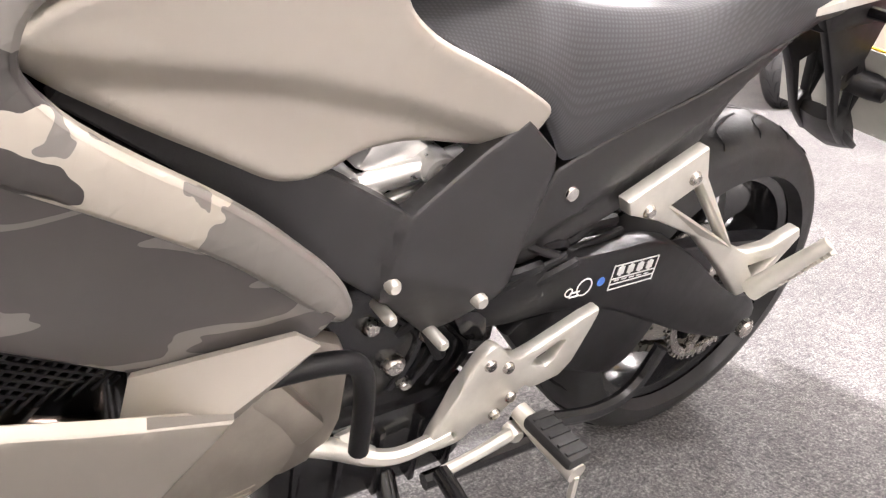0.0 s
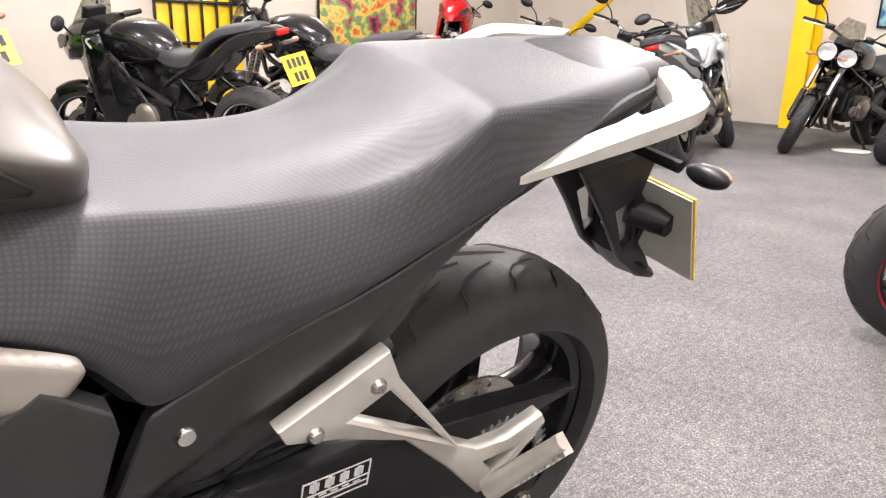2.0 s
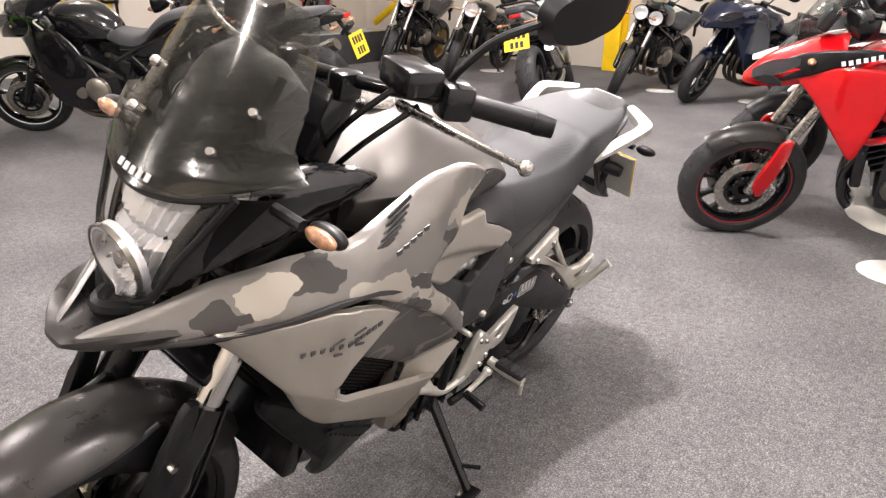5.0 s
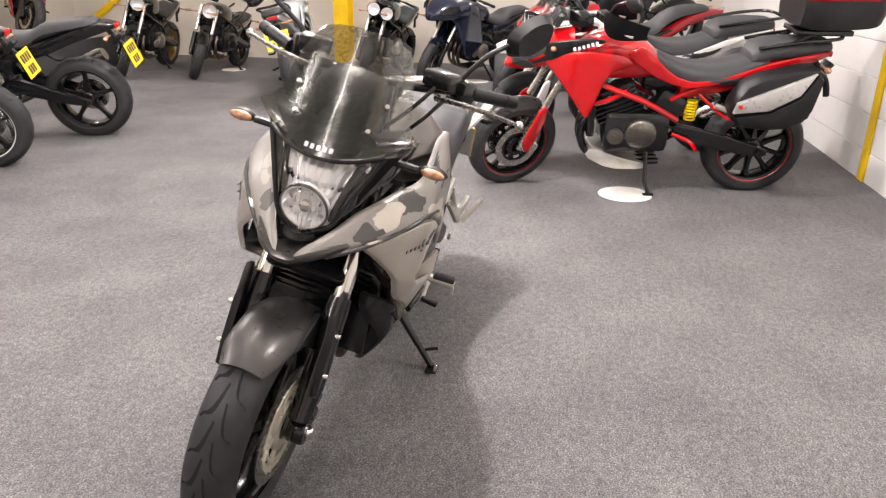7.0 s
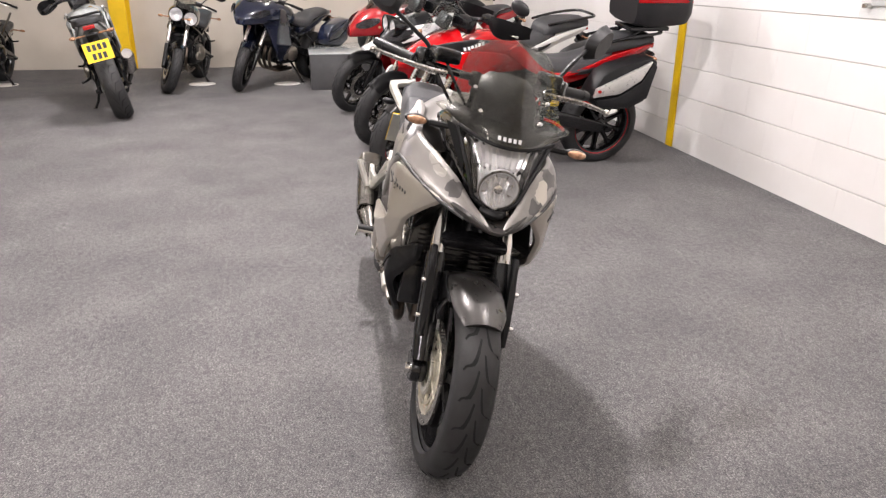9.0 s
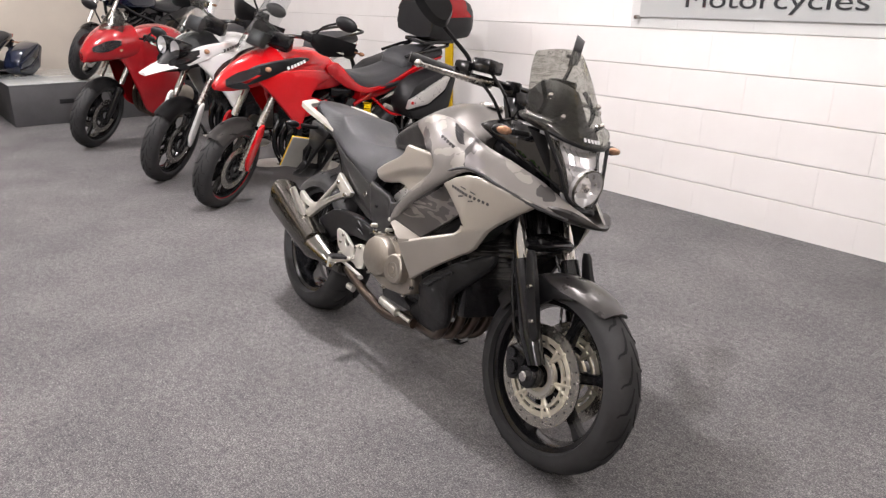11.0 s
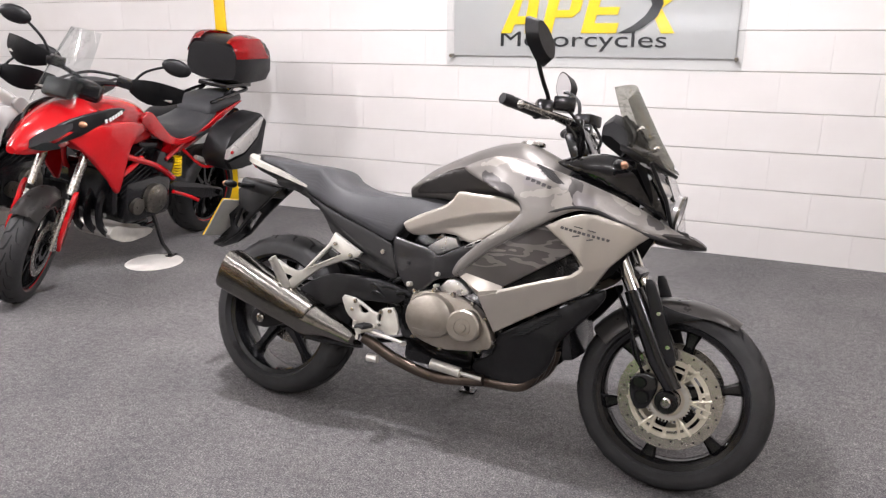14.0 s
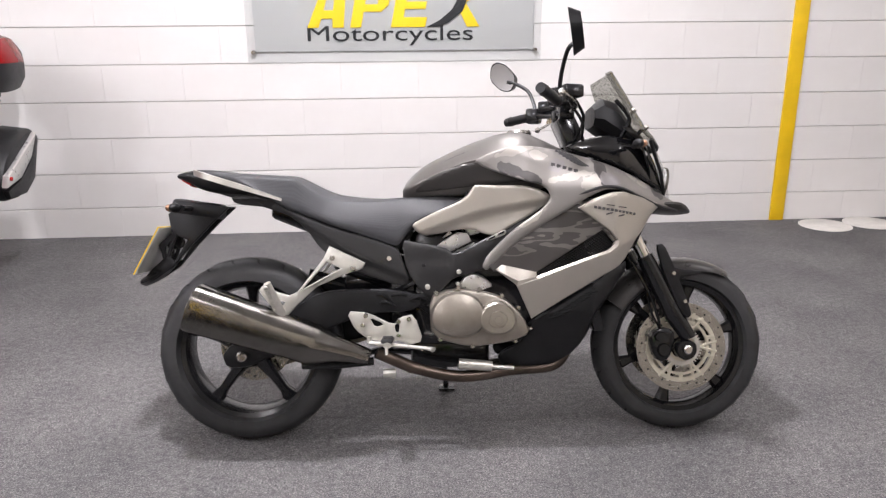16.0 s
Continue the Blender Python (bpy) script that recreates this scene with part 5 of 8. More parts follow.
# upper camouflage fairing panels
UPPER = [(0.727, 0.922), (0.792, 0.953), (0.854, 0.971), (0.923, 0.968), (0.984, 0.957), (1.044, 0.94), (1.128, 0.915), (1.208, 0.887), (1.288, 0.853), (1.369, 0.807), (1.436, 0.776), (1.464, 0.755), (1.397, 0.76), (1.308, 0.787), (1.231, 0.813), (1.176, 0.831), (1.13, 0.832), (1.084, 0.813), (1.038, 0.785), (0.941, 0.728), (0.866, 0.679), (0.815, 0.632), (0.772, 0.588), (0.757, 0.6), (0.775, 0.64), (0.847, 0.711), (0.939, 0.775), (0.965, 0.807), (0.957, 0.833), (0.933, 0.851), (0.897, 0.857)]


def upper_y(x, z):
    zr = lin(x, [0.74, 0.9, 1.0, 1.1, 1.2, 1.3, 1.41], [0.93, 0.93, 0.915, 0.89, 0.872, 0.835, 0.78])
    n = sstep((x - 1.1) / 0.12)
    y = base(x) - (1 - n) * (0.18 * soft(z - 0.84) + 0.75 * soft(z - zr)) - n * 0.85 * soft(z - lin(x, [1.1, 1.2, 1.3, 1.41], [0.85, 0.825, 0.79, 0.765])) - 0.1 * soft(0.76 - z)
    k = sstep((0.97 - x) / 0.17) * sstep((z - 0.82) / 0.09)
    return y * (1 - k) + k * (lin(x, TANK_X, TANK_W) + 0.006)


for s in (-1, 1):
    bm = bmesh.new()
    shell(bm, UPPER, upper_y, s, thick=0.01, step=0.011, rnd=0.008)
    up_ = part("upper_fairing", bm, "camo", bike, "camouflage painted upper fairing")
    # wing badge and maker's name as plain bars
    bm = bmesh.new()
    for k in range(6):
        n_ = 7 - k // 2
        for e in range(n_):
            q = e / 6
            x = 0.99 + (0.025 if s > 0 else 0.0) + 0.009 * k + 0.06 * q; z = 0.95 - 0.003 * k - 0.055 * q + 0.012 * q * q
            if upper_y(x, z) > 0:
                box(bm, (x, s * (upper_y(x, z) + 0.0004), z), (0.012, 0.0022, 0.0075 - 0.0006 * e), Matrix.Rotation(radians(38 - 12 * q), 3, "Y"))
    for k in range(5):
        x = 0.972 + (0.025 if s > 0 else 0.0) + 0.017 * k; z = 0.908 - 0.005 * k
        box(bm, (x, s * (upper_y(x, z) + 0.0002), z), (0.012, 0.0018, 0.01), Matrix.Rotation(radians(14), 3, "Y"))
    part("badge", bm, "grey_print", up_, "dark grey wing badge")

# lower dark camouflage panel with a mesh grille
CAMO = [(1.045, 0.763), (0.945, 0.708), (0.87, 0.659), (0.82, 0.618), (0.775, 0.577), (0.79, 0.56), (0.84, 0.548), (0.9, 0.53), (0.908, 0.48), (1.0, 0.51), (1.1, 0.552), (1.166, 0.6), (1.18, 0.64), (1.13, 0.7), (1.08, 0.733), (1.06, 0.758)]
GR = [(0.922, 0.497), (0.919, 0.547), (0.922, 0.553), (0.99, 0.596), (1.066, 0.645), (1.126, 0.682), (1.16, 0.64), (1.158, 0.622), (1.09, 0.56), (1.0, 0.521), (0.93, 0.496)]


def camo_y(x, z):
    return lin(x, [0.775, 0.84, 0.917, 1.0, 1.08, 1.16], [0.222, 0.212, 0.199, 0.205, 0.215, 0.226]) + 0.1 * sstep((x - 0.95) / 0.1) * max(0, z - 0.66)


for s in (-1, 1):
    bm = bmesh.new()
    shell(bm, CAMO, camo_y, s, holes=[GR], thick=0.01, step=0.02, rnd=0.003, it=0)
    cp = part("lower_fairing", bm, "camo_dark", bike, "dark camouflage inner fairing")
    FITTED.append(cp)
    bm = bmesh.new()
    for k in range(-14, 34):
        for dx, dz in ((0.2, 0.13), (0.2, -0.16)):
            x0 = 0.85 + 0.012 * k
            pts = []
            for q in lsp(0, 1, 30):
                x, z = x0 + dx * q, (0.54 if dz > 0 else 0.69) + dz * q
                zlo = lin(x, [0.92, 1.0, 1.09, 1.158], [0.5, 0.528, 0.568, 0.62]); zhi = lin(x, [0.92, 0.99, 1.066, 1.126, 1.16], [0.553, 0.598, 0.647, 0.684, 0.64])
                if 0.918 < x < 1.16 and zlo < z < zhi:
                    pts.append((x, s * (camo_y(x, z) - 0.02), z))
            if len(pts) > 1:
                tube(bm, [pts[0], pts[-1]], 0.0015, 4, smooth=False)
    part("grille", bm, "black_plastic", cp, "black mesh grille")

# champagne silver side panel with the model name
SILVER = [(1.045, 0.75), (1.093, 0.777), (1.147, 0.795), (1.185, 0.797), (1.231, 0.785), (1.316, 0.762), (1.324, 0.752), (1.29, 0.722), (1.23, 0.652), (1.195, 0.592), (1.175, 0.572), (1.08, 0.516), (0.992, 0.463), (0.908, 0.41), (0.859, 0.517), (0.92, 0.539), (1.0, 0.568), (1.073, 0.594), (1.136, 0.614), (1.163, 0.634), (1.166, 0.65), (1.141, 0.68), (1.085, 0.722)]


def silver_y(x, z):
    zc = lin(x, [0.859, 1.0, 1.073, 1.136, 1.24, 1.3], [0.517, 0.568, 0.594, 0.614, 0.66, 0.76])
    return lin(x, [0.85, 0.95, 1.05, 1.16, 1.25, 1.335, 1.41], [0.238, 0.246, 0.249, 0.248, 0.201, 0.133, 0.076]) - 0.35 * soft(zc - z, 0.005)


for s in (-1, 1):
    bm = bmesh.new()
    shell(bm, SILVER, silver_y, s, thick=0.012, step=0.014, rnd=0.004, it=0)
    # ledge sloping in to the grille, and the pointed wing behind it
    b = bmesh.new()
    outer = [b.verts.new((x, s * (silver_y(x, z) - 0.0015), z)) for x, z in ((0.92, 0.539), (1.0, 0.568), (1.073, 0.594), (1.136, 0.614), (1.163, 0.634), (1.166, 0.65))]
    inner = [b.verts.new((x, s * y, z)) for x, y, z in ((0.922, 0.199, 0.5), (1.0, 0.205, 0.526), (1.073, 0.212, 0.555), (1.136, 0.222, 0.592), (1.158, 0.226, 0.622), (1.16, 0.228, 0.64))]
    for j in range(5):
        b.faces.new((outer[j], outer[j + 1], inner[j + 1], inner[j]))
    D_, C_, B_, A_ = (b.verts.new((x, s * y, z)) for x, y, z in ((0.859, 0.2365, 0.518), (0.795, 0.229, 0.566), (0.812, 0.227, 0.579), (0.919, 0.199, 0.553)))
    for f_ in ((D_, C_, B_), (D_, B_, A_), (D_, A_, inner[0]), (D_, inner[0], outer[0])):
        b.faces.new(f_)
    bmesh.ops.recalc_face_normals(b, faces=b.faces[:])
    if sum(f_.normal.y * s for f_ in b.faces) < 0:
        bmesh.ops.reverse_faces(b, faces=b.faces[:])
    bmesh.ops.solidify(b, geom=b.faces[:], thickness=0.008)
    join(bm, b)
    sp = part("side_fairing", bm, "silver_paint", bike, "champagne silver side fairing")
    FITTED.append(sp)
    bm = bmesh.new()
    for k in range(11):
        x = 1.096 + 0.0125 * k; z = 0.751 - 0.0022 * k
        box(bm, (x, s * (silver_y(x, z) + 0.0006), z), (0.0095, 0.0025, 0.0075), Matrix.Rotation(radians(10), 3, "Y"))
        if k in (3, 6):
            box(bm, (x + 0.004, s * (silver_y(x, z) + 0.0006), z - 0.013), (0.02, 0.0025, 0.004), Matrix.Rotation(radians(-14), 3, "Y"))
            box(bm, (x + 0.008, s * (silver_y(x, z + 0.014) + 0.0006), z + 0.012), (0.024, 0.0025, 0.003), Matrix.Rotation(radians(8), 3, "Y"))
    part("model_name", bm, "grey_print", sp, "dark model name transfer")
    # dark tube drawing the shade of the crease between upper and side panels
    bm = bmesh.new()
    tube(bm, [(x, s * (base(x) + d), z) for x, d, z in ((1.0, -0.005, 0.773), (1.06, 0.001, 0.793), (1.12, 0.001, 0.811), (1.18, 0.0, 0.807), (1.25, 0.0, 0.779), (1.33, 0.0, 0.751), (1.4, 0.0, 0.738))], 0.0055, 8)
    part("fairing_trim", bm, "dark_grey", sp)
    # black inner face at the fork side
    bm = bmesh.new()
    rows = []
    for x, z in ((1.3, 0.777), (1.272, 0.719), (1.239, 0.66), (1.17, 0.614)):
        rows.append([bm.verts.new((x - 0.25 * q * 0.3, s * (silver_y(x, z - 0.027) - 0.018 - 0.1 * q), z + 0.03 * q)) for q in (0, 0.5, 1)])
    for a_, b_ in zip(rows, rows[1:]):
        for j in range(2):
            bm.faces.new((a_[j], a_[j + 1], b_[j + 1], b_[j]))
    bmesh.ops.solidify(bm, geom=bm.faces[:], thickness=0.004)
    part("inner_panel", bm, "black_plastic", bike)

# belly fairing
BELLY = [(0.903, 0.422), (0.983, 0.474), (1.073, 0.529), (1.215, 0.618), (1.219, 0.582), (1.173, 0.518), (1.104, 0.442), (1.089, 0.37), (1.061, 0.3), (1.002, 0.25), (0.913, 0.24), (0.82, 0.245), (0.81, 0.28), (0.876, 0.321), (0.898, 0.371)]
for s in (-1, 1):
    bm = bmesh.new()
    shell(bm, BELLY, lambda x, z: lin(x, [0.8, 1.1, 1.2], [0.19, 0.2, 0.15]) - 0.35 * max(0, 0.45 - z), s, thick=0.015, rnd=0.012)
    be = part("belly_fairing", bm, "black_plastic", bike, "matt black belly fairing")
    bm = bmesh.new()
    for k in range(9):
        x, z = 0.965 + 0.013 * k, 0.437 + 0.009 * k
        tube(bm, [(x, s * 0.197, z), (x + 0.045, s * 0.199, z + 0.012)], 0.004, 5, smooth=False)
    part("louvre", bm, "groove", be)

# black cockpit sides
COCK = [(1.02, 0.966), (1.06, 0.985), (1.116, 0.998), (1.16, 1.005), (1.204, 1.0), (1.262, 0.99), (1.3, 0.968), (1.335, 0.91), (1.36, 0.835), (1.355, 0.825), (1.29, 0.862), (1.205, 0.902), (1.117, 0.932)]


def cock_y(x, z):
    return lin(x, [1.02, 1.1, 1.2, 1.28, 1.33, 1.37], [0.15, 0.15, 0.14, 0.108, 0.086, 0.062]) - 0.25 * max(0, z - 0.96)


for s in (-1, 1):
    bm = bmesh.new()
    shell(bm, COCK, cock_y, s, thick=0.01, step=0.016, rnd=0.01)
    part("cockpit_side", bm, "gloss_black", bike, "gloss black cockpit side panel")

# headlamp: bezel, faceted reflector, round lamp bowl, clear lens
def lamp_pt(u, v, back=0.0, grow=1.0):
    w = lin(v, [0, 0.15, 0.5, 0.8, 0.93, 1.0], [0.128, 0.114, 0.084, 0.064, 0.05, 0.024]) * grow
    y = u * w
    z = lin(v, [0, 1], [0.962, 0.797]) + (0.026 * u * u) * (1 - v) ** 2
    x = lin(v, [0, 0.5, 1], [1.35, 1.388, 1.402]) - 0.05 * u * u * (1 - 0.4 * v) - back
    return Vector((x, y, z))


def lamp_grid(back, grow=1.0, nu=15, nv=14):
    bm = bmesh.new()
    g_ = [[bm.verts.new(lamp_pt(2 * i / nu - 1, j / nv, back, grow)) for i in range(nu + 1)] for j in range(nv + 1)]
    for j in range(nv):
        for i in range(nu):
            bm.faces.new((g_[j][i], g_[j][i + 1], g_[j + 1][i + 1], g_[j + 1][i]))
    return bm, g_


bm, _ = lamp_grid(0.045, 1.25)
bmesh.ops.solidify(bm, geom=bm.faces[:], thickness=0.01)
hl = part("headlamp", bm, "black_plastic", bike, "clear headlamp with round lower bowl")
bm, _ = lamp_grid(0.0)
bmesh.ops.solidify(bm, geom=bm.faces[:], thickness=0.003)
lens = part("lens", bm, "lens_clear", hl, "clear curved lens")
bm, g_ = lamp_grid(0.033, 0.98, 22, 12)
for j, row in enumerate(g_):
    for i, v in enumerate(row):
        v.co.x += 0.007 * (i % 2) - 0.012 * (j % 4 == 1)
part("reflector", bm, "reflector", hl, "faceted bright reflector", 10)
bm = bmesh.new()
revolve(bm, [(0.0, -0.028), (0.014, -0.03), (0.03, -0.022), (0.044, -0.006), (0.05, 0.008), (0.054, 0.008), (0.056, -0.01)], (0, 0, 0), 32, axis="x")
bm.transform(Matrix.Translation((1.372, 0, 0.853)) @ pose(0, 0, 0, 0, 12, 0))
part("lamp_bowl", bm, "reflector", hl, "round bright lamp bowl")
for r_ in (0.053,):
    bm = bmesh.new()
    revolve(bm, [(r_, 0.004), (r_ + 0.003, 0.004), (r_ + 0.003, -0.004), (r_, -0.004)], (0, 0, 0), 32, axis="x", closed=True)
    bm.transform(Matrix.Translation((1.378, 0, 0.853)) @ pose(0, 0, 0, 0, 12, 0))
    part("bowl_ring", bm, "dark_steel", hl, "dark ring in the lamp bowl")
for k in range(8):
    bm = bmesh.new()
    box(bm, (-0.006, 0, 0.041), (0.006, 0.003, 0.018), Matrix.Rotation(radians(-38), 3, "Y"))
    bm.transform(Matrix.Translation((1.372, 0, 0.853)) @ pose(0, 0, 0, 0, 12, 0) @ Matrix.Rotation(math.pi * (k + 0.5) / 4, 4, "X"))
    part("bowl_rib", bm, "steel", hl)
bm = bmesh.new()
revolve(bm, [(0, 0.018), (0.012, 0.014), (0.014, 0.0), (0.016, -0.03)], (1.36, 0, 0.853), 16, axis="x")
part("bulb_shield", bm, "chrome", hl)
bm = bmesh.new()
edge = [lamp_pt(u, 0, -0.002, 1.02) for u in lsp(-1, 1, 13)]
tube(bm, edge, 0.006, 8, per=2)
for s in (-1, 1):
    tube(bm, [lamp_pt(s, v, 0.002, 1.05) for v in lsp(0, 1, 9)], 0.006, 8, per=2)
tube(bm, [lamp_pt(u, 1, 0.0, 1.2) + Vector((0, 0, -0.008)) for u in (-1, -0.5, 0, 0.5, 1)], 0.012, 8, per=3)
part("bezel", bm, "black_plastic", hl)
# chin below the lamp
bm = bmesh.new()
S_ = [(1.33, [(0, 0.775), (0.07, 0.775), (0.115, 0.79), (0.115, 0.775), (0.07, 0.757), (0, 0.755)]), (1.4, [(0, 0.768), (0.05, 0.772), (0.085, 0.792), (0.087, 0.772), (0.05, 0.752), (0, 0.748)]), (1.44, [(0, 0.766), (0.03, 0.77), (0.055, 0.78), (0.057, 0.765), (0.03, 0.752), (0, 0.75)]), (1.465, [(0, 0.762), (0.012, 0.762), (0.02, 0.764), (0.02, 0.758), (0.012, 0.754), (0, 0.753)])]
loft(bm, S_, per=3, kper=2)
part("chin", bm, "fender_paint", bike, "dark grey nose chin")

# screen
def scr_pt(u, v):
    w = lin(v, [0, 0.06, 0.12, 0.17, 0.27, 0.5, 0.75, 0.9, 1.0], [0.155, 0.178, 0.2, 0.172, 0.156, 0.147, 0.132, 0.118, 0.104])
    z = 0.968 + 0.258 * v + 0.03 * u * u * (1 - v) - 0.024 * u * u * v
    x = lin(v, [0, 0.4, 1], [1.362, 1.295, 1.207]) - lin(v, [0, 0.12, 0.3, 1], [0.085, 0.105, 0.085, 0.045]) * u * u
    return Vector((x, u * w, z))


bm = bmesh.new()
g_ = [[bm.verts.new(scr_pt(2 * i / 24 - 1, j / 40)) for i in range(25)] for j in range(41)]
for j in range(40):
    for i in range(24):
        bm.faces.new((g_[j][i], g_[j][i + 1], g_[j + 1][i + 1], g_[j + 1][i]))
bmesh.ops.solidify(bm, geom=bm.faces[:], thickness=0.004)
scr = part("windscreen", bm, "screen", bike, "smoked curved windscreen")
bm = bmesh.new()
for s in (-1, 1):
    for u, v in ((0.68, 0.44), (0.51, 0.23)):
        p = scr_pt(s * u, v)
        b = bmesh.new()
        revolve(b, [(0, 0.009), (0.005, 0.009), (0.0075, 0.006), (0.0085, -0.012)], (0, 0, 0), 12, axis="x")
        join(bm, b, Matrix.Translation(p) @ Matrix.Rotation(s * 0.5, 4, "Z") @ Matrix.Rotation(-0.6, 4, "Y"))
part("screen_bolt", bm, "chrome", scr)
bm = bmesh.new()
for k in range(5):
    p = scr_pt(-0.16 + 0.08 * k, 0.06)
    box(bm, p + Vector((0.002, 0, 0)), (0.002, 0.008, 0.011), Matrix.Rotation(-0.55, 3, "Y"))
part("maker_name", bm, "white_print", scr, "small white maker's name bars")
# inner cowl behind the screen
bm = bmesh.new()
g_ = [[bm.verts.new(scr_pt(u, v) * 1.0 + Vector((-0.022 - 0.02 * v, -0.16 * scr_pt(u, v).y, -0.008))) for u in lsp(-1, 1, 15)] for v in lsp(0.0, 0.22, 8)]
for a_, b_ in zip(g_, g_[1:]):
    for j in range(14):
        bm.faces.new((a_[j], a_[j + 1], b_[j + 1], b_[j]))
bmesh.ops.solidify(bm, geom=bm.faces[:], thickness=0.005)
part("inner_cowl", bm, "dark_grey", bike, "dark inner cowl behind the screen")
# inner shroud and instruments
bm = bmesh.new()
S_ = [(1.135, [(0, 1.108), (0.05, 1.105), (0.075, 1.09), (0.08, 1.065), (0.06, 1.045), (0, 1.04)]), (1.165, [(0, 1.135), (0.055, 1.13), (0.085, 1.105), (0.09, 1.06), (0.07, 1.025), (0, 1.02)]), (1.21, [(0, 1.12), (0.055, 1.115), (0.085, 1.08), (0.09, 1.03), (0.07, 0.995), (0, 0.99)]), (1.26, [(0, 1.05), (0.05, 1.045), (0.08, 1.015), (0.088, 0.985), (0.07, 0.96), (0, 0.955)]), (1.3, [(0, 0.99), (0.05, 0.985), (0.075, 0.97), (0.08, 0.955), (0.07, 0.94), (0, 0.938)])]
loft(bm, S_, per=1, kper=1)
part("instrument_shroud", bm, "black_plastic", bike, "black instrument shroud")
bm = bmesh.new()
for s in (-1, 1):
    tube(bm, [(1.21, s * 0.11, 1.0), (1.24, s * 0.103, 1.06), (1.2, s * 0.09, 1.12)], 0.007, 6)
    tube(bm, [(1.25, s * 0.11, 0.99), (1.29, s * 0.08, 1.03)], 0.007, 6)
part("screen_bracket", bm, "black_metal", bike)

# handlebar, grips, levers, switchgear, mirrors
bm = bmesh.new()
box(bm, (1.065, 0, 1.02), (0.062, 0.13, 0.12), Matrix.Rotation(radians(-24), 3, "Y"), 0.008)
for s in (-1, 1):
    box(bm, (1.046, s * 0.06, 1.088), (0.05, 0.035, 0.045), None, 0.008)
    tube(bm, [(1.045, 0, 1.09), (1.045, s * 0.1, 1.093), (1.02, s * 0.18, 1.096), (0.98, s * 0.25, 1.1), (0.925, s * 0.34, 1.112)] if s < 0 else [(1.045, 0, 1.09), (1.03, 0.1, 1.1), (1.0, 0.18, 1.108), (0.962, 0.24, 1.11), (0.905, 0.335, 1.107)], 0.0115, 12)
hb = part("handlebar", bm, "black_metal", bike, "black handlebar on a cast riser")
for s in (-1, 1):
    bm = bmesh.new()
    ga, gb = (Vector((0.97, 0.225, 1.11)), Vector((0.915, 0.317, 1.107))) if s > 0 else (Vector((0.983, -0.245, 1.098)), Vector((0.93, -0.335, 1.112)))
    tube(bm, [ga, ga.lerp(gb, 0.03), ga.lerp(gb, 0.06), gb], [0.021, 0.021, 0.0165, 0.0165], 14, smooth=False)
    tube(bm, [gb, gb + (gb - ga).normalized() * 0.03], [0.018, 0.0155], 14, smooth=False)
    part("grip", bm, "black_plastic", hb, "black rubber grip")
    bm = bmesh.new()
    dx, dz = (-0.008, 0.0) if s > 0 else (0, 0)
    box(bm, (0.99 + dx, s * 0.215, 1.112 + dz), (0.05, 0.05, 0.055), Matrix.Rotation(s * -0.5, 3, "Z"), 0.01)
    box(bm, (1.035 + dx, s * 0.165, 1.135 + dz), (0.065, 0.08, 0.04), Matrix.Rotation(s * -0.3, 3, "Z"), 0.008)
    tube(bm, [(1.05, s * 0.16, 1.12), (1.09, s * 0.12, 1.06), (1.07, s * 0.06, 0.99)], 0.005, 6)
    tube(bm, [(1.03, s * 0.19, 1.1), (1.08, s * 0.15, 1.04), (1.08, s * 0.1, 0.98)], 0.005, 6)
    part("switchgear", bm, "black_metal", hb, "black master cylinder and switches")
    bm = bmesh.new()
    lv = [(1.05, -0.15, 1.085), (1.045, -0.2, 1.085), (1.015, -0.29, 1.092), (0.975, -0.365, 1.1)] if s < 0 else [(1.03, 0.16, 1.088), (1.04, 0.2, 1.092), (1.05, 0.29, 1.093), (1.023, 0.372, 1.08)]
    tube(bm, lv, [0.014, 0.012, 0.0085, 0.007], 12, flat=0.6)
    bmesh.ops.create_uvsphere(bm, u_segments=16, v_segments=10, radius=0.0115, matrix=Matrix.Translation(Vector(lv[-1]) + Vector((-0.002, s * 0.003, 0))))
    part("lever", bm, "steel", hb, "bare alloy hand lever")
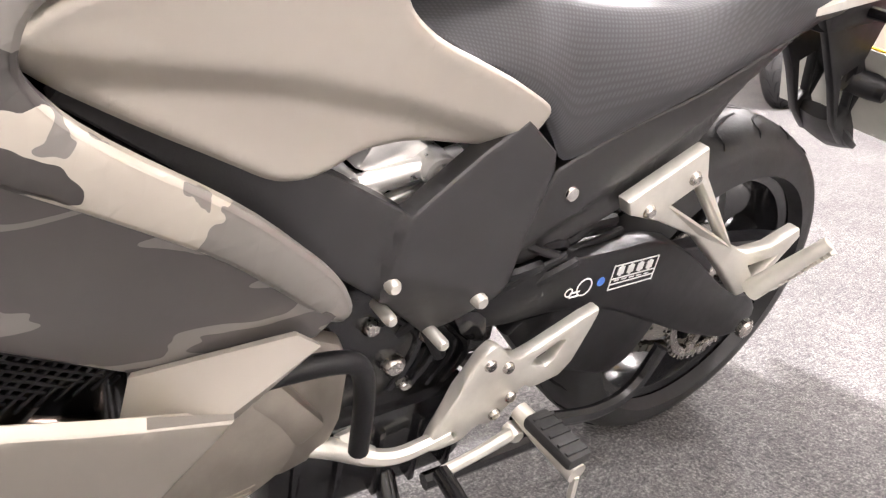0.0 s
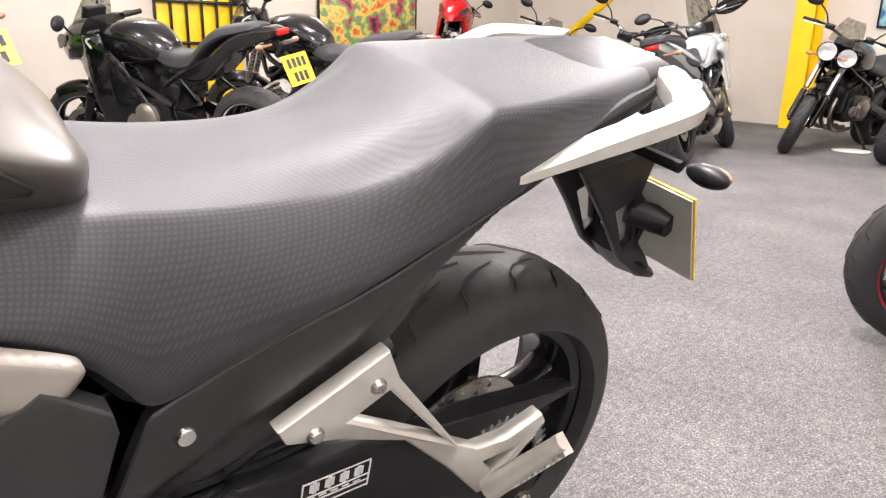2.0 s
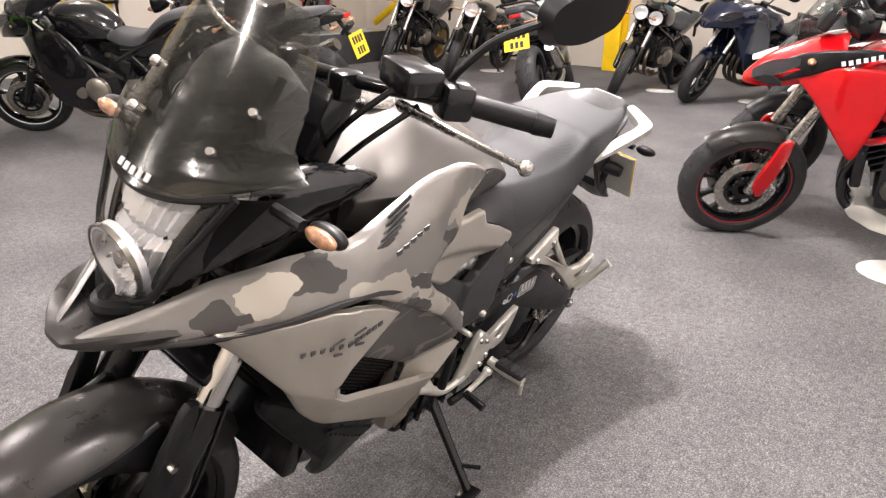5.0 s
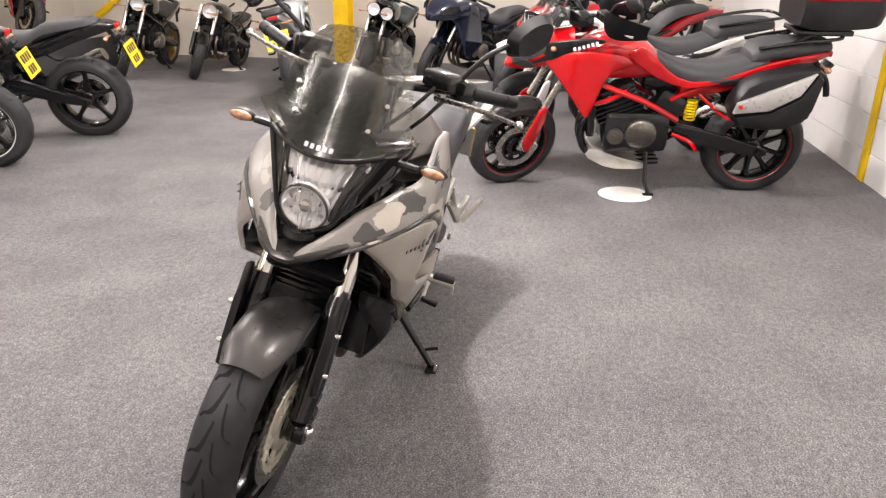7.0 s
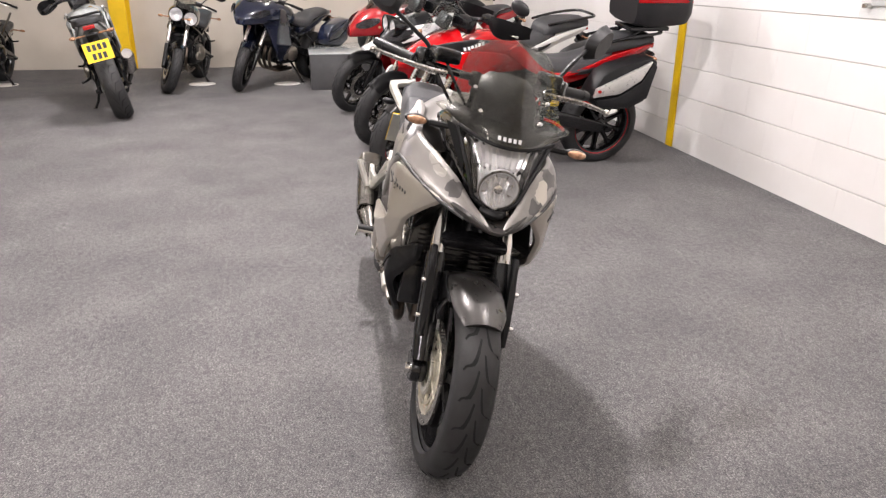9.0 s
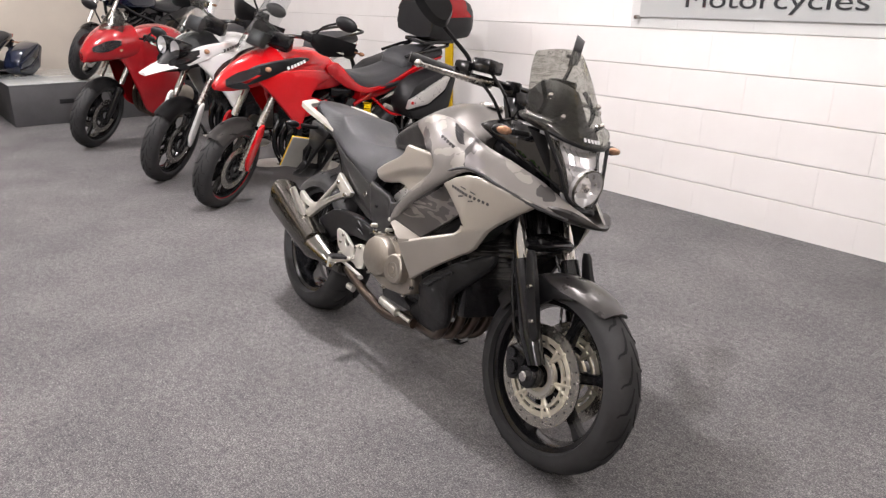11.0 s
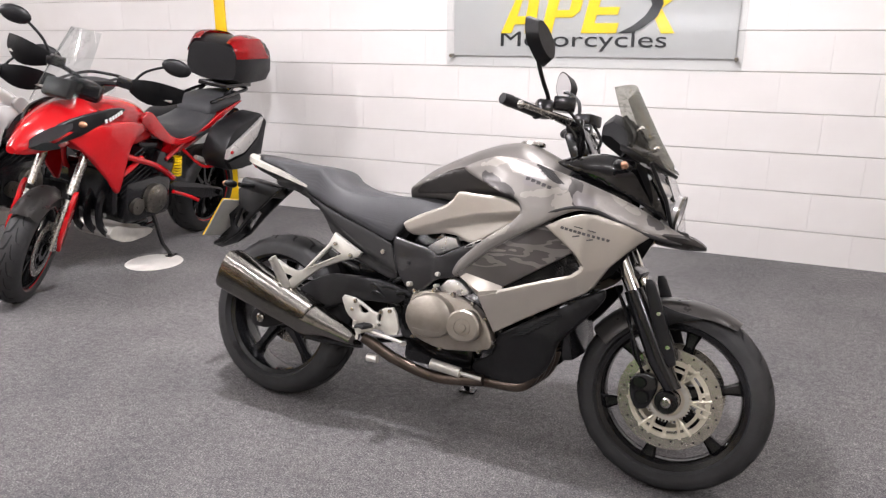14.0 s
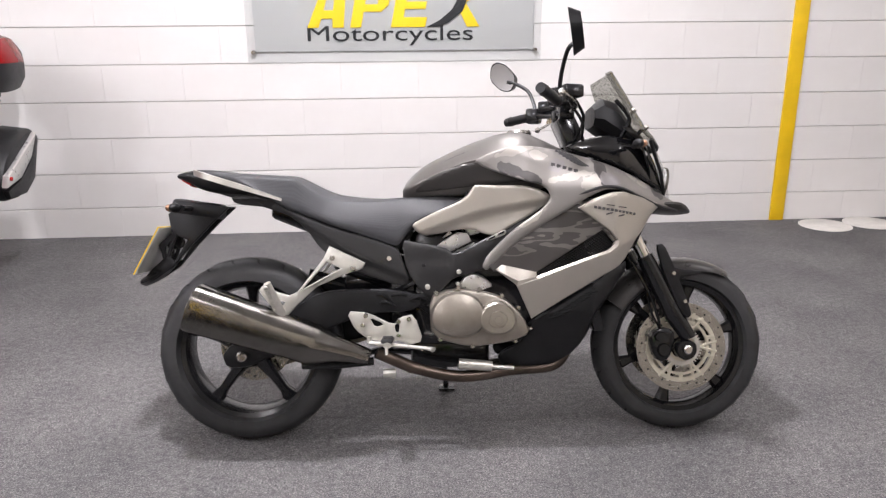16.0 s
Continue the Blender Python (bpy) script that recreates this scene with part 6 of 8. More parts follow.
# mirrors
for s, mc, stem in ((-1, Vector((1.0, -0.375, 1.262)), [(1.0, -0.2, 1.12), (0.998, -0.215, 1.15), (0.995, -0.27, 1.185), (0.998, -0.335, 1.225)]), (1, Vector((0.883, 0.325, 1.27)), [(0.985, 0.2, 1.13), (0.982, 0.215, 1.16), (0.965, 0.25, 1.21), (0.92, 0.29, 1.245)])):
    bm = bmesh.new()
    b = bmesh.new()
    out = chaikin([(-0.07, -0.028), (-0.06, 0.03), (0.01, 0.05), (0.06, 0.044), (0.08, 0.02), (0.055, -0.03), (-0.02, -0.046)], 2)
    f_ = [b.verts.new((0, y * s, z)) for y, z in out]
    k_ = [b.verts.new((0.032, y * s * 0.75 , z * 0.75)) for y, z in out]
    b.faces.new(f_); b.faces.new(k_[::-1])
    for i in range(len(out)):
        j = (i + 1) % len(out)
        b.faces.new((f_[i], f_[j], k_[j], k_[i]))
    mr_ = Matrix.Translation(mc) @ Matrix.Rotation(radians(42 if s > 0 else -16), 4, "Z") @ Matrix.Rotation(radians(s * 28), 4, "X") @ Matrix.Rotation(radians(-9 if s < 0 else 5), 4, "Y")
    join(bm, b, mr_)
    tube(bm, stem + [mc + Vector((0.012, -s * 0.03, -0.02))], 0.0065, 8)
    mi = part("mirror", bm, "black_plastic", hb, "black mirror on a bent stem")
    bm = bmesh.new()
    bm.faces.new([bm.verts.new(mr_ @ Vector((-0.001, y * s * 0.93, z * 0.92))) for y, z in out])
    part("mirror_glass", bm, "mirror", mi)

# indicators
def indicator(p, s, back, length=0.09):
    bm = bmesh.new()
    tube(bm, [Vector(p) - Vector((back * 0.0, s * length, 0)), Vector(p) - Vector((0, s * 0.035, 0))], 0.009, 8, smooth=False)
    b = bmesh.new()
    bmesh.ops.create_uvsphere(b, u_segments=16, v_segments=10, radius=1.0)
    b.transform(Matrix.Translation(Vector(p) - Vector((0.012, 0, 0))) @ Matrix.Diagonal((0.016, 0.033, 0.015, 1)))
    join(bm, b)
    ind = part("indicator", bm, "black_plastic", bike, "indicator lamp with pale lens")
    bm = bmesh.new()
    bmesh.ops.create_uvsphere(bm, u_segments=16, v_segments=10, radius=1.0)
    bm.transform(Matrix.Translation(Vector(p) + Vector((0.002 if back > 0 else -0.026, 0, 0))) @ Matrix.Diagonal((0.012, 0.028, 0.012, 1)))
    part("indicator_lens", bm, "lens_clear" if False else "ind_lens", ind, "pale amber lens")


M["ind_lens"] = vary(mat("pale indicator lens", (0.45, 0.24, 0.14), 0.12, 0.3, coat=0.6), 60, 0.5)
for s in (-1, 1):
    indicator((1.242, s * 0.235, 0.967), s, 1)
    indicator((-0.165, s * 0.168, 0.795), s, -1, 0.14)

# tail: cowl, grab rails, lamp, plate holder, plate
bm = bmesh.new()
S_ = [(-0.215, [(0, 0.88), (0.03, 0.879), (0.045, 0.874), (0.045, 0.868), (0.03, 0.864), (0, 0.863)]), (-0.175, [(0, 0.89), (0.04, 0.888), (0.068, 0.88), (0.07, 0.862), (0.05, 0.848), (0, 0.845)]), (-0.12, [(0, 0.892), (0.05, 0.89), (0.085, 0.876), (0.09, 0.85), (0.07, 0.825), (0, 0.82)]), (0.0, [(0, 0.875), (0.06, 0.872), (0.105, 0.86), (0.112, 0.835), (0.09, 0.802), (0, 0.8)]), (0.14, [(0, 0.82), (0.06, 0.82), (0.115, 0.815), (0.125, 0.8), (0.1, 0.785), (0, 0.78)])]
loft(bm, S_, per=3, kper=2)
tail = part("tail_cowl", bm, "black_plastic", bike, "black tail cowl")
FITTED.append(tail)
bm = bmesh.new()
for k in range(5):
    box(bm, (-0.165 + 0.0 * k, -0.036 + 0.018 * k, 0.8905), (0.012, 0.012, 0.0015))
part("maker_name", bm, "white_print", tail)
bm = bmesh.new()
loft(bm, [(-0.205, [(0, 0.866), (0.03, 0.865), (0.035, 0.858), (0, 0.856)]), (-0.17, [(0, 0.86), (0.045, 0.858), (0.05, 0.838), (0, 0.836)])], per=2, kper=2)
part("tail_lamp", bm, "red_lens", tail, "red tail lamp")
for s in (-1, 1):
    b = bmesh.new()
    plate(b, [(0.15, 0.138), (0.06, 0.16), (-0.03, 0.18), (-0.075, 0.186), (-0.098, 0.178), (-0.155, 0.09), (-0.125, 0.078), (-0.075, 0.15), (-0.045, 0.152), (0.03, 0.134), (0.13, 0.118)], 0, 1, it=1)
    bm = bmesh.new()
    for v in b.verts:
        x, y, t_ = v.co.x, v.co.z, v.co.y
        zc = lin(x, [-0.155, -0.09, 0.04, 0.15], [0.882, 0.864, 0.822, 0.784])
        v.co = Vector((x, s * y, zc + (t_ - 0.5) * lin(x, [-0.16, 0.0, 0.15], [0.018, 0.018, 0.008])))
    bmesh.ops.bevel(b, geom=[e for e in b.edges if len(e.link_faces) == 2 and e.calc_face_angle(0) > 1.0], offset=0.004, segments=2, affect="EDGES")
    join(bm, b)
    FITTED.append(part("grab_rail", bm, "alloy", bike, "pale cast aluminium grab rail"))
for s in (-1, 1):
    bm = bmesh.new()
    plate(bm, [(-0.05, 0.77), (-0.2, 0.785), (-0.25, 0.75), (-0.24, 0.69), (-0.285, 0.65), (-0.27, 0.605), (-0.31, 0.57), (-0.35, 0.522), (-0.3, 0.535), (-0.24, 0.575), (-0.18, 0.645), (-0.1, 0.725)], s * 0.03, s * 0.046, holes=[[(-0.19, 0.665), (-0.225, 0.68), (-0.25, 0.61), (-0.235, 0.595)], [(-0.245, 0.66), (-0.262, 0.645), (-0.262, 0.61)]], it=0, bevel=0.004)
    FITTED.append(part("plate_strut", bm, "black_plastic", bike, "black moulded plate strut"))
bm = bmesh.new()
loft(bm, [(-0.345, [(0, 0.545), (0.04, 0.54), (0.046, 0.525), (0, 0.512)]), (-0.3, [(0, 0.57), (0.046, 0.562), (0.05, 0.54), (0, 0.53)]), (-0.25, [(0, 0.6), (0.03, 0.596), (0.034, 0.58), (0, 0.575)])], per=2, kper=2)
ph = part("plate_holder", bm, "black_plastic", bike, "black plate bracket")
FITTED.append(ph)
bm = bmesh.new()
box(bm, (-0.16, 0, 0.765), (0.16, 0.1, 0.05), Matrix.Rotation(0.15, 3, "Y"), 0.014)
FITTED.append(part("tail_box", bm, "black_plastic", bike, "black box under the tail"))
bm = bmesh.new()
tube(bm, [(-0.24, 0.03, 0.655), (-0.27, 0.062, 0.65), (-0.275, 0.085, 0.648)], [0.02, 0.022, 0.018], 12)
FITTED.append(part("plate_lamp", bm, "black_plastic", bike, "black plate lamp"))
bm = bmesh.new()
PR = Matrix.Translation((-0.293, 0.0, 0.634)) @ pose(0, 0, 0, 0, 29, 0)
box(bm, (0, 0, 0), (0.003, 0.235, 0.165), None)
bm.transform(PR)
np_ = part("number_plate", bm, "plate_back", bike, "grey-backed number plate with yellow face")
FITTED.append(np_)
bm = bmesh.new()
box(bm, (-0.0035, 0, 0), (0.003, 0.24, 0.17), None)
bm.transform(PR)
part("plate_face", bm, "plate_yellow", np_, "yellow face")

# pillion brackets
BRK = [(0.285, 0.643), (0.396, 0.588), (0.386, 0.57), (0.33, 0.553), (0.245, 0.517), (0.19, 0.468), (0.15, 0.425), (0.128, 0.437), (0.075, 0.512), (0.085, 0.526), (0.13, 0.505), (0.162, 0.494), (0.186, 0.503), (0.266, 0.604)]


def flare(v, s):
    """The bracket runs outwards to the footrest."""
    return Vector((v.x, v.y + s * 0.045 * sstep((0.26 - v.x) / 0.16), v.z))


for s in (-1, 1):
    bm = bmesh.new()
    plate(bm, BRK, s * 0.145, s * 0.165, holes=[[(0.318, 0.573), (0.277, 0.594), (0.202, 0.512)], [(0.152, 0.474), (0.112, 0.488), (0.134, 0.452)]], it=0, bevel=0.0035)
    for v in bm.verts:
        v.co = flare(v.co, s)
    br = part("pillion_bracket", bm, "alloy", bike, "cast aluminium pillion footrest bracket")
    FITTED.append(br)
    bm = bmesh.new()
    for px, pz in ((0.294, 0.606), (0.358, 0.572)):
        revolve(bm, [(0, s * 0.171), (0.006, s * 0.171), (0.009, s * 0.167), (0.009, s * 0.155)], (px, 0, pz), 12)
    part("bracket_bolt", bm, "steel", br)
    bm = bmesh.new()
    pa_, pb_ = Vector((0.142, s * 0.208, 0.438)), Vector((0.114, s * 0.262, 0.54))
    tube(bm, [pa_, pa_.lerp(pb_, 0.5), pb_], [0.015, 0.012, 0.009], 12, smooth=False)
    for k in range(10):
        p_ = pa_.lerp(pb_, 0.2 + 0.08 * k)
        box(bm, p_ + Vector((-0.008, s * 0.002, 0)), (0.014, 0.024, 0.005), Matrix.Rotation(s * -0.5, 3, "X"))
    part("pillion_peg", bm, "alloy", br, "folded ribbed pillion footpeg")

# rider footrest plates and pegs
FOOT = [(0.349, 0.465), (0.416, 0.46), (0.498, 0.418), (0.516, 0.443), (0.564, 0.452), (0.59, 0.349), (0.542, 0.331), (0.521, 0.351), (0.461, 0.352), (0.421, 0.357), (0.378, 0.399)]
FOOT_L = [(0.546, 0.438), (0.53, 0.426), (0.519, 0.412), (0.5, 0.406), (0.392, 0.45), (0.39, 0.437), (0.418, 0.357), (0.471, 0.349), (0.487, 0.36), (0.5, 0.335), (0.523, 0.313), (0.547, 0.318), (0.566, 0.3), (0.606, 0.3), (0.614, 0.314), (0.576, 0.4), (0.562, 0.425)]
for s in (-1, 1):
    bm = bmesh.new()
    if s < 0:
        plate(bm, FOOT, s * 0.185, s * 0.2, holes=[[(0.42, 0.445), (0.47, 0.422), (0.44, 0.41)], [(0.5, 0.42), (0.515, 0.425), (0.513, 0.385), (0.502, 0.39)]], it=1, bevel=0.003)
    else:
        plate(bm, FOOT_L, 0.152, 0.17, holes=[[(0.49, 0.392), (0.432, 0.42), (0.45, 0.378)], [(0.595, 0.32), (0.59, 0.309), (0.573, 0.31), (0.578, 0.323)]], it=1, bevel=0.004)
    ft = part("footrest_plate", bm, "alloy", bike, "cast aluminium footrest plate")
    if s > 0:
        FITTED.append(ft)
    bm = bmesh.new()
    for px, pz in ((0.41, 0.45), (0.4, 0.42), (0.512, 0.43), (0.512, 0.375), (0.545, 0.437)) if s < 0 else ((0.521, 0.4), (0.524, 0.33), (0.549, 0.412), (0.505, 0.35)):
        yo = 0.0 if s < 0 else -0.031
        revolve(bm, [(0, s * (0.206 + yo)), (0.006, s * (0.206 + yo)), (0.008, s * (0.203 + yo)), (0.008, s * (0.18 + yo))], (px, 0, pz), 10)
    part("plate_bolt", bm, "steel", ft)
    fx, fy, fz = (0.0, 0.0, 0.0) if s < 0 else (0.012, -0.018, -0.024)
    bm = bmesh.new()
    tube(bm, [(0.485 + fx, s * (0.2 + fy), 0.36 + fz), (0.482 + fx, s * (0.24 + fy), 0.356 + fz), (0.48 + fx, s * (0.3 + fy), 0.352 + fz)], [0.012, 0.014, 0.013], 10, smooth=False)
    tube(bm, [(0.478 + fx, s * (0.298 + fy), 0.345 + fz), (0.478 + fx, s * (0.301 + fy), 0.315 + fz)], 0.005, 6, smooth=False)
    pg = part("footpeg", bm, "alloy", ft, "alloy footpeg with rubber pad")
    bm = bmesh.new()
    box(bm, (0.48 + fx, s * (0.26 + fy), 0.368 + fz), (0.036, 0.078, 0.018), Matrix.Rotation(s * 0.05, 3, "Z"), 0.006)
    for k in range(5):
        box(bm, (0.48 + fx, s * (0.234 + fy + 0.014 * k), 0.378 + fz), (0.03, 0.004, 0.003))
    part("peg_rubber", bm, "rubber", pg)
bm = bmesh.new()
tube(bm, [(0.505, 0.19, 0.31), (0.56, 0.196, 0.306), (0.61, 0.2, 0.304)], [0.009, 0.007, 0.007], 8)
revolve(bm, [(0, 0.2), (0.008, 0.2), (0.01, 0.196), (0.01, 0.18)], (0.505, 0, 0.31), 12)
FITTED.append(part("gear_lever", bm, "alloy", bike, "alloy gear lever with rubber tip"))
bm = bmesh.new()
tube(bm, [(0.612, 0.198, 0.303), (0.615, 0.255, 0.298)], 0.0105, 10, smooth=False)
tube(bm, [(0.46, 0.15, 0.27), (0.32, 0.155, 0.235), (0.24, 0.155, 0.25), (0.205, 0.155, 0.32)], 0.011, 8)
tube(bm, [(0.44, 0.17, 0.25), (0.6, 0.16, 0.24)], 0.011, 8)
part("rubber_tip", bm, "black_metal", [o for o in bike.children if o.name.startswith("gear_lever")][0])
bm = bmesh.new()
tube(bm, [(0.42, -0.215, 0.348), (0.5, -0.222, 0.338), (0.6, -0.222, 0.322), (0.62, -0.23, 0.318)], [0.009, 0.008, 0.008, 0.012], 8)
tube(bm, [(0.42, -0.21, 0.35), (0.42, -0.21, 0.375)], 0.007, 8)
part("brake_pedal", bm, "alloy", bike, "alloy brake pedal")
bm = bmesh.new()
tube(bm, [(0.43, -0.15, 0.27), (0.3, -0.16, 0.262), (0.2, -0.15, 0.262)], 0.012, 8)
part("stand_bar", bm, "black_metal", bike)
# side stand down to the carpet
bm = bmesh.new()
tube(bm, [(0.64, 0.12, 0.26), (0.645, 0.2, 0.18), (0.652, 0.295, 0.088)], [0.014, 0.012, 0.011], 10, smooth=False)
tube(bm, [(0.647, 0.25, 0.13), (0.625, 0.3, 0.145)], 0.006, 6, smooth=False)
box(bm, (0.654, 0.302, 0.0785), (0.06, 0.04, 0.008), Matrix.Rotation(radians(LEAN), 3, "X"), 0.003)
part("side_stand", bm, "black_metal", bike, "black side stand, lowered")


# waist of the machine: narrow below the tank, full width at the nose and the bars
def waist(v):
    x, z = v.x, v.z
    k = lin(z, [0.3, 0.62, 0.74, 0.86], [0.82, 0.8, 0.9, 1.0])
    k += (1 - k) * sstep((x - 0.8) / 0.25)
    return Vector((x + lin(x, [-0.3, 0.0, 0.28, 0.62, 0.7, 0.8], [-0.012, -0.01, -0.016, -0.017, -0.005, 0.0]), v.y * k, z + lin(z, [0.25, 0.3, 0.42], [0.0, 0.004, -0.027])))


for ob in bike.children:
    if ob in FITTED or ob.name.split(".")[0] in ("front_wheel", "rear_wheel", "side_stand"):
        continue
    for o in (ob, *ob.children_recursive):
        for v in o.data.vertices:
            p = waist(v.co) + Vector((0, 0, 0.012 if ob == tank else 0))
            if ob.name.startswith("upper_fairing"):
                p.y = v.co.y
            v.co = p

# ---- the other motorcycles ----
def moto(label, front, rear, z0=0.0, style="naked", body="gloss_black", accent="gloss_black", rim="black_metal", plate_=False, lean=9.0, screen_="screen", fork="black_metal", fender=None, panniers=False, topbox=False, lamps=1, spokes=5, wire=False, guards=False, stripe=None, frame="black_metal", seat_mat="vinyl", bars=0.0, steer=27.0, tall=None):
    """Another machine standing between two tyre contact points."""
    def nx(x):
        return x if x < 1.1 else 1.1 + (x - 1.1) * 0.72

    f, r = Vector((*front, 0)), Vector((*rear, 0))
    k = (f - r).length / 1.45
    yaw = math.degrees(math.atan2(f.y - r.y, f.x - r.x))
    m = pose(rear[0], rear[1], z0, 0, 0, yaw) @ pose(0, 0, 0, -lean) @ Matrix.Diagonal((k, tall or k, tall or k, 1))
    th = tagged(empty("motorcycle", m), label, "motorcycle", "motorcycles on show")
    FA_, RA_ = (1.45, 0, 0.3), (0, 0, 0.3)
    low = style == "cruiser"
    fw_ = wheel(th, "front_wheel", FA_, 0.3, 0.12 if not low else 0.13, 0.218, 18 if wire else spokes, rim, hub=0.045, wire=wire, stripe=stripe)
    for s in (-1, 1):
        brake_disc(fw_, FA_, 0.1, 0.145, s * 0.06, holes=0, carrier="black_metal")
    rw_ = wheel(th, "rear_wheel", RA_, 0.31, 0.19 if not wire else 0.15, 0.218, 18 if wire else spokes, rim, hub=0.06, wire=wire, stripe=stripe)
    brake_disc(rw_, RA_, 0.07, 0.12, -0.07, holes=0, carrier="black_metal")
    if tall:
        # wheels stay round on a long machine
        for w_, c_ in ((fw_, FA_), (rw_, RA_)):
            for o in (w_, *w_.children_recursive):
                if o.data:
                    for v in o.data.vertices:
                        v.co.x = c_[0] + (v.co.x - c_[0]) * tall / k
    zh = {"cruiser": 0.86, "naked": 0.92, "sport": 0.9, "adv": 0.98, "tour": 0.98}[style]
    ft = Vector((1.45 - 0.5 * (zh - 0.3), 0, zh))
    for s in (-1, 1):
        y = Vector((0, s * 0.095, 0))
        bm = bmesh.new()
        tube(bm, [ft + y, Vector((1.45, 0, 0.3)) + y - Vector((0.13, 0, -0.27))], 0.022, 14, smooth=False)
        up = part("fork_tube", bm, "steel" if fork != "gold" else "gold", th)
        bm = bmesh.new()
        tube(bm, [Vector((1.33, 0, 0.545)) + y, Vector((1.42, 0, 0.36)) + y, Vector((1.45, 0, 0.3)) + y], [0.03, 0.028, 0.022], 14, smooth=False)
        plate(bm, [(1.32, 0.3), (1.37, 0.38), (1.41, 0.34), (1.38, 0.25)], s * 0.05, s * 0.105, bevel=0.006)
        part("fork_slider", bm, fork, th)
        if fender and style in ("adv",):
            bm = bmesh.new()
            plate(bm, [(1.31, 0.6), (1.36, 0.585), (1.39, 0.5), (1.45, 0.36), (1.42, 0.28), (1.37, 0.36), (1.32, 0.5)], s * 0.112, s * 0.132, bevel=0.005)
            part("fork_guard", bm, body, th, "painted fork guard")
    # front mudguard
    bm = bmesh.new()
    rows = []
    for a in lsp(radians(38 if low else 62 if style != "adv" else 52), radians(150 if style != "adv" else 118), 10):
        d = Vector((math.cos(a), 0, math.sin(a)))
        hw = 0.068
        rows.append([bm.verts.new(Vector(FA_) + d * (0.318 - 0.05 * (abs(y_) / hw) ** 3) + Vector((0, y_, 0))) for y_ in lsp(-hw, hw, 9)])
    for a_, b_ in zip(rows, rows[1:]):
        for j in range(8):
            bm.faces.new((a_[j], a_[j + 1], b_[j + 1], b_[j]))
    bmesh.ops.solidify(bm, geom=bm.faces[:], thickness=0.004)
    part("front_mudguard", bm, fender or accent, th)
    # swing arm, engine, frame tubes
    bm = bmesh.new()
    for s in (-1, 1):
        plate(bm, [(0.52, 0.48), (0.3, 0.43), (0.05, 0.35), (-0.05, 0.32), (-0.05, 0.27), (0.1, 0.28), (0.5, 0.38)], s * 0.11, s * 0.145, bevel=0.008)
        revolve(bm, [(0, s * 0.165), (0.02, s * 0.165), (0.02, s * 0.14)], RA_, 12)
    part("swing_arm", bm, "black_metal", th)
    bm = bmesh.new()
    box(bm, (0.72, 0, 0.42), (0.38, 0.34, 0.26), None, 0.04)
    box(bm, (0.82, 0, 0.6), (0.22, 0.28, 0.22), Matrix.Rotation(radians(25), 3, "Y"), 0.03)
    box(bm, (0.55, 0, 0.56), (0.18, 0.26, 0.2), Matrix.Rotation(radians(-25), 3, "Y"), 0.03)
    box(bm, (0.45, 0, 0.7), (0.5, 0.14, 0.1), None, 0.03)
    for k_ in range(7):
        box(bm, (0.82 + 0.012 * k_, 0, 0.52 + 0.026 * k_), (0.26, 0.31, 0.007), Matrix.Rotation(radians(25), 3, "Y"))
    box(bm, (0.98, 0, 0.52), (0.04, 0.3, 0.28), None, 0.01)
    eng = part("engine", bm, "black_metal", th)
    bm = bmesh.new()
    for s in (-1, 1):
        revolve(bm, [(0.09, s * 0.16), (0.088, s * 0.2), (0.07, s * 0.215), (0, s * 0.22)], (0.7, 0, 0.42), 28)
        revolve(bm, [(0.05, s * 0.15), (0.048, s * 0.19), (0, s * 0.195)], (0.84, 0, 0.4), 20)
    part("engine_cover", bm, {"cruiser": "black_metal", "adv": "dark_steel"}.get(style, "engine_case"), eng)
    bm = bmesh.new()
    for s in (-1, 1):
        tube(bm, [(1.15, s * 0.05, 0.86), (0.95, s * 0.16, 0.72), (0.7, s * 0.18, 0.62), (0.5, s * 0.15, 0.5)], 0.018, 8)
        tube(bm, [(1.12, s * 0.06, 0.8), (1.0, s * 0.15, 0.6), (0.8, s * 0.17, 0.68)], 0.016, 8)
        tube(bm, [(0.55, s * 0.13, 0.62), (0.3, s * 0.13, 0.74), (0.0, s * 0.1, 0.84)], 0.014, 8)
        tube(bm, [(0.52, s * 0.17, 0.42), (0.42, s * 0.19, 0.38), (0.4, s * 0.27, 0.36)], 0.012, 8)
        tube(bm, [(0.4, s * 0.14, 0.66), (0.25, s * 0.17, 0.54), (0.2, s * 0.23, 0.54)], 0.01, 8)
    part("frame", bm, frame, th, "tubular frame and footrests")
    if frame == "red_paint":
        bm = bmesh.new()
        for s in (-1, 1):
            tube(bm, [(0.3, s * 0.16, 0.6), (0.2, s * 0.18, 0.56), (0.14, s * 0.2, 0.54)], 0.016, 8)
        part("footrest_hanger", bm, "alloy", th)
    # exhaust
    bm = bmesh.new()
    for s in (-0.08, 0.0, 0.08):
        tube(bm, [(0.95, s, 0.55), (1.02, s, 0.42), (1.0, s, 0.28), (0.85, s, 0.2), (0.55, s * 0.8, 0.2)], 0.02, 8)
    tube(bm, [(0.6, -0.1, 0.22), (0.45, -0.17, 0.28), (0.3, -0.2, 0.36)], 0.024, 8)
    ex = part("exhaust_pipe", bm, "header_pipe" if style != "adv" else "black_metal", th)
    bm = bmesh.new()
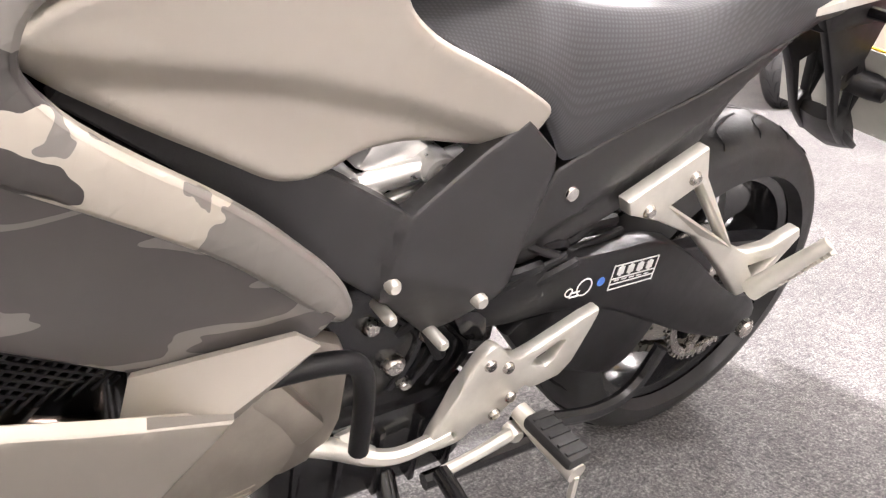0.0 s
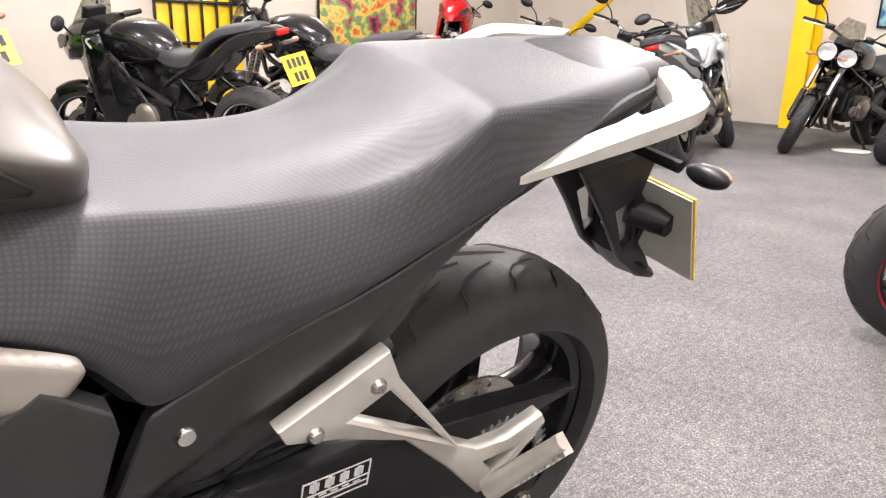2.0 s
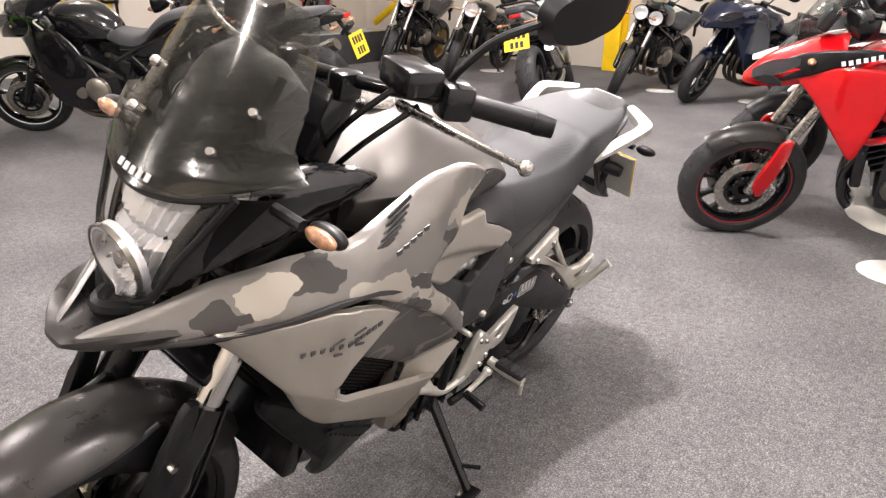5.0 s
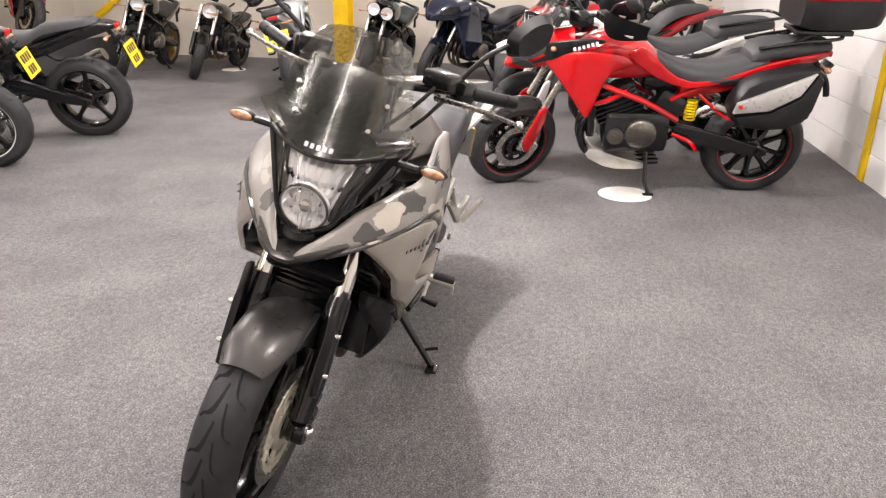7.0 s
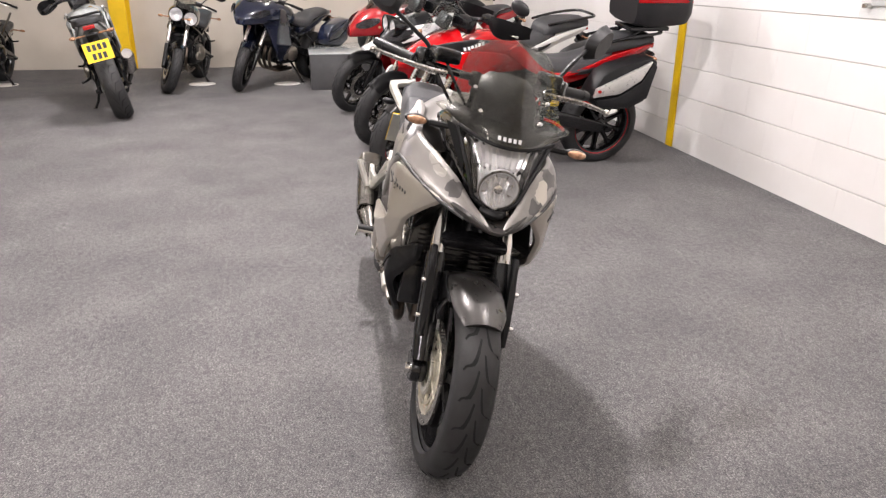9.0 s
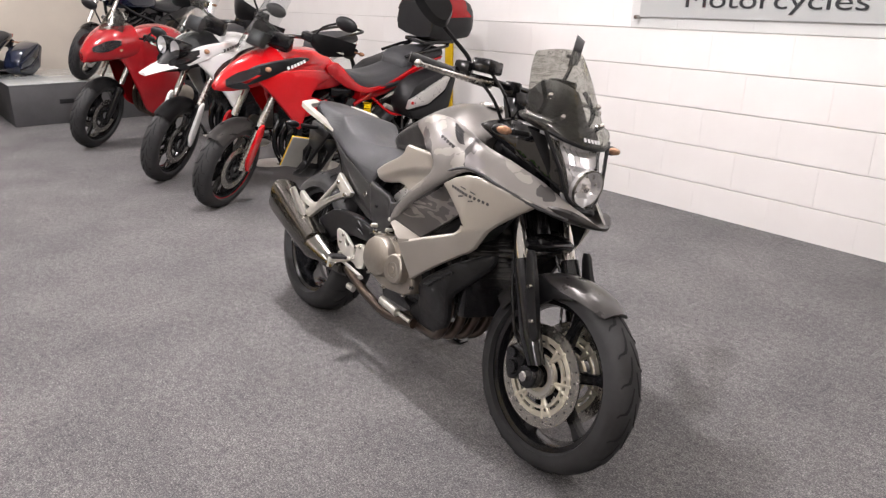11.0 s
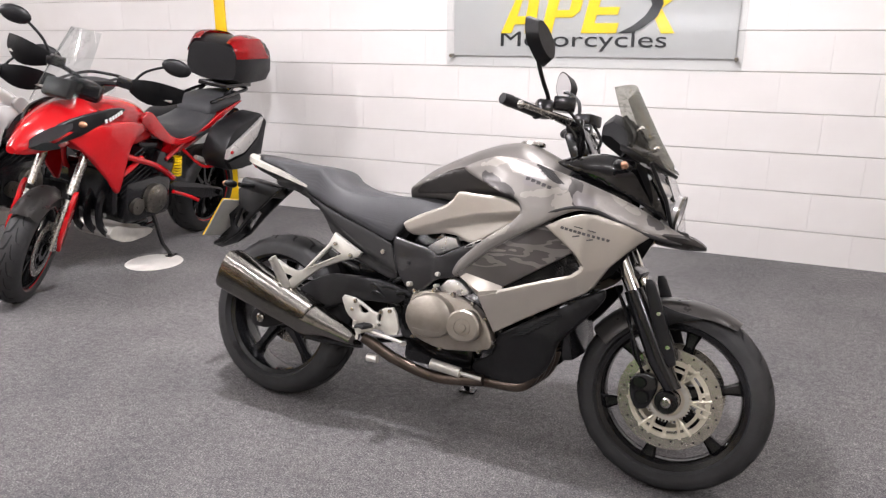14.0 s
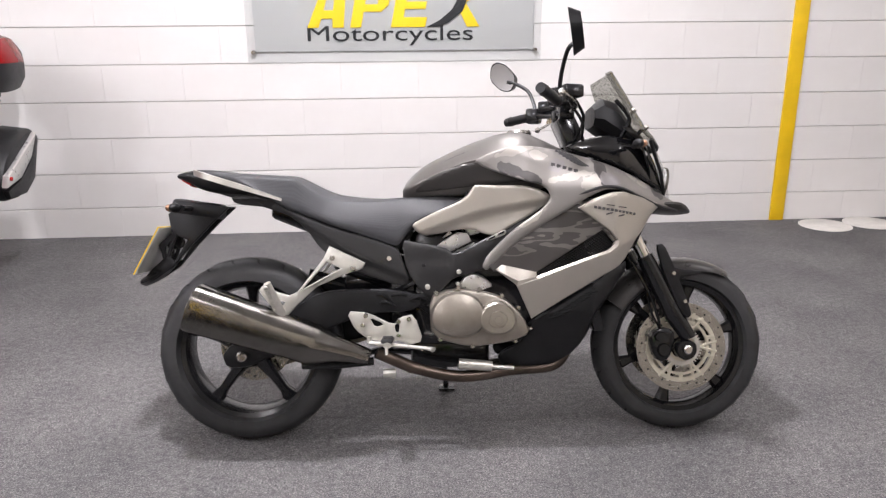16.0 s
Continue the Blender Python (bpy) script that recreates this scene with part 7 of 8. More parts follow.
    if low:
        tube(bm, [(0.6, -0.19, 0.3), (0.55, -0.2, 0.3), (-0.05, -0.22, 0.34), (-0.1, -0.22, 0.345)], [0.04, 0.05, 0.055, 0.045], 16, smooth=False)
    else:
        tube(bm, [(0.32, -0.2, 0.36), (0.26, -0.21, 0.4), (-0.05, -0.22, 0.55), (-0.1, -0.22, 0.575)], [0.03, 0.058, 0.062, 0.048], 16, smooth=False)
    part("silencer", bm, "steel" if style in ("adv", "sport") else "dark_steel", ex)
    # seat and tail
    zs = {"cruiser": 0.7, "naked": 0.8, "sport": 0.82, "adv": 0.84, "tour": 0.82}[style]
    tl = {"cruiser": 0.72, "naked": 0.88, "sport": 0.97, "adv": 0.92, "tour": 0.9}[style]
    bm = bmesh.new()
    S2 = []
    for x, zt, w, hh in ((-0.18, tl + 0.005, 0.06, 0.025), (-0.12, tl + 0.02, 0.1, 0.05), (0.08, tl, 0.12, 0.07), (0.2, (tl + zs) / 2 + 0.02, 0.13, 0.08), (0.32, zs, 0.145, 0.09), (0.48, zs - 0.005, 0.14, 0.09), (0.62, zs + 0.02, 0.1, 0.07)):
        S2.append((x, [(0, zt), (w * 0.5, zt - 0.003), (w * 0.85, zt - hh * 0.25), (w, zt - hh * 0.6), (w * 0.95, zt - hh), (0, zt - hh)]))
    loft(bm, S2, per=3, kper=2)
    if style == "adv":
        bm.free()
        bm = bmesh.new()
        loft(bm, [(x, [(0, zt), (w * 0.5, zt + 0.002), (w * 0.88, zt - 0.012), (w, zt - 0.04), (w * 0.96, zt - hh), (0, zt - hh)]) for x, zt, w, hh in ((0.04, 0.9, 0.115, 0.1), (0.12, 0.862, 0.14, 0.11), (0.24, 0.822, 0.158, 0.1), (0.4, 0.808, 0.155, 0.09), (0.52, 0.83, 0.12, 0.1), (0.62, 0.875, 0.085, 0.12), (0.68, 0.905, 0.06, 0.1))], per=3, kper=2)
        part("seat", bm, seat_mat, th, "dished dark grey rider's seat")
        bm = bmesh.new()
        loft(bm, [(x, [(0, zt), (w * 0.5, zt), (w * 0.88, zt - 0.01), (w, zt - 0.03), (w * 0.94, zt - hh), (0, zt - hh)]) for x, zt, w, hh in ((-0.3, 0.945, 0.06, 0.03), (-0.26, 0.968, 0.1, 0.06), (-0.1, 0.968, 0.13, 0.08), (0.04, 0.955, 0.138, 0.09), (0.11, 0.925, 0.125, 0.08), (0.14, 0.89, 0.1, 0.05))], per=3, kper=2)
        part("pillion_seat", bm, seat_mat, th, "raised dark grey pillion seat")
    else:
        part("seat", bm, seat_mat, th, "dark vinyl seat")
    bm = bmesh.new()
    S2 = []
    for x, zt, w, hh in ((-0.3, tl - 0.02, 0.05, 0.03), (-0.2, tl - 0.005, 0.09, 0.08), (0.0, tl - 0.05, 0.12, 0.1), (0.25, zs - 0.05, 0.135, 0.12), (0.5, zs - 0.08, 0.13, 0.14)):
        S2.append((x, [(0, zt), (w * 0.8, zt), (w, zt - hh * 0.4), (w * 0.8, zt - hh), (0, zt - hh)]))
    loft(bm, S2, per=3, kper=2)
    tail_ = part("tail", bm, body if style in ("sport", "adv", "tour") else accent, th)
    bm = bmesh.new()
    box(bm, (-0.305, 0, tl - 0.035), (0.02, 0.1, 0.035), None, 0.006)
    part("tail_lamp", bm, "red_lens", tail_)
    # tank
    zt0 = {"cruiser": 0.9, "naked": 1.0, "sport": 1.0, "adv": 1.0, "tour": 1.02}[style]
    bm = bmesh.new()
    S2 = []
    for x, dz, w in ((0.55, -0.14, 0.08), (0.6, -0.09, 0.12), (0.7, -0.025, 0.15), (0.82, 0.0, 0.165), (0.95, -0.01, 0.165), (1.05, -0.05, 0.13), (1.1, -0.1, 0.08)):
        zz = zt0 + dz
        lowz = zt0 - 0.26
        if style == "adv":
            x = 0.62 + (x - 0.55) * 0.88
        S2.append((x, [(0, zz), (w * 0.5, zz - 0.008), (w * 0.9, zz - 0.05), (w, zz - 0.11), (w * 0.9, lowz + 0.02), (w * 0.4, lowz), (0, lowz)]))
    loft(bm, S2, per=4, kper=3)
    part("fuel_tank", bm, body, th, "", 55)
    # handlebar, grips, mirrors
    zb_ = {"cruiser": 1.08, "naked": 1.06, "sport": 0.95, "adv": 1.15, "tour": 1.08}[style] + bars
    hw_ = 0.33 if style == "sport" else 0.4
    bm = bmesh.new()
    for s in (-1, 1):
        tube(bm, [(ft.x - 0.02, 0, zb_ - 0.05), (ft.x - 0.02, s * 0.12, zb_ - 0.01), (ft.x - 0.06, s * 0.25, zb_ + 0.01), (ft.x - 0.13, s * hw_, zb_ - 0.01)], 0.012, 8)
        box(bm, (ft.x - 0.03, s * 0.17, zb_ + 0.01), (0.06, 0.08, 0.05), None, 0.01)
    box(bm, (ft.x, 0, zb_ - 0.08), (0.08, 0.16, 0.1), None, 0.02)
    hb_ = part("handlebar", bm, "black_metal", th)
    for s in (-1, 1):
        bm = bmesh.new()
        tube(bm, [(ft.x - 0.07, s * (hw_ - 0.12), zb_ + 0.007), (ft.x - 0.135, s * (hw_ + 0.01), zb_ - 0.01)], 0.018, 10, smooth=False)
        part("grip", bm, "black_plastic", hb_)
        bm = bmesh.new()
        tube(bm, [(ft.x - 0.03, s * 0.2, zb_), (ft.x + 0.0, s * (hw_ - 0.1), zb_ - 0.005), (ft.x - 0.07, s * hw_, zb_ - 0.02)], 0.007, 6)
        part("lever", bm, "alloy", hb_)
        bm = bmesh.new()
        mz = zb_ + (0.16 if style != "sport" else 0.13)
        mx_ = ft.x - 0.04 + (0.12 if style in ("sport",) else 0)
        tube(bm, [(mx_, s * 0.2, zb_ + 0.02), (mx_ + 0.01, s * 0.25, zb_ + 0.1), (mx_, s * (hw_ - 0.06), mz)], 0.007, 6)
        b = bmesh.new()
        bmesh.ops.create_uvsphere(b, u_segments=14, v_segments=8, radius=1.0)
        b.transform(Matrix.Translation((mx_, s * (hw_ - 0.01), mz + 0.01)) @ Matrix.Diagonal((0.022, 0.075, 0.045, 1)))
        join(bm, b)
        mi_ = part("mirror", bm, "black_plastic", hb_)
        if guards:
            bm = bmesh.new()
            rows = []
            for q in lsp(0, 1, 8):
                p = Vector((ft.x + 0.07 * math.sin(math.pi * q) - 0.12 * q, s * (0.2 + (hw_ - 0.16) * q), zb_ + 0.01))
                rows.append([bm.verts.new(p + Vector((-0.015 * abs(v), 0, v * (0.035 + 0.03 * math.sin(math.pi * q))))) for v in (-1, -0.3, 0.4, 1)])
            for a_, b_ in zip(rows, rows[1:]):
                for j in range(3):
                    bm.faces.new((a_[j], a_[j + 1], b_[j + 1], b_[j]))
            bmesh.ops.solidify(bm, geom=bm.faces[:], thickness=0.005)
            part("hand_guard", bm, "black_plastic", hb_, "black hand guard")
    # indicators
    for s in (-1, 1):
        for px, pz in ((ft.x + 0.12, zh - 0.06), (-0.26, tl - 0.1)):
            bm = bmesh.new()
            tube(bm, [(px, s * 0.06, pz), (px, s * 0.14, pz)], 0.008, 6, smooth=False)
            b = bmesh.new()
            bmesh.ops.create_uvsphere(b, u_segments=10, v_segments=6, radius=1.0)
            b.transform(Matrix.Translation((px, s * 0.165, pz)) @ Matrix.Diagonal((0.018, 0.032, 0.017, 1)))
            join(bm, b)
            part("indicator", bm, "ind_lens", th)
    # number plate on its bracket, writing as plain bars
    bm = bmesh.new()
    tube(bm, [(-0.22, 0, tl - 0.06), (-0.33, 0, tl - 0.2), (-0.36, 0, tl - 0.3)], 0.018, 8)
    box(bm, (-0.3, 0, tl - 0.13), (0.1, 0.1, 0.03), Matrix.Rotation(0.9, 3, "Y"), 0.006)
    part("plate_bracket", bm, "black_plastic", th)
    if plate_:
        P_ = Matrix.Translation((-0.385, 0, tl - 0.24)) @ pose(0, 0, 0, 0, 20, 0)
        bm = bmesh.new()
        box(bm, (0, 0, 0), (0.003, 0.23, 0.175), None)
        bm.transform(P_)
        npl = part("number_plate", bm, "plate_yellow", th, "yellow rear number plate")
        bm = bmesh.new()
        for row, nn in ((0.038, 4), (-0.042, 3)):
            for i in range(nn):
                box(bm, (-0.0025, (i - (nn - 1) / 2) * 0.045, row), (0.002, 0.03, 0.055))
        bm.transform(P_)
        part("plate_bar", bm, "ink", npl)
    # lamps and fairings
    def lamp(x, y, z, r):
        bm = bmesh.new()
        revolve(bm, [(0, -0.11), (r * 0.6, -0.1), (r, -0.03), (r * 1.06, 0), (r * 1.06, 0.012), (r * 0.96, 0.012)], (x, y, z), 24, axis="x")
        o = part("headlamp", bm, "chrome" if style == "cruiser" else "black_metal", th)
        bm = bmesh.new()
        revolve(bm, [(0, -0.05), (r * 0.5, -0.035), (r * 0.97, 0.004)], (x, y, z), 24, axis="x")
        part("reflector", bm, "reflector", o)
        bm = bmesh.new()
        revolve(bm, [(0, 0.024), (r * 0.6, 0.02), (r * 0.97, 0.006)], (x, y, z), 24, axis="x")
        part("lens", bm, "lens_clear", o)
    if style in ("naked", "cruiser"):
        if lamps == 2:
            for s in (-1, 1):
                lamp(ft.x + 0.17, s * 0.085, zh - 0.02, 0.078)
        else:
            lamp(ft.x + 0.17, 0, zh + (-0.02 if low else 0.0), 0.085)
        if screen_ and style == "naked":
            bm = bmesh.new()
            g2 = [[bm.verts.new((ft.x + 0.2 - 0.05 * u * u - 0.14 * v, u * 0.13 * (1 - 0.4 * v * v), zh + 0.07 + 0.2 * v)) for u in lsp(-1, 1, 9)] for v in lsp(0, 1, 8)]
            for a_, b_ in zip(g2, g2[1:]):
                for j in range(8):
                    bm.faces.new((a_[j], a_[j + 1], b_[j + 1], b_[j]))
            bmesh.ops.solidify(bm, geom=bm.faces[:], thickness=0.004)
            part("fly_screen", bm, screen_, th, "small tinted fly screen")
    else:
        nose = {"sport": 1.5, "adv": 1.52, "tour": 1.5}[style]
        zn = {"sport": 0.86, "adv": 0.9, "tour": 0.92}[style]
        wide = {"sport": 0.2, "adv": 0.17, "tour": 0.27}[style]
        # nose: a wedge lofted from the cockpit forwards
        bm = bmesh.new()
        S2 = [(1.12, [(0, zn + 0.16), (wide * 0.6, zn + 0.15), (wide, zn + 0.06), (wide * 0.95, zn - 0.06), (wide * 0.5, zn - 0.1), (0, zn - 0.1)]),
              (1.28, [(0, zn + 0.14), (wide * 0.5, zn + 0.13), (wide * 0.9, zn + 0.05), (wide * 0.85, zn - 0.08), (wide * 0.4, zn - 0.12), (0, zn - 0.12)]),
              (1.42, [(0, zn + 0.05), (wide * 0.35, zn + 0.04), (wide * 0.6, zn - 0.01), (wide * 0.5, zn - 0.11), (wide * 0.25, zn - 0.13), (0, zn - 0.13)]),
              (nose, [(0, zn - 0.05), (wide * 0.15, zn - 0.055), (wide * 0.25, zn - 0.08), (wide * 0.2, zn - 0.13), (wide * 0.1, zn - 0.14), (0, zn - 0.14)])]
        if style == "adv":
            S2 = [(1.12, [(0, 1.02), (0.07, 1.015), (0.16, 0.97), (0.185, 0.92), (0.14, 0.84), (0, 0.83)]), (1.26, [(0, 1.0), (0.06, 0.99), (0.145, 0.945), (0.165, 0.9), (0.12, 0.82), (0, 0.81)]), (1.4, [(0, 0.955), (0.05, 0.945), (0.115, 0.905), (0.13, 0.86), (0.09, 0.79), (0, 0.78)]), (1.52, [(0, 0.905), (0.035, 0.895), (0.075, 0.862), (0.085, 0.83), (0.06, 0.775), (0, 0.765)]), (1.6, [(0, 0.85), (0.025, 0.845), (0.048, 0.822), (0.052, 0.802), (0.04, 0.775), (0, 0.768)]), (1.64, [(0, 0.812), (0.012, 0.81), (0.026, 0.8), (0.027, 0.79), (0.02, 0.78), (0, 0.776)])]
        if style == "adv":
            S2 = [(nx(x), pr) for x, pr in S2]
        loft(bm, S2, per=4, kper=1 if style == "adv" else 3)
        no = part("nose_fairing", bm, body if body != "white_paint" else "black_plastic", th, "", 30 if style == "adv" else 55)
        if body == "white_paint":
            for s in (-1, 1):
                lamp(1.4, s * 0.075, 0.925, 0.06)
            bm = bmesh.new()
            loft(bm, [(1.3, [(0, 0.845), (0.07, 0.84), (0.1, 0.815), (0.08, 0.79), (0, 0.79)]), (1.45, [(0, 0.83), (0.06, 0.825), (0.085, 0.8), (0.06, 0.785), (0, 0.785)]), (1.6, [(0, 0.775), (0.03, 0.772), (0.045, 0.762), (0.03, 0.755), (0, 0.755)])], per=3, kper=2)
            part("beak", bm, "white_paint", no, "white beak")
        for s in (-1, 1):
            bm = bmesh.new()
            rows = []
            for q in lsp(0, 1, 7):
                x = 1.46 - 0.2 * q
                c_ = Vector((x, s * wide * lin(x, [1.26, 1.42, 1.5], [0.93, 0.66, 0.36]), zn - 0.02 + 0.06 * q))
                h_ = 0.012 + 0.03 * math.sin(math.pi * min(1, q * 0.9 + 0.05))
                if style == "adv":
                    x = 1.57 - 0.25 * q
                    c_ = Vector((x, s * (lin(x, [1.28, 1.4, 1.52, 1.6], [0.15, 0.118, 0.077, 0.05])), lin(x, [1.28, 1.4, 1.52, 1.6], [0.925, 0.888, 0.852, 0.818])))
                    h_ = 0.012 + 0.022 * math.sin(math.pi * min(1, q * 0.85 + 0.1))
                if style == "adv":
                    c_.x = nx(c_.x)
                rows.append([bm.verts.new(c_ + Vector((0.012, s * 0.008, h_ * v))) for v in (-1, -0.4, 0.4, 1)])
            for a_, b_ in zip(rows, rows[1:]):
                for j in range(3):
                    bm.faces.new((a_[j], a_[j + 1], b_[j + 1], b_[j]))
            bmesh.ops.solidify(bm, geom=bm.faces[:], thickness=0.006)
            part("headlamp", bm, "reflector_dark", no, "slim headlamp")
            bm = bmesh.new()
            if style == "adv":
                out = [(1.3, 0.86), (1.1, 0.92), (0.85, 0.9), (0.78, 0.84), (0.92, 0.8), (0.98, 0.62), (1.02, 0.5), (1.1, 0.62), (1.2, 0.76)]
            elif style == "tour":
                out = [(1.34, 0.9), (1.1, 1.0), (0.9, 0.95), (0.8, 0.8), (0.72, 0.55), (0.75, 0.34), (1.0, 0.34), (1.12, 0.5), (1.2, 0.72)]
            else:
                out = [(1.36, 0.86), (1.1, 0.94), (0.85, 0.8), (0.7, 0.55), (0.6, 0.34), (0.75, 0.24), (1.05, 0.28), (1.14, 0.5), (1.22, 0.72)]
            shell(bm, out, lambda x, z: lin(x, [0.6, 0.9, 1.1, 1.36], [0.17, 0.215, 0.21 if style != "tour" else 0.26, 0.1]) - 0.2 * max(0, 0.5 - z), s, thick=0.01, rnd=0.015, step=0.04)
            sf = part("side_fairing", bm, body, th)
            if style == "adv":
                bm = bmesh.new()
                shell(bm, [(nx(x), z) for x, z in [(1.44, 0.9), (1.3, 0.96), (1.05, 0.99), (0.92, 0.97), (1.1, 0.925), (1.3, 0.855), (1.46, 0.8)]], lambda x, z: lin(x, [0.9, nx(1.1), nx(1.28), nx(1.46)], [0.18, 0.2, 0.17, 0.096]), s, thick=0.012, rnd=0.01, step=0.04)
                ac = part("accent_panel", bm, "black_plastic" if body == "red_paint" else "white_paint", th)
                bm = bmesh.new()
                for i in range(6):
                    x = 1.0 + 0.024 * i; z = 0.962 - 0.006 * i
                    box(bm, (x, s * (lin(x, [0.9, 1.1, 1.28], [0.178, 0.215, 0.178]) + 0.001), z), (0.015, 0.003, 0.019), Matrix.Rotation(radians(14), 3, "Y") @ Matrix.Rotation(radians(0), 3, "Z"))
                part("maker_name", bm, "white_print" if body == "red_paint" else "grey_print", ac)
        if screen_:
            hs_ = {"sport": 0.16, "adv": 0.36, "tour": 0.4}[style]
            bm = bmesh.new()
            g2 = [[bm.verts.new((1.34 - 0.09 * u * u - 0.2 * v * (hs_ / 0.3), u * wide * 0.75 * (1 - 0.35 * v * v), zn + 0.11 - 0.02 * u * u + hs_ * v)) for u in lsp(-1, 1, 11)] for v in lsp(0, 1, 9)]
            for a_, b_ in zip(g2, g2[1:]):
                for j in range(10):
                    bm.faces.new((a_[j], a_[j + 1], b_[j + 1], b_[j]))
            bmesh.ops.solidify(bm, geom=bm.faces[:], thickness=0.004)
            part("windscreen", bm, screen_, th, "curved windscreen")
            bm = bmesh.new()
            box(bm, (1.2, 0, zn + 0.17), (0.05, 0.16, 0.1), Matrix.Rotation(-0.5, 3, "Y"), 0.015)
            part("instrument_panel", bm, "black_plastic", th)
    # side stand
    bm = bmesh.new()
    tl_ = math.tan(radians(lean))
    sx_ = 0.62 if style == "adv" else 0.52
    tube(bm, [(0.64, 0.12, 0.3), (sx_ + 0.02, 0.2, 0.12), (sx_, 0.245, 0.245 * tl_ + 0.012)], 0.013, 8, smooth=False)
    box(bm, (sx_, 0.25, 0.25 * tl_ + 0.01), (0.06, 0.04, 0.008), Matrix.Rotation(radians(lean), 3, "X"))
    part("side_stand", bm, "black_metal", th)
    if style == "adv":
        bm = bmesh.new()
        plate(bm, [(0.95, 0.3), (1.0, 0.24), (0.85, 0.16), (0.65, 0.16), (0.62, 0.2), (0.8, 0.24)], -0.12, 0.12, bevel=0.006)
        part("sump_guard", bm, "alloy", th, "alloy sump guard")
        bm = bmesh.new()
        for k_ in range(7):
            revolve(bm, [(0.026, -0.005), (0.034, -0.005), (0.034, 0.005), (0.026, 0.005)], (0.42, 0.11, 0.5 + 0.018 * k_), 14, axis="z", closed=True)
        part("spring", bm, "yellow_spring" if body == "red_paint" else "black_metal", th, "suspension spring")
        bm = bmesh.new()
        for s in (-1, 1):
            tube(bm, [(0.12, s * 0.13, 0.93), (-0.1, s * 0.14, 0.97), (-0.3, s * 0.12, 0.99), (-0.34, 0, 0.99)], 0.011, 8)
        part("luggage_rack", bm, "black_metal", th)
    if style == "adv":
        for s in (-1, 1):
            bm = bmesh.new()
            shell(bm, [(nx(x), z) for x, z in [(1.6, 0.81), (1.53, 0.835), (1.45, 0.835), (1.4, 0.8), (1.5, 0.79)]], lambda x, z: lin(x, [nx(1.4), nx(1.52), nx(1.6)], [0.135, 0.09, 0.05]) + 0.003 - 0.25 * max(0, 0.82 - z), s, thick=0.012, rnd=0.004, step=0.04)
            part("intake", bm, "groove", th, "dark air intake")
            bm = bmesh.new()
            shell(bm, [(0.84, 0.9), (0.68, 0.775), (0.56, 0.722), (0.46, 0.7), (0.3, 0.726), (0.0, 0.82), (-0.26, 0.895), (-0.28, 0.915), (0.0, 0.862), (0.28, 0.765), (0.44, 0.735), (0.54, 0.765), (0.62, 0.83), (0.74, 0.95)], lambda x, z: lin(x, [-0.24, 0.2, 0.45, 0.8], [0.11, 0.162, 0.17, 0.178]), s, thick=0.014, rnd=0.008, step=0.05)
            part("seat_rail_panel", bm, body, th)
    if panniers:
        for s in (-1, 1):
            adv = style == "adv"
            dx_, dz_ = (0.115, 0.04) if adv else (0.0, 0.0)
            mv = lambda pts: [(x * (0.9 if adv else 1.0) + dx_, z + dz_) for x, z in pts]
            bm = bmesh.new()
            plate(bm, mv([(0.18, 0.6), (0.08, 0.76), (-0.28, 0.84), (-0.34, 0.8), (-0.3, 0.54), (-0.14, 0.47), (0.12, 0.49)]), s * 0.17, s * 0.35, it=1, bevel=0.025)
            pn = part("pannier", bm, "black_plastic" if adv else body, th, "hard side pannier")
            bm = bmesh.new()
            plate(bm, mv([(0.165, 0.58), (0.15, 0.64), (-0.27, 0.815), (-0.2, 0.69), (-0.04, 0.6)]), s * 0.34, s * 0.376, it=0, bevel=0.008)
            part("pannier_lid", bm, "pannier_silver" if adv else body, pn, "silver pannier lid")
            bm = bmesh.new()
            plate(bm, mv([(-0.28, 0.81), (-0.315, 0.78), (-0.275, 0.56), (-0.14, 0.495), (0.11, 0.51), (0.15, 0.56), (-0.045, 0.585), (-0.21, 0.675)]), s * 0.34, s * 0.372, it=0, bevel=0.008)
            part("pannier_shell", bm, "black_plastic" if adv else body, pn)
            if adv:
                bm = bmesh.new()
                revolve(bm, [(0, s * 0.384), (0.011, s * 0.384), (0.012, s * 0.37)], (0.235, 0, 0.665), 14)
                part("lock", bm, "red_lens", pn, "small red lock button")
    if topbox:
        bm = bmesh.new()
        loft(bm, [(-0.62, [(0, 1.24), (0.14, 1.23), (0.18, 1.15), (0.16, 1.05), (0, 1.03)]), (-0.55, [(0, 1.29), (0.17, 1.28), (0.22, 1.17), (0.2, 1.03), (0, 1.01)]), (-0.3, [(0, 1.3), (0.18, 1.29), (0.23, 1.17), (0.21, 1.02), (0, 1.0)]), (-0.2, [(0, 1.25), (0.14, 1.24), (0.18, 1.16), (0.17, 1.04), (0, 1.02)])], per=3, kper=2)
        bm.transform(Matrix.Translation((0.15, 0, 0.035)))
        tb = part("top_box", bm, "black_plastic", th, "black top box with red lid corners")
        for s in (-1, 1):
            bm = bmesh.new()
            loft(bm, [(-0.61, [(s * 0.07, 1.255), (s * 0.14, 1.25), (s * 0.19, 1.18), (s * 0.185, 1.17)]), (-0.5, [(s * 0.08, 1.312), (s * 0.17, 1.302), (s * 0.232, 1.195), (s * 0.225, 1.185)]), (-0.3, [(s * 0.1, 1.318), (s * 0.185, 1.305), (s * 0.238, 1.195), (s * 0.23, 1.185)]), (-0.2, [(s * 0.1, 1.265), (s * 0.145, 1.258), (s * 0.188, 1.185), (s * 0.18, 1.175)])], per=3, kper=2, mirror=False, caps=False)
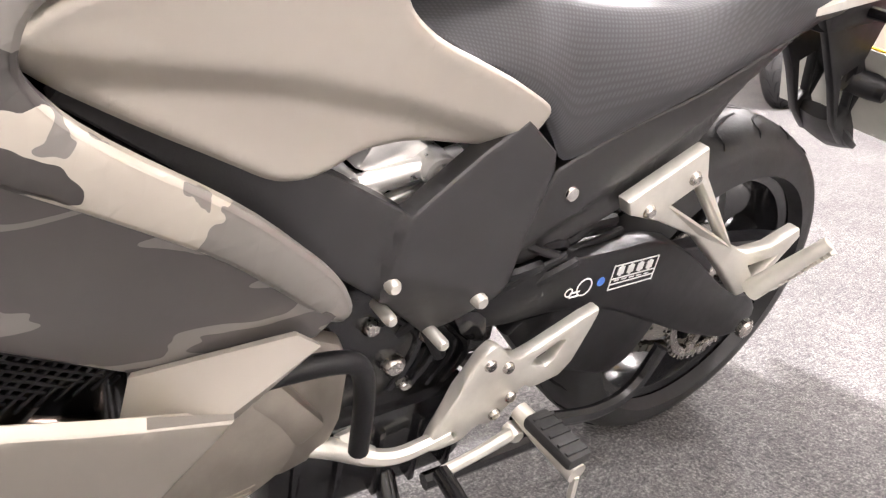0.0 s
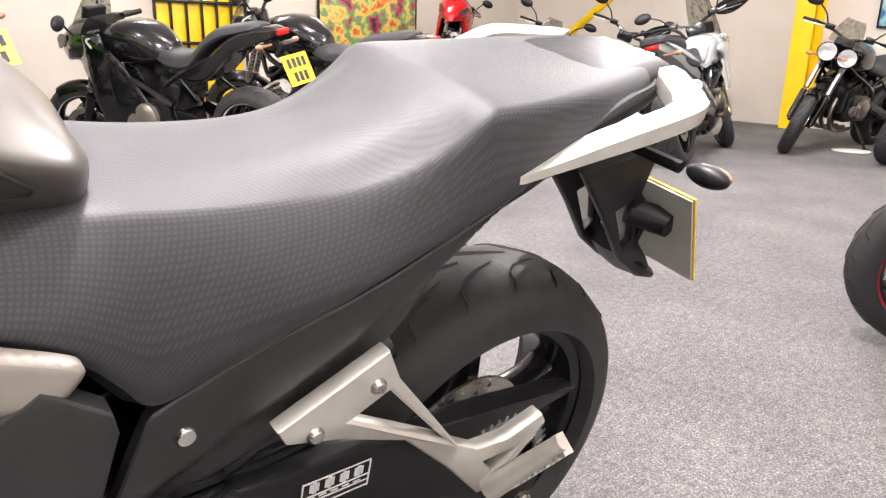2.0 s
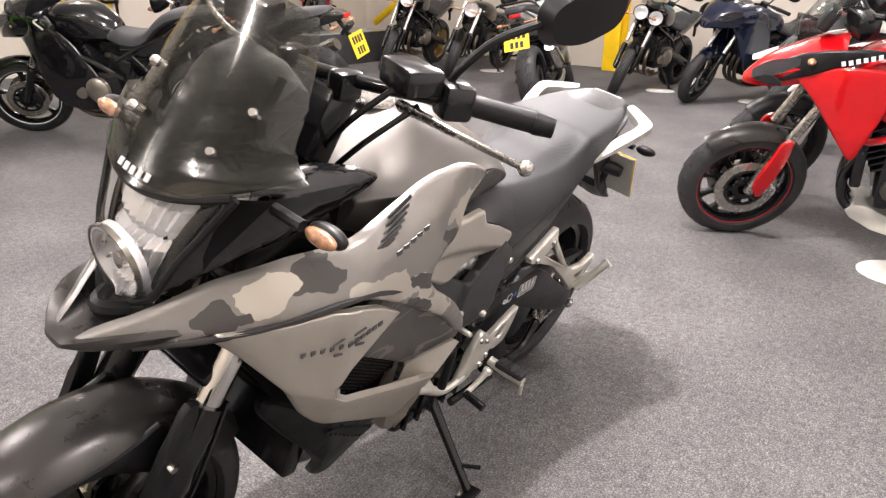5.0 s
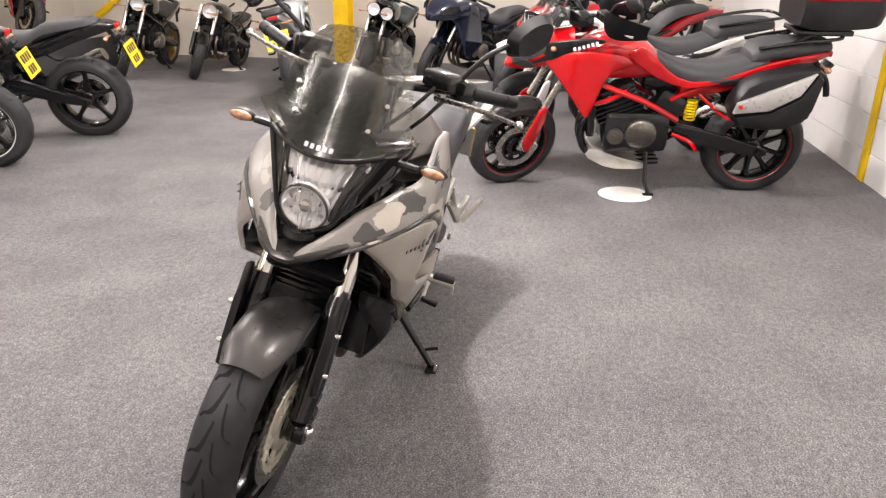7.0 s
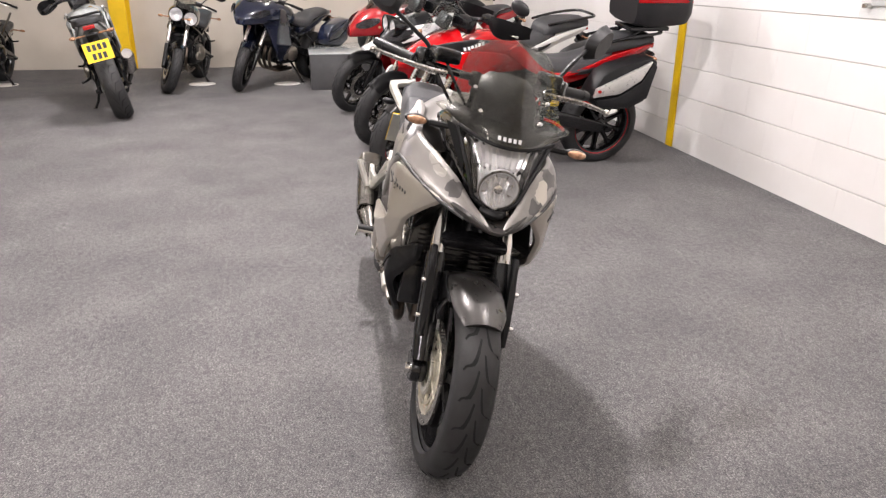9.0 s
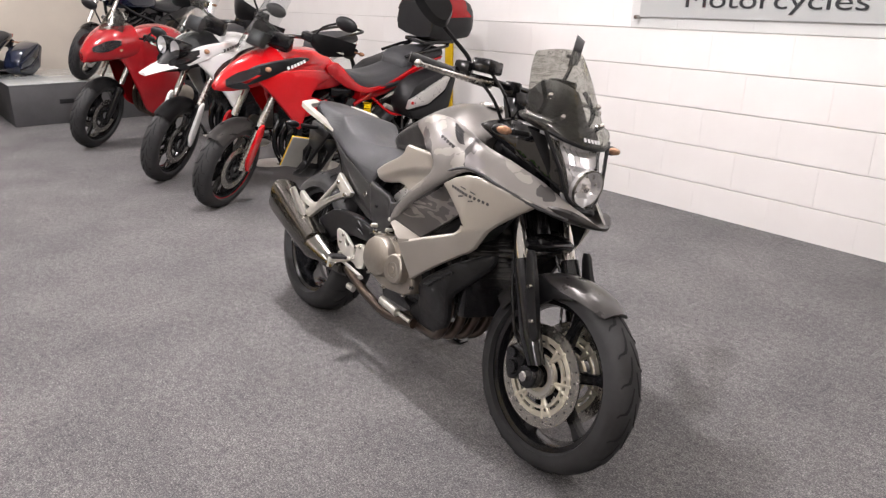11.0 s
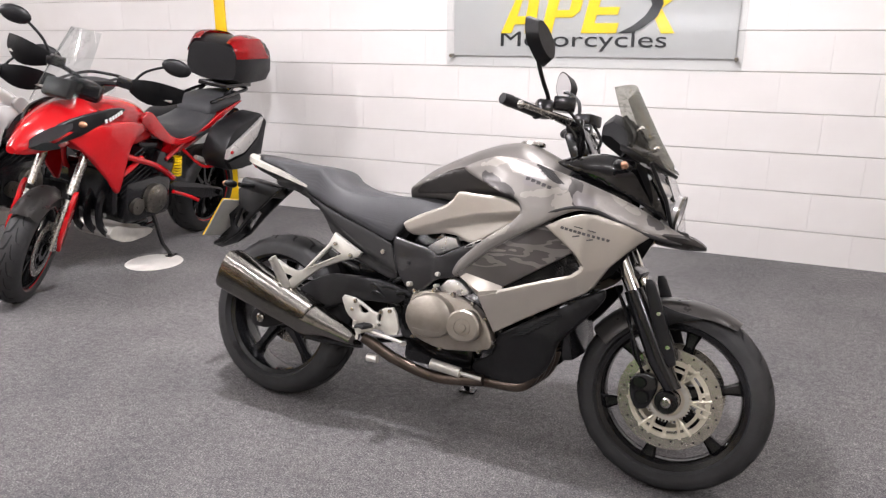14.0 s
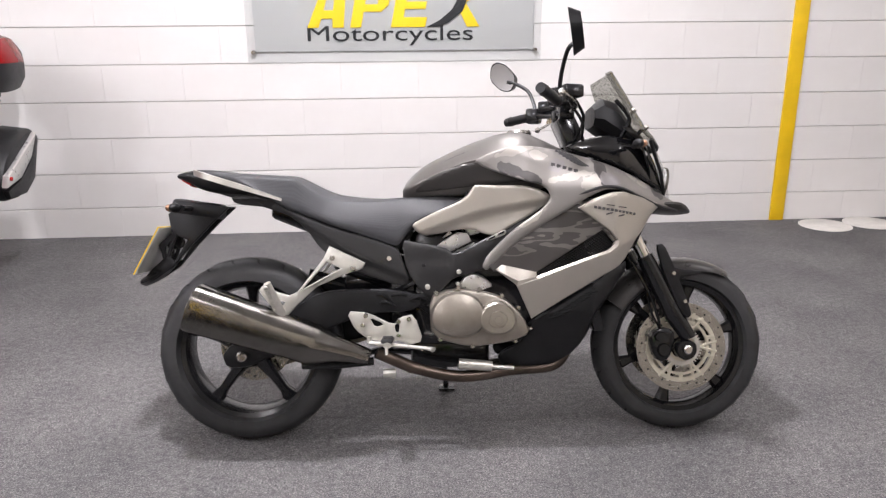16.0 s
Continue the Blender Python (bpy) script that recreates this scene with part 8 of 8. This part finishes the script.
            bmesh.ops.solidify(bm, geom=bm.faces[:], thickness=0.006)
            bm.transform(Matrix.Translation((0.15, 0, 0.035)))
            part("lid_corner", bm, "red_paint", tb, "gloss red lid corner")
        bm = bmesh.new()
        box(bm, (-0.3, 0, 0.985), (0.3, 0.22, 0.03), None, 0.006)
        tube(bm, [(-0.1, 0.1, 0.9), (-0.25, 0.1, 0.98)], 0.012, 6, smooth=False)
        tube(bm, [(-0.1, -0.1, 0.9), (-0.25, -0.1, 0.98)], 0.012, 6, smooth=False)
        bm.transform(Matrix.Translation((0.08, 0, 0.03)))
        part("box_carrier", bm, "black_metal", tb)
    # bars turned to the left lock, as parked
    axis = (Vector(FA_) - ft).normalized()
    turn = Matrix.Translation(ft) @ Matrix.Rotation(radians(-steer), 4, axis) @ Matrix.Translation(-ft)
    low_ = min((m @ (turn @ v.co) for o in fw_.children if o.name.startswith("tyre") for v in o.data.vertices), key=lambda p: p.z)
    settle = Matrix.Translation(m.inverted().to_3x3() @ Vector((front[0] - low_.x, front[1] - low_.y, z0 - low_.z)))
    loose = ("front_wheel", "fork_tube", "fork_slider", "fork_guard", "front_mudguard", "handlebar") + (("headlamp", "fly_screen") if style in ("naked", "cruiser") else ())
    for o in th.children:
        if o.name.split(".")[0] in loose:
            for q in [o] + list(o.children_recursive):
                q.data.transform(settle @ turn)
    return th


M["reflector_dark"] = mat("smoked headlamp", (0.25, 0.25, 0.26), 0.12, 0.8)
moto("glossy red adventure motorcycle with panniers and top box", (-1.81, 0.25), (-2.0, 1.77), tall=1.0, style="adv", body="red_paint", accent="black_plastic", fender="fender_paint", fork="steel", panniers=True, topbox=True, guards=True, stripe="dark_red", frame="red_paint", screen_="clear_screen", spokes=10)
moto("white adventure motorcycle with wire wheels and hand guards", (-2.74, 0.2), (-3.1, 1.69), style="adv", body="white_paint", accent="white_paint", wire=True, guards=True, screen_="clear_screen", fender="black_plastic", frame="black_metal")
moto("deep red sport touring motorcycle with tinted screen", (-4.38, 0.1), (-4.75, 1.6), style="sport", body="dark_red", accent="black_plastic", screen_="screen", rim="black_metal")
moto("black naked motorcycle on the plinth", (-6.0, 0.45), (-6.6, 1.8), z0=0.432, style="naked", body="navy_paint", screen_=None)
moto("dark navy touring motorcycle with hard panniers", (-5.95, -1.155), (-7.13, -0.3), style="tour", body="navy_paint", accent="navy_paint", panniers=True, screen_="screen")
moto("black twin-lamp roadster with small fly screen", (-5.9, -1.98), (-7.33, -1.8), style="naked", body="gloss_black", lamps=2, screen_="screen")
moto("pale grey and black adventure motorcycle with gold fork", (-5.8, -2.5), (-4.38, -2.137), style="adv", body="grey_paint", accent="black_plastic", fork="gold", lean=13.0, plate_=True, guards=True, screen_="screen", fender="black_plastic")
moto("black cruiser with wire front wheel", (-5.82, -4.14), (-7.3, -4.25), style="cruiser", body="gloss_black", wire=True)
moto("black cruiser with gold wheels and small cowl", (-5.69, -5.07), (-7.15, -5.3), style="naked", body="gloss_black", rim="gold", screen_="screen")
moto("black sports motorcycle with yellow number plate", (-0.92, -4.62), (-1.46, -3.3), style="sport", body="gloss_black", plate_=True, rim="black_metal", stripe="white_print")
moto("black naked motorcycle with tall tail and yellow plate", (-2.13, -4.74), (-2.566, -3.26), style="naked", body="gloss_black", plate_=True)
moto("red and white sports motorcycle on the corner plinth", (-5.4, -6.1), (-6.5, -7.0), z0=0.432, style="sport", body="red_paint", accent="white_paint", screen_="clear_screen")
moto("lime green sports motorcycle with twin exhausts", (0.45, -5.6), (-0.12, -4.15), style="sport", body="green_paint", plate_=True)

# ---- blockwork of the north wall: single painted blocks, nearest ones as parts ----
def block_mesh(w, h):
    bm = bmesh.new()
    box(bm, (0, 0, 0), (w, 0.012, h), None)
    es = [e for e in bm.edges if all(v.co.y < 0 for v in e.verts) and abs(e.verts[0].co.z - e.verts[1].co.z) < 1e-6]
    bmesh.ops.bevel(bm, geom=es, offset=0.003, segments=1, affect="EDGES")
    me = bpy.data.meshes.new("block")
    bm.to_mesh(me); bm.free()
    me.materials.append(M["block_paint"])
    return me


BW, BH = 0.505, 0.2325
bme = block_mesh(BW - 0.0009, BH - 0.004)
rest = bmesh.new()
rng = random.Random(3)
cnt = 0
for j in range(15):
    for i in range(-20, 15):
        x = i * BW + (BW / 2 if j % 2 else 0) + 0.404
        z = j * BH + BH / 2 - 0.0345
        if not XW < x < XE - 0.2:
            continue
        y = YN + 0.001 + rng.uniform(0, 0.0006)
        if -3.4 < x < 4.0 and j < 9 and cnt < 300:
            b = new("block", bme)
            b.parent = wall_n
            b.location = (x, y, z)
            cnt += 1
        else:
            box(rest, (x, y, z), (BW - 0.0009, 0.012, BH - 0.004))
tagged(part("blockwork", rest, "block_paint", wall_n), kind="stuff")
